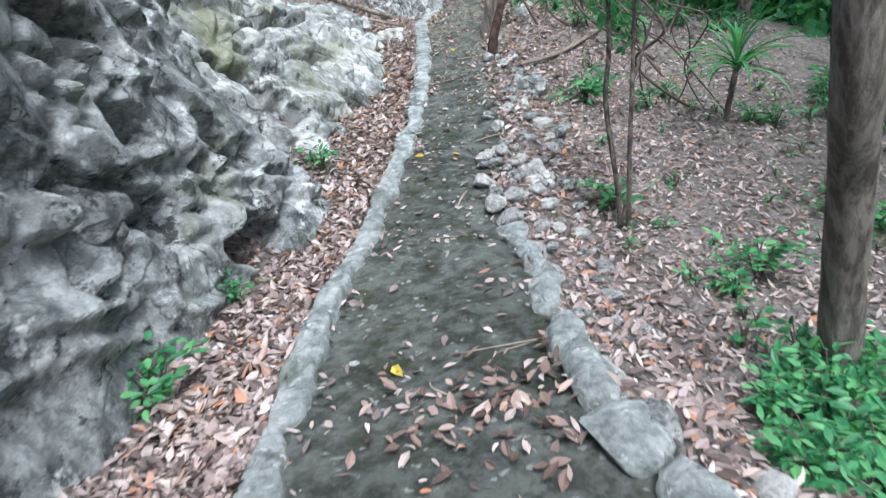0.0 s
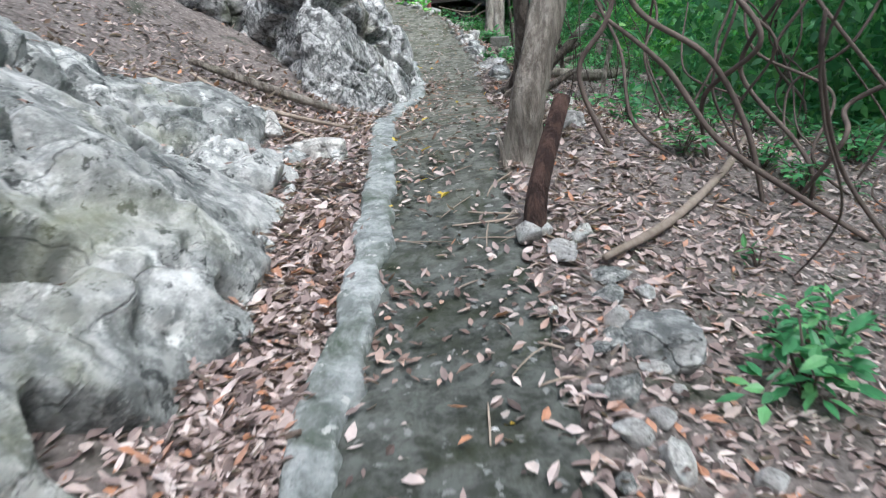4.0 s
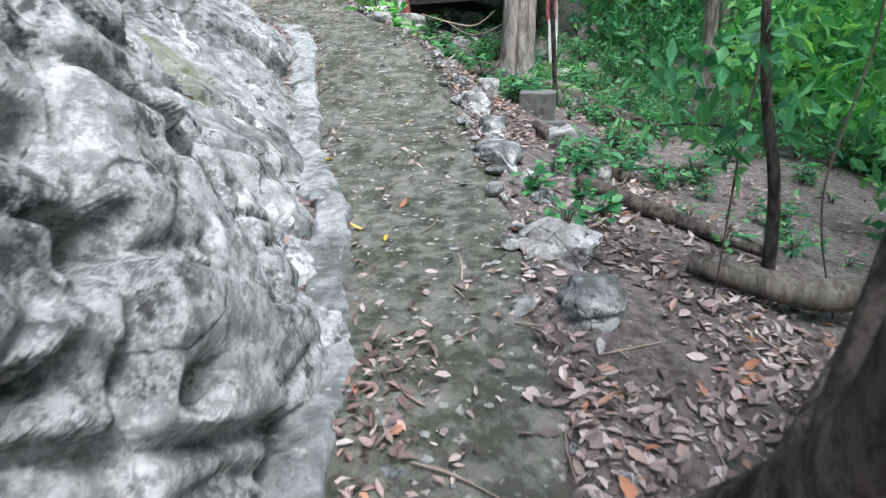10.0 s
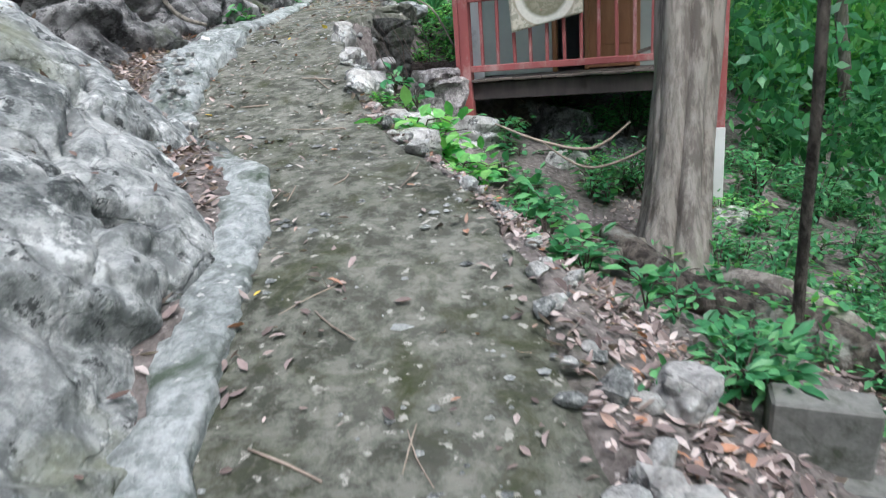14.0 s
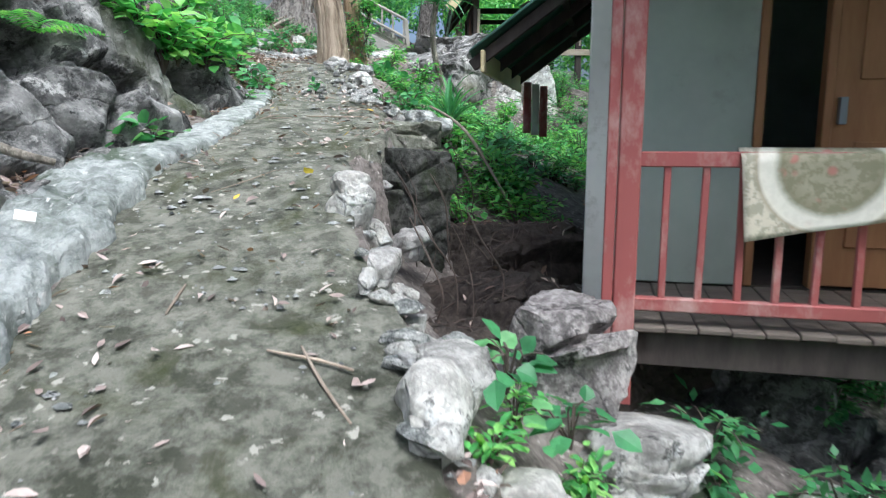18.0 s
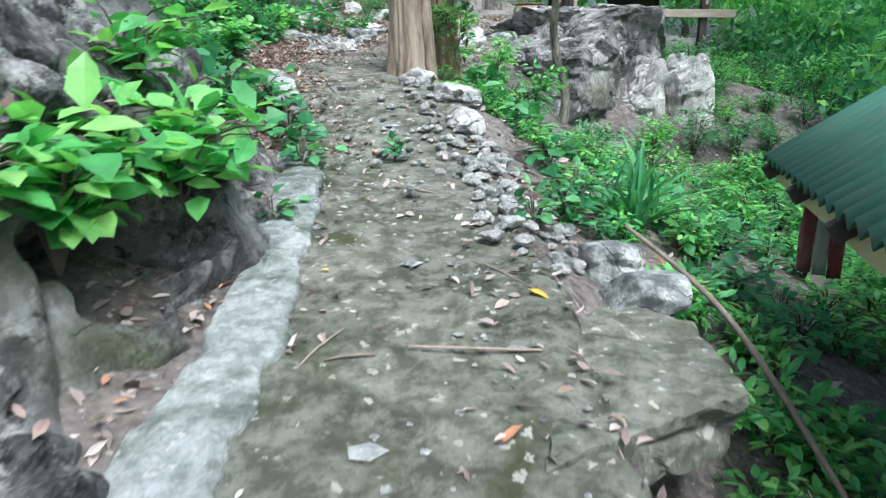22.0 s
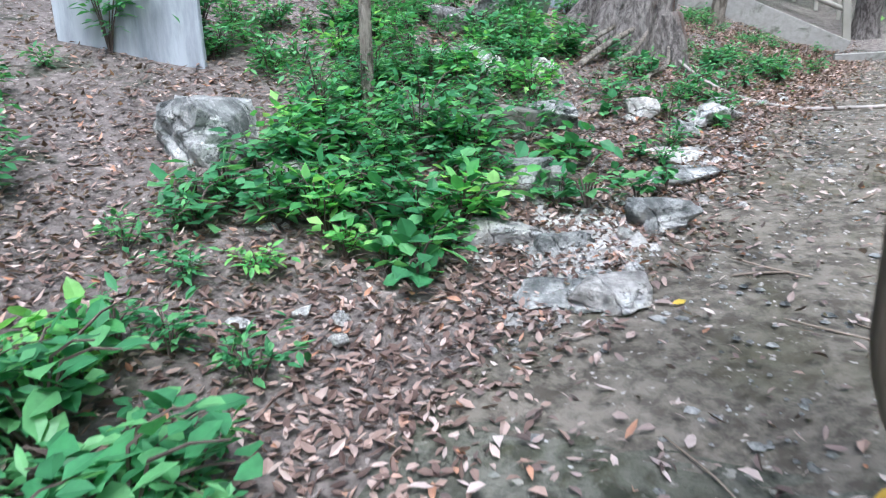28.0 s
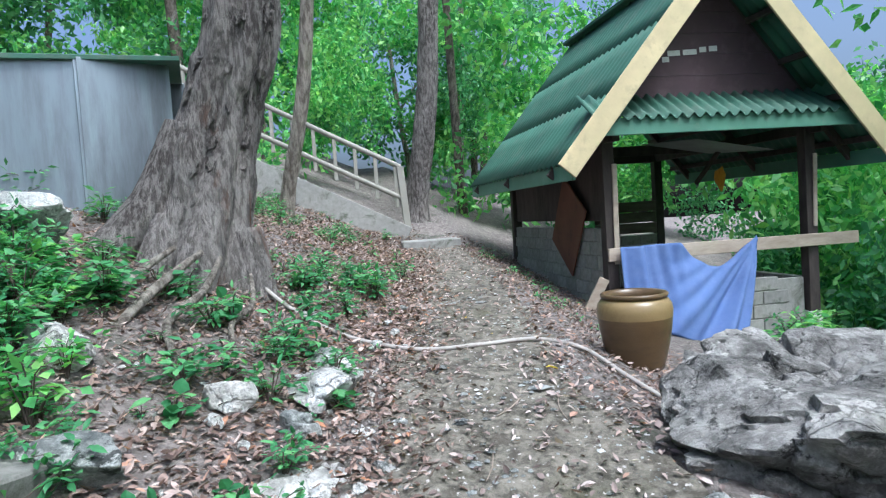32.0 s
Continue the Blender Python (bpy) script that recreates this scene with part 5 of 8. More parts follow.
LOW = [shrub_mesh(k, 0.36, 0.32, 95, 0.105, M["leaf"], 7, True) for k in range(4)]
LOW_B = [shrub_mesh(20 + k, 0.36, 0.34, 85, 0.12, M["leaf_bright"], 7, True) for k in range(4)]
SHRUB = [shrub_mesh(40 + k, 0.6, 0.8, 240, 0.11, M["leaf"], 12) for k in range(4)]
SHRUB_B = [shrub_mesh(50 + k, 0.6, 0.85, 240, 0.12, M["leaf_bright"], 12) for k in range(4)]
SEEDLING = [shrub_mesh(60 + k, 0.15, 0.16, 14, 0.09, M["leaf"], 4, True) for k in range(4)]
FERN = [fern_mesh(k, 0.38, 9, M["leaf_bright"]) for k in range(2)]
BUSH = [crown_mesh(70 + k, (1.3, 1.3, 1.4), 1000, 0.19, M["leaf"], 18) for k in range(4)]
BUSH_B = [crown_mesh(80 + k, (1.3, 1.3, 1.5), 1000, 0.2, M["leaf_bright"], 18) for k in range(3)]
BUSH_D = [crown_mesh(90 + k, (1.5, 1.5, 1.6), 1000, 0.21, M["leaf_dark"], 18) for k in range(3)]


FAR = {}


SPLIT = {}


def split(me):
    """The leaves and the stems of a shrub as two meshes."""
    if me.name not in SPLIT:
        if len(me.materials) < 2:
            SPLIT[me.name] = (me, None)
        else:
            out = []
            for want in (0, 1):
                used, verts, faces = {}, [], []
                for f in me.polygons:
                    if f.material_index == want:
                        for q in f.vertices:
                            if q not in used:
                                used[q] = len(verts)
                                verts.append(tuple(me.vertices[q].co))
                        faces.append(tuple(used[q] for q in f.vertices))
                out.append(mesh_of("foliage" if want == 0 else "stem", verts, faces, me.materials[want]))
            SPLIT[me.name] = tuple(out)
    return SPLIT[me.name]


def plant(meshes, x, y, s=1.0, rnd=random, lift=0.0, name="shrub", label="leafy green shrub growing beside the path", group="undergrowth", z=None):
    """A plant of its own near the path; further off it joins the mass of the undergrowth."""
    me = rnd.choice(meshes)
    m = pose(x, y, (land(x, y) if z is None else z) + lift, rnd.uniform(-8, 8), rnd.uniform(-8, 8), rnd.uniform(0, 360)) @ Matrix.Diagonal((s, s, s * rnd.uniform(0.85, 1.15), 1))
    if -7.3 < x < -5.75 and 33.2 < y < 35.2:
        return None
    if (name == "bush" and -8 < x < 5.2 and 38 < y < 48.5) or (-0.3 < x < 3.7 and 40.6 < y < 46):
        return None
    off = max(EDGE_L(y)[0] - x, x - EDGE_R(y)[0])
    if name == "bush" or (name == "shrub" and z is None and off > 1.2) or (name == "seedling" and off > 2.2):
        FAR.setdefault("forest_foliage" if name == "bush" else "undergrowth", []).append((PLAIN[me.name] if me.name in PLAIN and off > 1.0 else me, m))
        return None
    leaves, stems = split(me)
    if stems is None:
        ob = new(name, me)
        ob.matrix_world = m
        return tagged(ob, label, "plant", group)
    e = new(name, None)
    e.matrix_world = m
    mesh_part("foliage", leaves, e)
    mesh_part("stem", stems, e)
    return tagged(e, label, "plant", group)


def join_far():
    """All far plants of a kind as one mesh."""
    for name, items in FAR.items():
        mats = []
        V, LV, LT, MI, base = [], [], [], [], 0
        for me, m in items:
            for q in me.materials:
                if q not in mats:
                    mats.append(q)
            n = len(me.vertices)
            co = np.empty(n * 3, np.float32)
            me.vertices.foreach_get("co", co)
            a = np.array(m)
            V.append(co.reshape(-1, 3) @ a[:3, :3].T + a[:3, 3])
            lv = np.empty(len(me.loops), np.int32)
            me.loops.foreach_get("vertex_index", lv)
            lt = np.empty(len(me.polygons), np.int32)
            me.polygons.foreach_get("loop_total", lt)
            mi = np.empty(len(me.polygons), np.int32)
            me.polygons.foreach_get("material_index", mi)
            look_up = np.array([mats.index(q) for q in me.materials], np.int32)
            LV.append(lv + base)
            LT.append(lt)
            MI.append(look_up[mi])
            base += n
        V, LV, LT, MI = np.concatenate(V), np.concatenate(LV), np.concatenate(LT), np.concatenate(MI)
        me = bpy.data.meshes.new(name)
        me.vertices.add(len(V))
        me.vertices.foreach_set("co", V.astype(np.float32).ravel())
        me.loops.add(len(LV))
        me.loops.foreach_set("vertex_index", LV)
        me.polygons.add(len(LT))
        me.polygons.foreach_set("loop_start", np.r_[0, np.cumsum(LT)[:-1]].astype(np.int32))
        me.polygons.foreach_set("material_index", MI)
        for q in mats:
            me.materials.append(q)
        me.update(calc_edges=True)
        me.validate()
        tagged(new(name, me), "dense green forest foliage on the hillside" if name == "forest_foliage" else "mass of low green shrubs on the slopes", "foliage", kind="stuff")


def tree(name, limbs, material, label, crown=None, sides=14, rough=0.1, flute=0, group="", step=0.06):
    """limbs: lists of x, y, z, radius, the trunk first. crown: mesh, place, scale."""
    x, y, z, r = limbs[0][0]
    e = root("tree", (x, y, z), label, "tree", group)
    for k, pts in enumerate(limbs):
        me = tube_mesh("trunk" if k == 0 else "limb", [(a - x, b - y, c - z, q) for a, b, c, q in pts], material,
                       sides=sides if k == 0 else 8, rough=rough, flute=flute if k == 0 else 0, seed=x * 3.1 + k, step=step)
        mesh_part("trunk" if k == 0 else "limb", me, e)
    if crown:
        me, p, s = crown
        c = mesh_part("crown", me, e, "uneven crown of small green leaves")
        c.matrix_local = pose(p[0] - x, p[1] - y, p[2] - z) @ Matrix.Diagonal((s, s, s, 1))
    return e


def bark_plates(e, pts, material, count, z0, z1, width, length, seed, proud=0.012, label=""):
    """Loose plates of bark on a trunk, each a narrow curved strip with lifted ends."""
    rnd = random.Random(seed)
    line = smooth_line(pts, 0.05)
    ox, oy, oz = pts[0][:3]
    for _ in range(count):
        zc, th = rnd.uniform(z0, z1), rnd.uniform(0, 2 * math.pi)
        half_l, half_w = length * rnd.uniform(0.35, 1.0) / 2, width * rnd.uniform(0.5, 1.0) / 2
        verts, faces = [], []
        n = 8
        for k in range(n + 1):
            z = zc - half_l + 2 * half_l * k / n
            x, y, r = (float(np.interp(z, line[:, 2], line[:, c])) for c in (0, 1, 3))
            taper = math.sin(math.pi * (0.03 + 0.94 * k / n)) ** 0.7
            lift = proud * (0.8 + 0.5 * (2 * k / n - 1) ** 4) + 0.05 * r
            wob = 0.25 * half_w * math.sin(k * 1.7 + th * 5)
            for u, out in ((-1, -0.02), (-0.7, lift), (0.7, lift * 0.8), (1, -0.02)):
                a = th + (u * half_w * taper + wob) / r
                verts.append((x - ox + (r + out) * math.cos(a), y - oy + (r + out) * math.sin(a), z - oz))
        for k in range(n):
            for j in range(3):
                faces.append((4 * k + j, 4 * k + j + 1, 4 * k + j + 5, 4 * k + j + 4))
        faces += [(0, 3, 2, 1), (4 * n, 4 * n + 1, 4 * n + 2, 4 * n + 3)]
        mesh_part("bark_plate", mesh_of("bark_plate", verts, faces, material), e, label)


# crowns that hang out of view and cut the light on the right slope
SHADE_CROWNS = [crown_mesh(210 + k, (2.4, 2.4, 1.3), 1700, 0.2, M["leaf"], 26) for k in range(2)]


# trees beside the path, in the order of the walk
tree("tree", [[(1.72, 2.9, -1.1, 0.14), (1.7, 2.88, -0.7, 0.105), (1.6, 2.75, 0.2, 0.095), (1.43, 2.5, 1.1, 0.09), (1.3, 2.4, 4.5, 0.08)]], M["bark"], "grey brown tree trunk standing among green seedlings")
tree("tree", [[(1.08, 4.9, -1.0, 0.03), (1.06, 4.92, -0.5, 0.022), (1.02, 5.0, 0.2, 0.02), (1.08, 5.05, 0.7, 0.018), (1.1, 5.1, 2.0, 0.014)],
              [(1.12, 4.9, -0.9, 0.02), (1.16, 4.92, -0.2, 0.018), (1.24, 4.98, 0.7, 0.015), (1.3, 5.0, 2.0, 0.012)],
              [(1.2, 4.95, 0.3, 0.012), (1.4, 5.0, 0.8, 0.008), (1.6, 5.1, 1.2, 0.005)]],
     M["dark_bark"], "thin twin-stemmed sapling with dark bark", (crown_mesh(7, (0.55, 0.5, 0.5), 420, 0.1, M["leaf"], 12), (1.25, 5.1, 1.05), 1.0), 8)
tree("tree", [[(0.38, 8.87, -0.05, 0.075), (0.42, 8.95, 0.25, 0.06), (0.62, 9.2, 0.72, 0.05)]], M["stump"], "short dark leaning dead stump at the path's edge", None, 10)
tree("tree", [[(0.47, 10.2, 0.02, 0.24), (0.48, 10.18, 0.16, 0.165), (0.5, 10.12, 0.4, 0.13), (0.53, 10.07, 0.6, 0.115), (0.62, 10.12, 0.9, 0.11), (0.74, 10.22, 1.3, 0.11), (0.9, 10.35, 2.2, 0.1), (1.1, 10.5, 4.5, 0.08)],
              [(0.34, 10.0, 0.12, 0.02), (0.32, 9.98, 0.32, 0.016), (0.3, 9.98, 0.42, 0.01)], [(0.55, 10.2, 0.2, 0.09), (0.75, 10.1, 0.1, 0.06), (0.98, 10.0, 0.02, 0.03)], [(0.42, 10.15, 0.18, 0.08), (0.3, 9.98, 0.1, 0.04), (0.22, 9.85, 0.06, 0.015)]], M["bark"], "leaning rough grey tree trunk rooted in the path", None, 18, 0.16, 4)
tree("tree", [[(0.55, 14.12, 0.12, 0.13), (0.7, 14.33, 0.18, 0.12), (0.85, 14.37, 0.25, 0.11), (0.98, 14.24, 0.46, 0.105), (1.0, 13.95, 0.86, 0.1), (0.99, 13.8, 1.22, 0.098), (0.98, 13.74, 1.52, 0.095), (1.03, 13.74, 1.9, 0.09), (1.2, 13.9, 4.0, 0.07)],
              [(0.68, 13.72, 0.16, 0.07), (0.78, 13.6, 0.28, 0.075), (0.93, 13.55, 0.37, 0.075), (1.09, 13.6, 0.6, 0.07), (1.25, 13.65, 0.95, 0.066), (1.35, 13.67, 1.2, 0.064), (1.41, 13.67, 1.45, 0.062), (1.5, 13.65, 1.7, 0.06), (1.9, 13.6, 3.8, 0.045)],
              [(0.99, 14.05, 0.8, 0.06), (1.2, 14.2, 1.25, 0.058), (1.4, 14.3, 1.8, 0.055), (1.7, 14.5, 3.6, 0.045)],
              [(0.75, 14.3, 0.15, 0.08), (1.15, 14.5, 0.3, 0.07), (1.55, 14.8, 0.6, 0.055), (1.9, 15.0, 0.75, 0.04)],
              [(1.3, 14.5, 0.4, 0.05), (1.75, 14.5, 0.85, 0.055), (2.2, 14.4, 1.35, 0.055), (2.6, 14.3, 2.6, 0.05)],
              [(0.9, 14.1, 0.2, 0.05), (1.25, 14.0, 0.28, 0.045), (1.6, 14.0, 0.45, 0.035), (1.75, 14.0, 0.5, 0.025)]],
     M["dark_bark"], "dark leaning tree with several stems from one root", None, 14, 0.08)
tree("tree", [[(1.3, 22.45, 0.4, 0.3), (1.34, 22.5, 0.8, 0.22), (1.4, 22.6, 1.3, 0.19), (1.5, 22.8, 2.6, 0.18), (1.6, 23.0, 5, 0.16)],
              [(1.5, 22.35, 0.4, 0.16), (1.52, 22.4, 0.9, 0.11), (1.6, 22.6, 1.6, 0.1), (1.72, 22.8, 2.8, 0.09)],
              [(1.2, 22.3, 0.45, 0.15), (1.29, 22.4, 1.0, 0.105), (1.37, 22.52, 1.6, 0.1), (1.42, 22.66, 2.8, 0.095), (1.5, 22.8, 5, 0.08)],
              [(1.42, 22.2, 0.45, 0.13), (1.44, 22.34, 1.0, 0.085), (1.5, 22.5, 1.7, 0.08), (1.6, 22.68, 2.8, 0.08), (1.7, 22.9, 5, 0.07)],
              [(1.5, 22.2, 0.55, 0.1), (1.9, 21.6, 0.6, 0.09), (2.4, 21.1, 0.3, 0.06)]], M["pale_bark"], "pale grey fluted tree trunk in front of the hut", None, 20, 0.08, 5)
tree("tree", [[(1.68, 21.1, 0.3, 0.035), (1.64, 21.0, 1.2, 0.03), (1.58, 20.85, 2.1, 0.028), (1.5, 20.8, 4.5, 0.02)]], M["dark_bark"], "thin straight sapling stem", (crown_mesh(17, (0.9, 0.9, 0.6), 500, 0.13, M["leaf"], 12), (1.7, 20.8, 3.3), 1.0), 8)
RED = [(-2.5, 32.1, 3.7, 0.25), (-2.5, 32.1, 4.05, 0.2), (-2.53, 32.12, 4.6, 0.185), (-2.58, 32.15, 5.3, 0.17), (-2.6, 32.2, 9, 0.14)]
bark_plates(tree("tree", [RED], M["red_bark"], "thick reddish brown trunk with peeling bark", None, 24, 0.12, 4), RED, M["red_bark"], 90, 3.9, 6.0, 0.06, 1.5, 5, 0.009)
TWIN = [(-2.12, 32.5, 3.4, 0.16), (-2.14, 32.52, 3.8, 0.125), (-2.22, 32.6, 4.6, 0.12), (-2.3, 32.66, 5.3, 0.115), (-2.4, 32.8, 9, 0.1)]
bark_plates(tree("tree", [TWIN], M["orange_bark"], "orange brown trunk wound with leafy climbers", None, 16, 0.1, 3), TWIN, M["orange_bark"], 30, 3.6, 5.9, 0.06, 0.5, 6, 0.01)
BIG = [(-4.70, 39.28, 4.88, 0.772), (-4.54, 39.30, 5.40, 0.515), (-4.33, 39.28, 6.12, 0.381), (-4.12, 39.32, 6.94, 0.319), (-3.87, 39.26, 7.97, 0.288), (-3.60, 39.40, 11.99, 0.206)]
bark_plates(tree("tree", [BIG,
              [(-3.93, 38.90, 4.85, 0.206), (-4.08, 39.04, 5.51, 0.154), (-4.03, 39.18, 6.23, 0.124), (-3.87, 39.27, 7.05, 0.0824)],
              [(-5.58, 38.96, 5.42, 0.103), (-5.16, 39.07, 5.67, 0.185), (-4.69, 39.24, 6.12, 0.247), (-4.38, 39.31, 6.74, 0.227)],
              [(-4.45, 38.50, 4.92, 0.103), (-4.40, 38.73, 5.32, 0.165), (-4.29, 39.01, 5.93, 0.206), (-4.13, 39.20, 6.64, 0.165)],
              [(-4.97, 38.47, 5.03, 0.0927), (-4.81, 38.74, 5.32, 0.154), (-4.54, 39.07, 5.92, 0.206)],
              [(-3.62, 38.74, 4.80, 0.0824), (-3.83, 38.92, 5.16, 0.124), (-3.98, 39.10, 5.82, 0.144)]],
     M["flaky_bark"], "big buttressed tree with flaking grey bark above the path", None, 28, 0.14, 6), BIG, M["flaky_bark"], 190, 5.9, 9.0, 0.09, 0.2, 7, 0.012)
tree("tree", [[(-3.94, 44.95, 5.60, 0.169), (-3.87, 44.86, 6.38, 0.13), (-3.42, 44.43, 8.49, 0.117), (-3.09, 44.34, 12.13, 0.091)]], M["bark"], "slender grey trunk beside the stairs", None, 10)
tree("tree", [[(-1.21, 47.78, 5.47, 0.324), (-1.21, 47.82, 6.27, 0.257), (-0.88, 47.40, 8.86, 0.23), (-0.60, 47.08, 13.61, 0.189)]], M["flaky_bark"], "tall grey brown trunk behind the steps", None, 12)
tree("tree", [[(0.35, 50.29, 5.36, 0.131), (0.28, 50.28, 8.27, 0.116), (0.22, 50.42, 14.07, 0.087)]], M["dark_bark"], "thin dark trunk behind the shed", None, 8)
tree("tree", [[(-5.52, 35.17, 5.0, 0.05), (-5.5, 35.2, 6, 0.045), (-5.45, 35.2, 9, 0.04)]], M["bark"], "thin grey trunk on the leafy bank", None, 8)


tree("tree", [[(3.68, 22.15, -0.4, 0.12), (3.85, 22.15, 0.2, 0.1), (3.98, 22.18, 0.8, 0.09), (4.0, 22.23, 1.7, 0.085), (4.1, 22.3, 5.0, 0.06)]], M["bark"], "pale leaning trunk in the undergrowth", None, 10)
tree("tree", [[(1.9, 16.12, 0.1, 0.04), (1.8, 15.95, 0.8, 0.032), (1.68, 15.92, 1.4, 0.025), (1.6, 15.9, 2.4, 0.015)], [(1.76, 15.94, 1.0, 0.012), (1.5, 15.95, 1.15, 0.008), (1.25, 16.05, 1.15, 0.004)]],
     M["dark_bark"], "leafy sapling leaning towards the path", (crown_mesh(27, (0.42, 0.36, 0.42), 150, 0.14, M["leaf"], 14), (1.56, 15.98, 1.3), 1.0), 8)


# two added trees: their unseen crowns keep light off the right slope
for x, y, k in ((4.5, 11.4, 0), (4.9, 15.4, 1)):
    z = land(x, y)
    tree("tree", [[(x, y, z - 0.2, 0.13), (x + 0.1, y, z + 0.7, 0.1), (x - 0.1, y + 0.2, z + 3.0, 0.085), (x - 0.2, y + 0.1, z + 6.2, 0.06)]], M["dark_bark"], "slender tree added so that its unseen crown shades the slope",
         (SHADE_CROWNS[k], (x - 0.1, y, z + 6.3), 1.3), 9, 0.08, 0, "slope trees", 0.2)


def rosette_tree(x, y, trunk, length, count, label, seed):
    z = trunk[0][2]
    e = root("screw_pine", (x, y, z), label, "plant")
    mesh_part("stem", tube_mesh("stem", [(a - x, b - y, c - z, r) for a, b, c, r in trunk], M["bark"], sides=8, rough=0.08), e)
    t = trunk[-1]
    c = mesh_part("leaves", spiky_mesh(seed, length, count, M["leaf"]), e, "long arching strap leaves")
    c.location = (t[0] - x, t[1] - y, t[2] - z)
    return e


rosette_tree(2.75, 7.3, [(2.75, 7.3, -1.1, 0.04), (2.72, 7.1, -0.6, 0.035), (2.73, 6.9, -0.1, 0.03)], 0.75, 34, "screw pine with long green strap leaves on a thin stem", 3)
rosette_tree(1.86, 13.6, [(1.86, 13.6, -0.1, 0.04), (1.95, 13.75, 0.35, 0.032), (2.1, 13.95, 0.8, 0.03)], 0.7, 34, "screw pine with drooping strap leaves beside the dark tree", 4)
rosette_tree(-0.82, 33.5, [(-0.86, 33.5, 2.8, 0.08), (-0.82, 33.5, 3.2, 0.065), (-0.78, 33.5, 3.65, 0.055), (-0.9, 33.44, 4.06, 0.05), (-0.97, 33.41, 4.5, 0.048), (-0.91, 33.36, 5.07, 0.045)], 0.86, 46, "screw pine with a curved pale stem in front of the boulder", 5)
ob = new("strap_leaf_clump", spiky_mesh(8, 0.74, 44, M["leaf"], 0.045, 1.15))
ob.matrix_world = pose(-0.82, 29.6, land(-0.82, 29.6))
tagged(ob, "clump of upright strap leaves among low shrubs", "plant")

BROAD = [shrub_mesh(65 + k, 0.38, 0.42, 110, 0.14, M["leaf_bright"], 12, True, 1.5) for k in range(2)]
HEART = [shrub_mesh(75 + k, 0.28, 0.24, 26, 0.13, M["leaf"], 7, True, 1.8) for k in range(3)]


# ---------- lianas, logs and branches ----------
def vine(pts, r, label="bare woody liana hanging in a tangle", name="liana", group="lianas", mat="vine"):
    me = tube_mesh(name, [(*p, r * (1.0 if 0 < k < len(pts) - 1 else 0.7)) for k, p in enumerate(pts)], M[mat], sides=7, rough=0.12, seed=r * 90)
    return tagged(new(name, me), label, "vine" if name == "liana" else "branch", group)


def tangle():
    rnd = random.Random(5)
    vine([(1.5, 10.4, -0.3), (1.15, 10.3, 0.2), (0.95, 10.35, 0.75), (1.15, 10.3, 1.1), (1.3, 10.35, 1.6)], 0.019)
    vine([(1.15, 10.3, 1.1), (1.5, 10.1, 0.75), (1.8, 9.9, 0.25), (2.2, 9.6, -0.1), (2.6, 9.4, -0.4)], 0.021)
    vine([(1.25, 10.3, 1.9), (1.3, 10.2, 1.2), (1.75, 10.0, 0.8), (2.0, 9.9, 0.3), (2.1, 9.8, -0.25)], 0.021)
    for _ in range(26):
        x, y = rnd.uniform(1.7, 3.4), rnd.uniform(7.5, 12)
        z = land(x, y)
        pts = [(x, y, z - 0.05)]
        for k in range(4):
            x, y, z = x + rnd.uniform(-0.5, 0.35), y + rnd.uniform(-0.4, 0.4), z + rnd.uniform(0.15, 0.6)
            pts.append((x, y, z))
        vine(pts, rnd.uniform(0.007, 0.018))
    for _ in range(10):
        x, y = rnd.uniform(1.4, 2.6), rnd.uniform(13.5, 16.5)
        z = land(x, y)
        vine([(x, y, z), (x + rnd.uniform(-0.2, 0.2), y, z + 0.7), (x + rnd.uniform(-0.3, 0.3), y + 0.1, z + 1.6), (x + rnd.uniform(-0.3, 0.3), y + 0.1, z + 3)], 0.006, "thin dark hanging liana")


tangle()


def lying(pts, r, label, name="branch", mat="twig", lift=0.6):
    return vine([(x, y, land(x, y) + lift * r + h) for x, y, h in pts], r, label, name, "fallen wood", mat)


lying([(0.7, 8.6, 0.05), (1.3, 9.3, 0.02), (2.0, 10.2, 0.02), (2.6, 11.2, 0.05)], 0.03, "long fallen pole lying on dead leaves")
lying([(1.15, 19.3, 0.05), (1.35, 18.7, 0.03), (1.7, 18.1, 0.0)], 0.07, "dark rotting log on the slope", "log", "dark_bark")
lying([(1.2, 17.6, 0.02), (1.6, 17.2, 0.02), (2.2, 16.7, 0.05)], 0.06, "dark rotting log on the slope", "log", "dark_bark")
lying([(1.5, 16.2, 0.03), (2.1, 15.9, 0.1), (2.9, 16.1, 0.3)], 0.09, "thick fallen branch among leaves", "log", "bark")
lying([(1.9, 18.6, 0.03), (2.3, 18.4, 0.2), (2.7, 18.0, 0.5)], 0.04, "broken branch propped on the slope", "log", "bark")
lying([(1.6, 21.6, 0.1), (2.1, 20.9, 0.06), (2.8, 20.3, 0.0)], 0.12, "hollow fallen log below the fluted tree", "log", "dark_bark")
lying([(-1.1, 12.0, 0.03), (-1.6, 11.7, 0.05), (-2.3, 11.6, 0.05)], 0.045, "fallen branch on the leafy bank", "log", "bark")
lying([(-0.9, 11.4, 0.02), (-1.5, 11.0, 0.03), (-2.4, 10.8, 0.03)], 0.02, "thin dry branch on the leafy bank")
lying([(-1.0, 10.6, 0.02), (-1.6, 10.9, 0.03), (-2.2, 11.3, 0.05)], 0.018, "thin dry branch on the leafy bank")
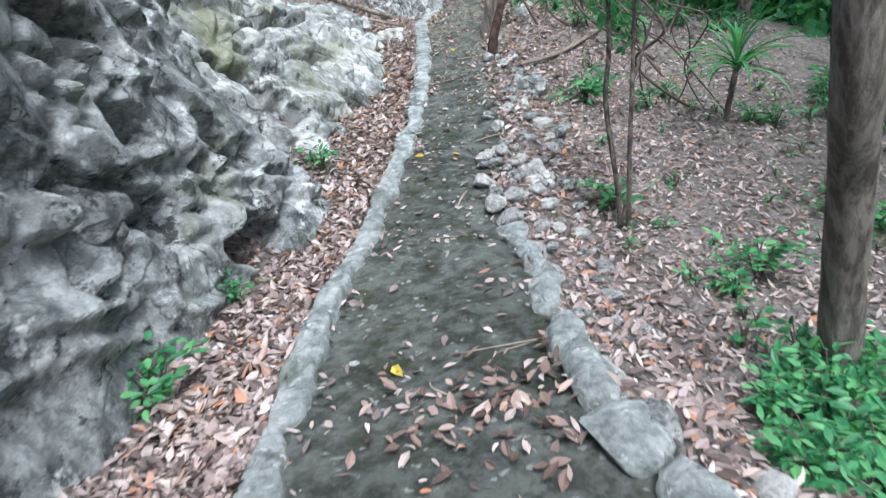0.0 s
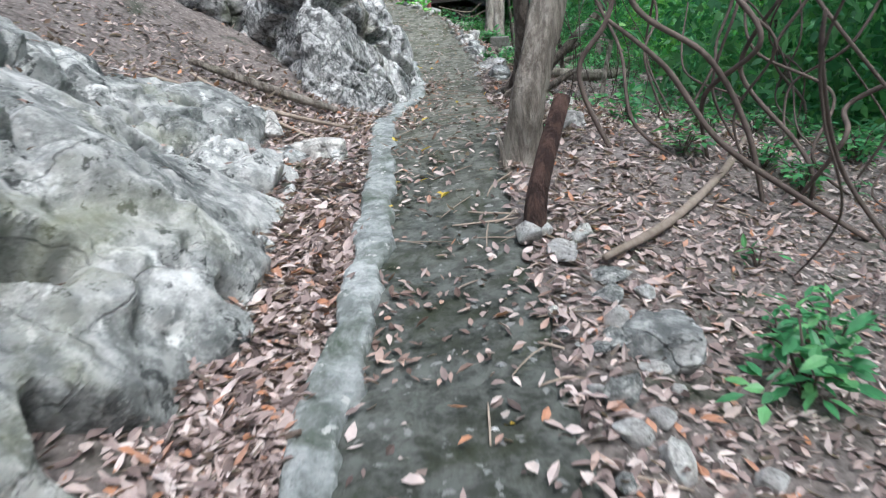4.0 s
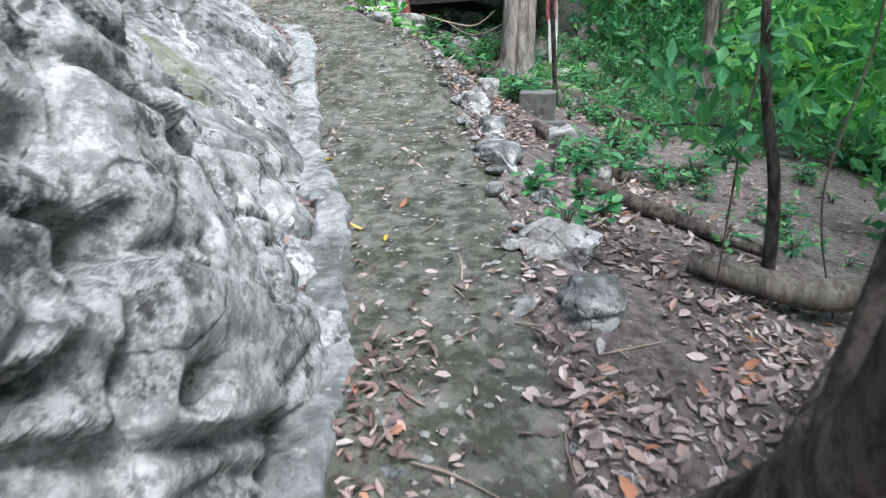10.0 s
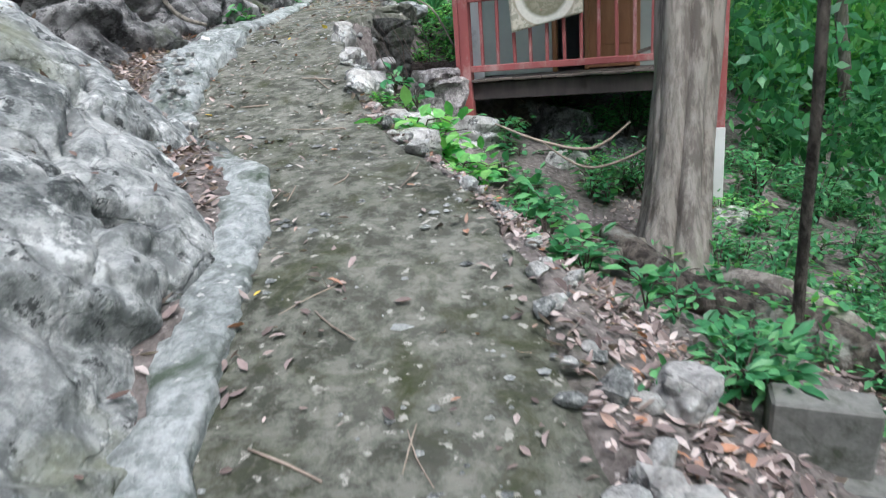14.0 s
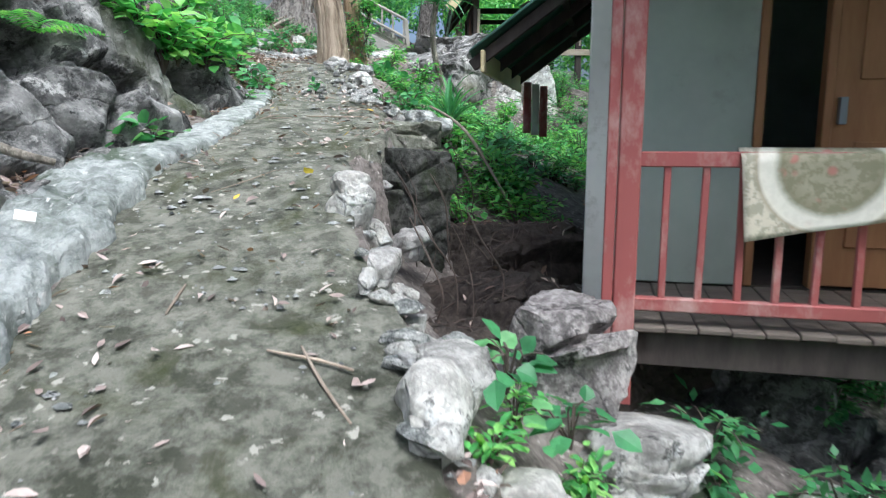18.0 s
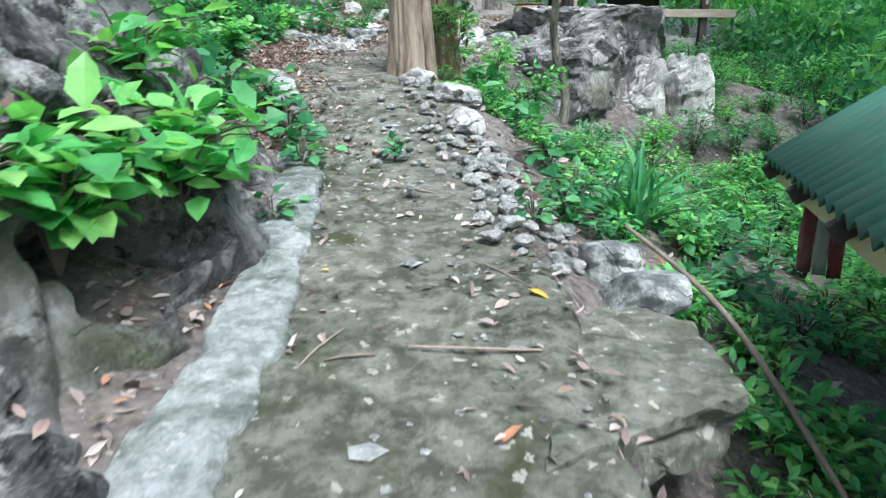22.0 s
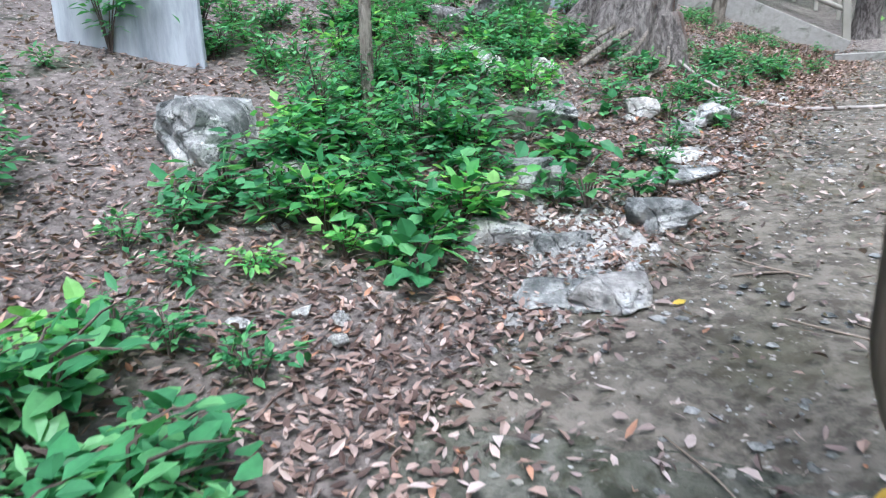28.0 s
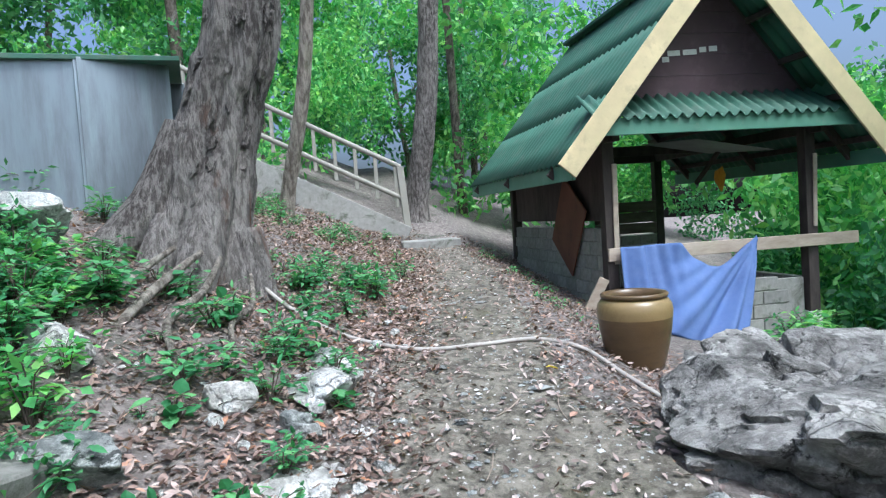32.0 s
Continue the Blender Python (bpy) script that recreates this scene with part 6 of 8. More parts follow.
vine([(-3.5, 24.5, 3.9), (-3.35, 24.62, 3.5), (-3.3, 24.7, 3.2), (-3.24, 24.75, 2.95), (-3.12, 24.82, 2.8), (-2.92, 24.93, 2.72)], 0.026, "pale crooked branch leaning on the dark cliff", "branch", "fallen wood", "bark")
vine([(0.1, 23.3, 1.62), (0.45, 22.9, 1.5), (0.85, 22.9, 1.42), (1.15, 22.95, 1.6)], 0.012, "bare pale branch beside the hut", "branch", "fallen wood", "twig")
vine([(0.45, 22.9, 1.5), (0.8, 22.7, 1.3), (1.3, 22.75, 1.45), (1.6, 22.9, 1.7)], 0.01, "bare pale branch beside the hut", "branch", "fallen wood", "twig")


def twigs():
    rnd = random.Random(8)
    for _ in range(150):
        y = rnd.uniform(1, 40)
        if rnd.random() < 0.25:
            y = rnd.uniform(8.8, 11)
        l, r = EDGE_L(y)[0], EDGE_R(y)[0]
        x = rnd.uniform(l - 0.6, r + 1.6) if y < 30 else rnd.uniform(l - 1.5, r)
        if x < l and (y < 9.3 or 12.3 < y < 29.8):
            x = rnd.uniform(l, r)
        a, L = rnd.uniform(0, 6.3), rnd.uniform(0.12, 0.5)
        k = rnd.uniform(-0.12, 0.12)
        lying([(x, y, 0.004), (x + 0.5 * L * math.cos(a) + k * L, y + 0.5 * L * math.sin(a), 0.006), (x + L * math.cos(a), y + L * math.sin(a), 0.01)], rnd.uniform(0.003, 0.007), "dry twig lying on the ground", "twig", "twig", 1.0)


twigs()

def hollow():
    """Clods, roots and dead leaves on the banks of earth in the hollow."""
    rnd = random.Random(21)
    bpy.context.view_layer.update()
    clods, roots, leaves = ([], []), ([], []), ([], [])
    for ob in [o for o in bpy.data.objects if o.name.startswith("earth_bank")]:
        tree_ = BVHTree.FromPolygons([ob.matrix_world @ v.co for v in ob.data.vertices], [tuple(p.vertices) for p in ob.data.polygons])
        c = ob.matrix_world.translation

        def drop(x, y):
            return tree_.ray_cast(Vector((x, y, c.z + 2)), Vector((0, 0, -1)))[0]

        for k in range(330):
            x, y = c.x + rnd.uniform(-0.8, 0.8), c.y + rnd.uniform(-0.8, 0.8)
            p = drop(x, y)
            if p is None:
                continue
            if k < 170:
                v, f = clods
                i, r = len(v), 0.022 * math.exp(rnd.gauss(0, 0.6))
                for a in ((1, 0, 0), (-1, 0, 0), (0, 1, 0), (0, -1, 0), (0, 0, 0.8), (0, 0, -0.8)):
                    v.append(tuple(p + r * (Vector(a) + 0.45 * rand_dir(rnd))))
                f += [(i + q[0], i + q[1], i + q[2]) for q in ((0, 2, 4), (2, 1, 4), (1, 3, 4), (3, 0, 4), (2, 0, 5), (1, 2, 5), (3, 1, 5), (0, 3, 5))]
            elif k < 230:
                a, pts = rnd.uniform(0, 6.3), []
                for q in range(6):
                    g = drop(x, y)
                    if g is None:
                        break
                    pts.append((g.x, g.y, g.z + 0.006 + 0.03 * (q % 2) * rnd.random(), 0.006 - 0.0006 * q))
                    a += rnd.uniform(-0.7, 0.7)
                    x, y = x + 0.09 * math.cos(a), y + 0.09 * math.sin(a)
                if len(pts) > 3:
                    tv, tf = tube(pts, 5, 0.03)
                    i = len(roots[0])
                    roots[0].extend(tuple(q) for q in tv)
                    roots[1].extend(tuple(i + q for q in face) for face in tf)
            else:
                L = 0.07 * rnd.uniform(0.5, 1.2)
                leaf_faces(leaves[0], leaves[1], p + Vector((0, 0, 0.012)), rand_dir(rnd), Vector((rnd.gauss(0, 0.4), rnd.gauss(0, 0.4), 1)), L, 0.45 * L, rnd.uniform(-0.4, 0.4), 0.2)
    for name, (v, f), mat, label in (("clods", clods, M["dark_earth"], "crumbled clods of dark earth"), ("rootlets", roots, M["vine"], "thin brown roots lying over the earth"),
                                     ("leaf_litter", leaves, M["litter_brown"], "dead leaves lying on the dark earth")):
        tagged(new(name, mesh_of(name, v, f, mat)), label, name.replace("_", " "), kind="stuff")


hollow()

# roots in the hollow, sticks on the path
rr_ = random.Random(9)
for _ in range(12):
    x, y = rr_.uniform(-1.3, -0.75), rr_.uniform(25.2, 27.1)
    z = FLOOR_Z(y)[0] - 0.1
    vine([(x, y, z), (x + 0.1, y + rr_.uniform(-0.1, 0.1), z - 0.2), (x + rr_.uniform(0.1, 0.25), y + rr_.uniform(-0.15, 0.15), z - 0.42), (x + rr_.uniform(0.1, 0.3), y + rr_.uniform(-0.2, 0.2), z - 0.65)], rr_.uniform(0.002, 0.006), "thin root hanging in the hollow", "root", "roots")
for _ in range(46):
    y = rr_.choice((rr_.uniform(7, 12), rr_.uniform(0, 41)))
    x = rr_.uniform(EDGE_L(y)[0], EDGE_R(y)[0] + 0.5)
    a, L = rr_.uniform(0, 6.3), rr_.uniform(0.1, 0.35)
    lying([(x, y, 0.004), (x + 0.5 * L * math.cos(a) + rr_.uniform(-0.03, 0.03), y + 0.5 * L * math.sin(a), 0.008), (x + L * math.cos(a), y + L * math.sin(a), 0.004)], rr_.uniform(0.003, 0.008), "thin dry stick lying on the footpath", "stick")
lying([(-1.05, 28.9, 0.3), (-0.7, 28.2, 0.35), (-0.35, 27.4, 0.2)], 0.016, "bare stick leaning over the shrubs")

vine([(0.85, 22.15, 0.95), (0.95, 21.75, 0.86), (1.2, 21.45, 0.72), (1.59, 21.3, 0.57), (1.95, 21.0, 0.42), (2.3, 20.75, 0.25)], 0.11, "thick rotting root running down from the fluted tree", "log", "fallen wood", "dark_bark")
vine([(1.1, 22.3, 0.8), (0.9, 21.9, 0.85), (0.75, 21.6, 0.92), (0.68, 21.3, 0.95)], 0.06, "root of the fluted tree at the path's edge", "root", "roots", "bark")

for a, b, c, d, r in (((-4.29, 38.64, 5.69), (-4.46, 38.17, 5.53), (-4.59, 37.75, 5.37), (-4.68, 37.39, 5.21), 0.06), ((-4.14, 38.58, 5.64), (-4.20, 38.11, 5.43), (-4.36, 37.69, 5.29), (-4.27, 37.32, 5.14), 0.05),
                      ((-4.50, 38.70, 5.74), (-4.71, 38.33, 5.57), (-4.77, 37.92, 5.46), (-4.96, 37.55, 5.38), 0.055), ((-3.93, 38.68, 5.48), (-3.89, 38.25, 5.29), (-4.00, 37.89, 5.20), (-3.93, 37.52, 5.05), 0.035)):
    vine([a, b, c, d], 0.6 * r, "gnarled grey root spreading from the big tree", "root", "roots", "bark")


# ---------- the hut on stilts ----------
def hut():
    # local frame: x along the veranda's front from the red post, y to the back, z up from the deck
    W, F, B = 2.42, 1.0, 3.95
    e = root("hut", (-0.18, 24.68, 1.96), "grey green hut on stilts with a red railed veranda", "hut", "", -14.5)

    def b(name, size, place, mat, label="", rot=(0, 0, 0), bevel=0.006):
        return box_part(name, size, place, M[mat], e, label, rot, bevel)
    for px, foot in ((0, -0.4), (W, -0.6)):
        b("post", (0.1, 0.12, 2.4 - foot), (px + 0.03, 0, (2.4 + foot) / 2), "red_paint", "worn red wooden post")
        b("post", (0.05, 0.13, 2.3 - foot), (px - 0.05, 0.006, (2.3 + foot) / 2), "red_paint", "worn red wooden post")
    b("stilt", (0.13, 0.13, 0.95), (W + 0.02, 0, -1.05), "white_paint", "white concrete stilt")
    b("stilt", (0.13, 0.13, 1.6), (2.3, 2.4, -1.0), "white_paint", "grey concrete stilt")
    b("stilt", (0.13, 0.13, 1.2), (0.1, 3.6, -0.7), "white_paint", "grey concrete stilt")
    b("strip", (0.015, 0.02, 0.3), (-0.09, 0.0, -0.15), "white_paint", "thin white strip beside the post")
    b("edge_beam", (W - 0.1, 0.06, 0.17), (W / 2, 0.03, -0.125), "black_wood", "black edge beam")
    for k in range(16):
        x = 0.08 + (W - 0.1) * (k + 0.5) / 16
        b("floor_board", ((W - 0.1) / 16 - 0.004, F, 0.028), (x, F / 2 - 0.06, -0.018 + 0.003 * (k % 3)), "old_wood", "" if k else "weathered floorboard")
    for px in (0.12, W / 2, W - 0.12):
        b("joist", (0.07, B, 0.12), (px, B / 2, -0.1), "black_wood", "black floor joist")
    b("floor", (W, B - F, 0.06), (W / 2, (F + B) / 2, -0.03), "black_wood", "dark floor")
    b("top_rail", (W - 0.1, 0.06, 0.07), (W / 2, -0.01, 0.78), "red_paint", "red top rail")
    b("bottom_rail", (W - 0.1, 0.05, 0.065), (W / 2, -0.01, 0.1), "red_paint", "red bottom rail")
    for k in range(14):
        b("baluster", (0.032, 0.032, 0.64), (0.2 + k * 0.165, -0.008, 0.44), "red_paint", "red baluster", (0, 0.8 * math.sin(k * 2.1), 0), 0.004)
    b("stay", (0.5, 0.025, 0.03), (1.95, 0.05, 0.22), "old_wood", "loose grey stick on the veranda", (0, -16, 0), 0.004)
    # walls round the doorway
    b("wall", (0.93, 0.08, 2.4), (0.285, F, 1.2), "wall_paint", "painted grey green wall")
    b("wall", (0.81, 0.08, 2.4), (2.085, F, 1.2), "wall_paint", "painted grey green wall")
    b("wall", (0.92, 0.08, 0.4), (1.22, F, 2.2), "wall_paint")
    b("wall", (0.09, B - F, 2.65), (-0.14, (F + B) / 2 + 0.04, 1.1), "wall_paint", "painted side wall")
    b("corner_board", (0.14, 0.02, 2.65), (-0.11, F - 0.052, 1.1), "white_paint", "pale corner board")
    b("wall", (0.09, B - F, 2.4), (2.44, (F + B) / 2, 1.2), "wall_paint")
    b("wall", (2.6, 0.08, 2.4), (1.17, B, 1.2), "wall_paint")
    dr = b("door", (0.52, 0.04, 1.95), (1.4, F - 0.01, 0.99), "door_wood", "brown wooden door leaf beside a dark open doorway", (0, 0, 0), 0.005)
    for nm, size, at, mat, lb in (("door_panel", (0.3, 0.014, 0.62), (1.43, F - 0.036, 1.5), "door_wood", "raised door panel"), ("door_panel", (0.3, 0.014, 0.6), (1.43, F - 0.036, 0.55), "door_wood", "raised door panel"),
                                  ("door_handle", (0.04, 0.05, 0.15), (1.2, F - 0.05, 1.02), "zinc", "steel door handle")):
        q = box_part(nm, size, at, M[mat], e, lb, (0, 0, 0), 0.004)
        q.matrix_local, q.parent = dr.matrix_local.inverted() @ q.matrix_local, dr
    for px in (0.775, 1.13, 1.67):
        b("door_frame", (0.05, 0.11, 2.02), (px, F, 1.01), "door_wood", "brown door frame")
    # roof: a front slope over the veranda and a gable whose low eaves run along the sides
    def sheet(n, at):
        verts = [at(k / n, t, 0.026 * math.sin(k * math.pi / 2.0)) for k in range(n + 1) for t in np.linspace(0, 1, 6)]
        faces = [(k * 6 + j, (k + 1) * 6 + j, (k + 1) * 6 + j + 1, k * 6 + j + 1) for k in range(n) for j in range(5)]
        r = mesh_part("roof_sheet", mesh_of("roof_sheet", verts, faces, M["green_roof"], True), e, "green corrugated roof sheet")
        r.modifiers.new("thick", "SOLIDIFY").thickness = 0.012
    sheet(88, lambda u, t, h: (-0.3 + (W + 0.6) * u, -0.7 + 2.7 * t, 2.3 + 0.85 * t + h))
    mid, top, low, y0, y1 = W / 2, 3.2, 1.52, 2.05, 4.65
    for sgn, half in ((-1, W / 2 + 1.12), (1, W / 2 + 0.8)):
        sheet(72, lambda u, t, h: (mid + sgn * half * (1 - t), y0 + (y1 - y0) * u, low + (top - low) * t + h))
        a = math.degrees(math.atan2(top - low, half))
        L = math.hypot(top - low, half)
        for k in range(4):
            b("rafter", (L, 0.05, 0.09), (mid + sgn * half / 2, y0 + 0.1 + k * 0.8, (low + top) / 2 - 0.09), "black_wood", "dark rafter", (0, sgn * a, 0))
        b("eave_board", (0.03, y1 - y0, 0.17), (mid + sgn * (half - 0.1), (y0 + y1) / 2, low - 0.06), "cream_paint", "pale eave board")
        for q in (0.3, 0.7):
            b("purlin", (0.06, y1 - y0, 0.06), (mid + sgn * half * (1 - q), (y0 + y1) / 2, low + (top - low) * q - 0.04), "black_wood")
    b("bargeboard", (0.04, 2.8, 0.16), (-0.3, 0.65, 2.68), "black_wood", "dark bargeboard", (17.5, 0, 0))
    return e


hut()
# red and white striped cloth below the low eave
for k, mat in enumerate(("red_paint", "white_paint", "red_paint")):
    v, f = [], []
    for a in range(5):
        for c in range(9):
            v.append((-0.02 + 0.09 * k + 0.085 * a / 4, 29.05 - 0.01 * math.sin(3 * a + c), 3.42 - 0.55 * c / 8 - 0.02 * k))
    for a in range(4):
        for c in range(8):
            f.append((a * 9 + c, (a + 1) * 9 + c, (a + 1) * 9 + c + 1, a * 9 + c + 1))
    cs = new("cloth_strip", mesh_of("cloth_strip", v, f, M[mat], True))
    cs.modifiers.new("thick", "SOLIDIFY").thickness = 0.006
    tagged(cs, "red cloth strip hanging below the eave" if mat == "red_paint" else "white cloth strip hanging below the eave", "cloth", "hanging strips")
# carpet over the rail
HM = pose(-0.18, 24.68, 1.96, 0, 0, -14.5)
v, f = [], []
for k in range(25):
    s = k / 24
    for j in range(15):
        t = j / 14
        x = 0.5 + 0.72 * s
        drop = (0.4 - 0.13 * s) * t
        q = Vector((x + 0.03 * t * (1 - s), -0.055 - 0.01 * math.sin(9 * s + 2 * t) - 0.02 * t, 0.82 - drop)) if j else Vector((x, 0.03, 0.822))
        v.append(HM @ q)
for k in range(24):
    for j in range(14):
        f.append((k * 15 + j, (k + 1) * 15 + j, (k + 1) * 15 + j + 1, k * 15 + j + 1))
cm, n, l = nodes_of("woven carpet")
tcx = n.new("ShaderNodeTexCoord")
vd = n.new("ShaderNodeVectorMath")
vd.operation = "DISTANCE"
vd.inputs[1].default_value = HM @ Vector((0.86, -0.06, 0.76))
l.new(tcx.outputs["Object"], vd.inputs[0])
rr = ramp(n, [(0.0, (0.3, 0.28, 0.2)), (0.13, (0.33, 0.3, 0.22)), (0.2, (0.24, 0.22, 0.15)), (0.235, (0.72, 0.69, 0.61)), (0.285, (0.74, 0.7, 0.62)), (0.3, (0.42, 0.36, 0.27)), (0.32, (0.6, 0.55, 0.45)), (0.5, (0.56, 0.5, 0.4))])
l.new(vd.outputs["Value"], rr.inputs["Fac"])
rn = ramp(n, [(0.45, (0, 0, 0)), (0.56, (0.8, 0.8, 0.8))])
l.new(noise_tex(n, l, tcx.outputs["Object"], 30, 5).outputs["Fac"], rn.inputs["Fac"])
away = ramp(n, [(0.19, (1, 1, 1)), (0.225, (0.12, 0.12, 0.12)), (0.29, (0.12, 0.12, 0.12)), (0.31, (0.7, 0.7, 0.7))])
l.new(vd.outputs["Value"], away.inputs["Fac"])
woven = mixc(n, l, mixc(n, l, 1.0, rn.outputs["Color"], away.outputs["Color"], "MULTIPLY"), rr.outputs["Color"], (0.2, 0.19, 0.12))
# faded red flowers in the field and the corners
vf = n.new("ShaderNodeTexVoronoi")
vf.inputs["Scale"].default_value = 11.0
l.new(tcx.outputs["Object"], vf.inputs["Vector"])
rf = ramp(n, [(0.16, (1, 1, 1)), (0.3, (0, 0, 0))])
l.new(vf.outputs["Distance"], rf.inputs["Fac"])
gf = ramp(n, [(0.52, (0, 0, 0)), (0.58, (0.8, 0.8, 0.8))])
l.new(noise_tex(n, l, tcx.outputs["Object"], 6, 2).outputs["Fac"], gf.inputs["Fac"])
woven = mixc(n, l, mixc(n, l, 1.0, mixc(n, l, 1.0, rf.outputs["Color"], gf.outputs["Color"], "MULTIPLY"), away.outputs["Color"], "MULTIPLY"), woven, (0.42, 0.16, 0.14))
l.new(woven, n["Principled BSDF"].inputs["Base Color"])
n["Principled BSDF"].inputs["Roughness"].default_value = 0.95
car = new("carpet", mesh_of("carpet", v, f, cm, True))
car.modifiers.new("thick", "SOLIDIFY").thickness = 0.012
tagged(car, "faded cream patterned carpet hung over the red rail", "carpet")

# concrete blocks at the edge of the path
for k, (p, r) in enumerate((((1.27, 19.96, 0.66), (4, 3, -14)), ((1.34, 19.84, 0.36), (-5, 2, -12)), ((-5.1, 35.6, 4.85), (8, 6, 20)), ((-4.75, 35.95, 4.85), (-6, 10, -25)))):
    bm = box(bmesh.new(), (0.38, 0.16, 0.34) if k < 2 else (0.42, 0.3, 0.34), None, 0.012)
    me = bpy.data.meshes.new("concrete_block")
    bm.to_mesh(me)
    bm.free()
    me.materials.append(M["old_block"])
    ob = new("concrete_block", me)
    ob.matrix_world = pose(*p, *r)
    tagged(ob, "weathered grey concrete block lying in the undergrowth", "block", "loose blocks")


# ---------- the open shed ----------
SHED_AT = (0.35, 41.33, 4.37)


def shed():
    # local frame: x along the gable front, y to the back, z up from the ground at the left front post
    W, D, H = 2.95, 4.18, 2.36
    e = root("shed", SHED_AT, "open timber shed with a green corrugated gable roof", "shed")

    def b(name, size, place, mat, label="", rot=(0, 0, 0), bevel=0.006):
        return box_part(name, size, place, M[mat], e, label, rot, bevel)
    for px, py, bot in ((0, 0, -0.15), (W, 0, -0.2), (0, D, 0.1), (W, D, -0.9)):
        b("post", (0.16, 0.16, H - bot), (px, py, (H + bot) / 2), "black_wood", "dark weathered timber post")
    b("post_foot", (0.18, 0.18, 0.85), (W, -0.005, -0.6), "white_paint", "whitewashed post foot")
    b("wall_plate", (0.1, D + 0.7, 0.14), (0, D / 2, H - 0.02), "black_wood")
    b("wall_plate", (0.1, D + 0.7, 0.14), (W, D / 2, H - 0.02), "black_wood")
    b("tie_beam", (W, 0.1, 0.14), (W / 2, D, H - 0.03), "black_wood")
    b("tie_beam", (W, 0.08, 0.16), (W / 2, D * 0.5, H - 0.03), "black_wood")
    # gable roof
    ridge_z, eave, ov, front, back = 4.62, 1.95, 0.76, -0.65, D + 0.5
    half = W / 2 + ov
    slope = (ridge_z - eave) / half
    ang = math.degrees(math.atan(slope))
    L = math.hypot(half, slope * half)
    for sgn in (-1, 1):
        # three courses of sheets, each lapping over the one below
        for course in range(3):
            t0, t1 = course / 3 - (0.02 if course else 0), (course + 1) / 3
            verts, faces = [], []
            n = 116
            for k in range(n + 1):
                y = front + (back - front) * k / n
                h = 0.026 * math.sin(k * math.pi / 2.0) + 0.007 * course
                for t in np.linspace(t0, t1, 4):
                    verts.append((W / 2 + sgn * half * (1 - t), y, eave + (ridge_z - eave) * t + 0.05 + h))
            for k in range(n):
                for j in range(3):
                    faces.append((k * 4 + j, (k + 1) * 4 + j, (k + 1) * 4 + j + 1, k * 4 + j + 1))
            r = mesh_part("roof_sheet", mesh_of("roof_sheet", verts, faces, M["green_roof"], True), e, "mossy green corrugated roof sheet")
            r.modifiers.new("thick", "SOLIDIFY").thickness = 0.012
        for q in np.linspace(0.08, 0.92, 5):
            b("purlin", (0.07, back - front - 0.1, 0.08), (W / 2 + sgn * half * (1 - q), (front + back) / 2, eave + (ridge_z - eave) * q - 0.03), "black_wood")
        b("bargeboard", (L + 0.1, 0.035, 0.27), (W / 2 + sgn * half / 2, front - 0.02, (eave + ridge_z) / 2 + 0.0), "cream_paint", "cream painted bargeboard", (0, sgn * ang, 0))
        for ry in (0.02, D * 0.5, D):
            b("rafter", (L, 0.07, 0.11), (W / 2 + sgn * half / 2, ry, (eave + ridge_z) / 2 - 0.08), "black_wood", "", (0, sgn * ang, 0))
        b("eave_board", (0.04, back - front, 0.2), (W / 2 + sgn * (half - 0.06), (front + back) / 2, eave - 0.05), "green_paint", "dark green eave board")
    part("ridge_cap", box(bmesh.new(), (0.32, back - front, 0.06), pose(W / 2, (front + back) / 2, ridge_z + 0.12), 0.01), M["green_roof"], e)
    # gable boards
    base_z, top_z = 2.84, ridge_z - 0.12
    rows = 6
    for k in range(rows):
        z0, z1 = base_z + (top_z - base_z) * k / rows, base_z + (top_z - base_z) * (k + 1) / rows - 0.006
        w0, w1 = ((ridge_z - z0) / slope - 0.06, (ridge_z - z1) / slope - 0.06)
        g = bmesh.new()
        for yy in (-0.02, 0.02):
            for px, pz in ((W / 2 - w0, z0), (W / 2 + w0, z0), (W / 2 + w1, z1), (W / 2 - w1, z1)):
                g.verts.new((px, yy, pz))
        g.verts.ensure_lookup_table()
        a = g.verts
        g.faces.new((a[0], a[1], a[2], a[3]))
        g.faces.new((a[7], a[6], a[5], a[4]))
        for q in range(4):
            g.faces.new((a[q], a[q + 4], a[(q + 1) % 4 + 4], a[(q + 1) % 4]))
        part("gable_board", g, M["purple_board"], e, "faded maroon gable board")
    for cx, cz, cw in ((-0.3, 0.05, 0.18), (-0.07, 0.06, 0.2), (0.12, 0.09, 0.1), (0.27, 0.1, 0.12), (-0.42, -0.03, 0.1)):
        b("faded_lettering", (cw, 0.006, 0.07), (W / 2 - 0.15 + cx, -0.026, base_z + 0.52 + cz), "white_paint", "faded illegible pale lettering", (0, -2, 0), 0.002)
    # small front roof below the gable boards
    verts, faces = [], []
    n = 168
    cw = W + 0.75
    for k in range(n + 1):
        x = W / 2 - cw / 2 + cw * k / n
        h = 0.034 * math.sin(k * math.pi / 3.6)
        for t in (0, 0.5, 1):
            verts.append((x, -0.6 + 0.6 * t, H + 0.16 + 0.36 * t + h))
    for k in range(n):
        for j in range(2):
            faces.append((k * 3 + j, (k + 1) * 3 + j, (k + 1) * 3 + j + 1, k * 3 + j + 1))
    r = mesh_part("canopy_sheet", mesh_of("canopy_sheet", verts, faces, M["green_roof"], True), e, "green corrugated canopy below the gable")
    r.modifiers.new("thick", "SOLIDIFY").thickness = 0.014
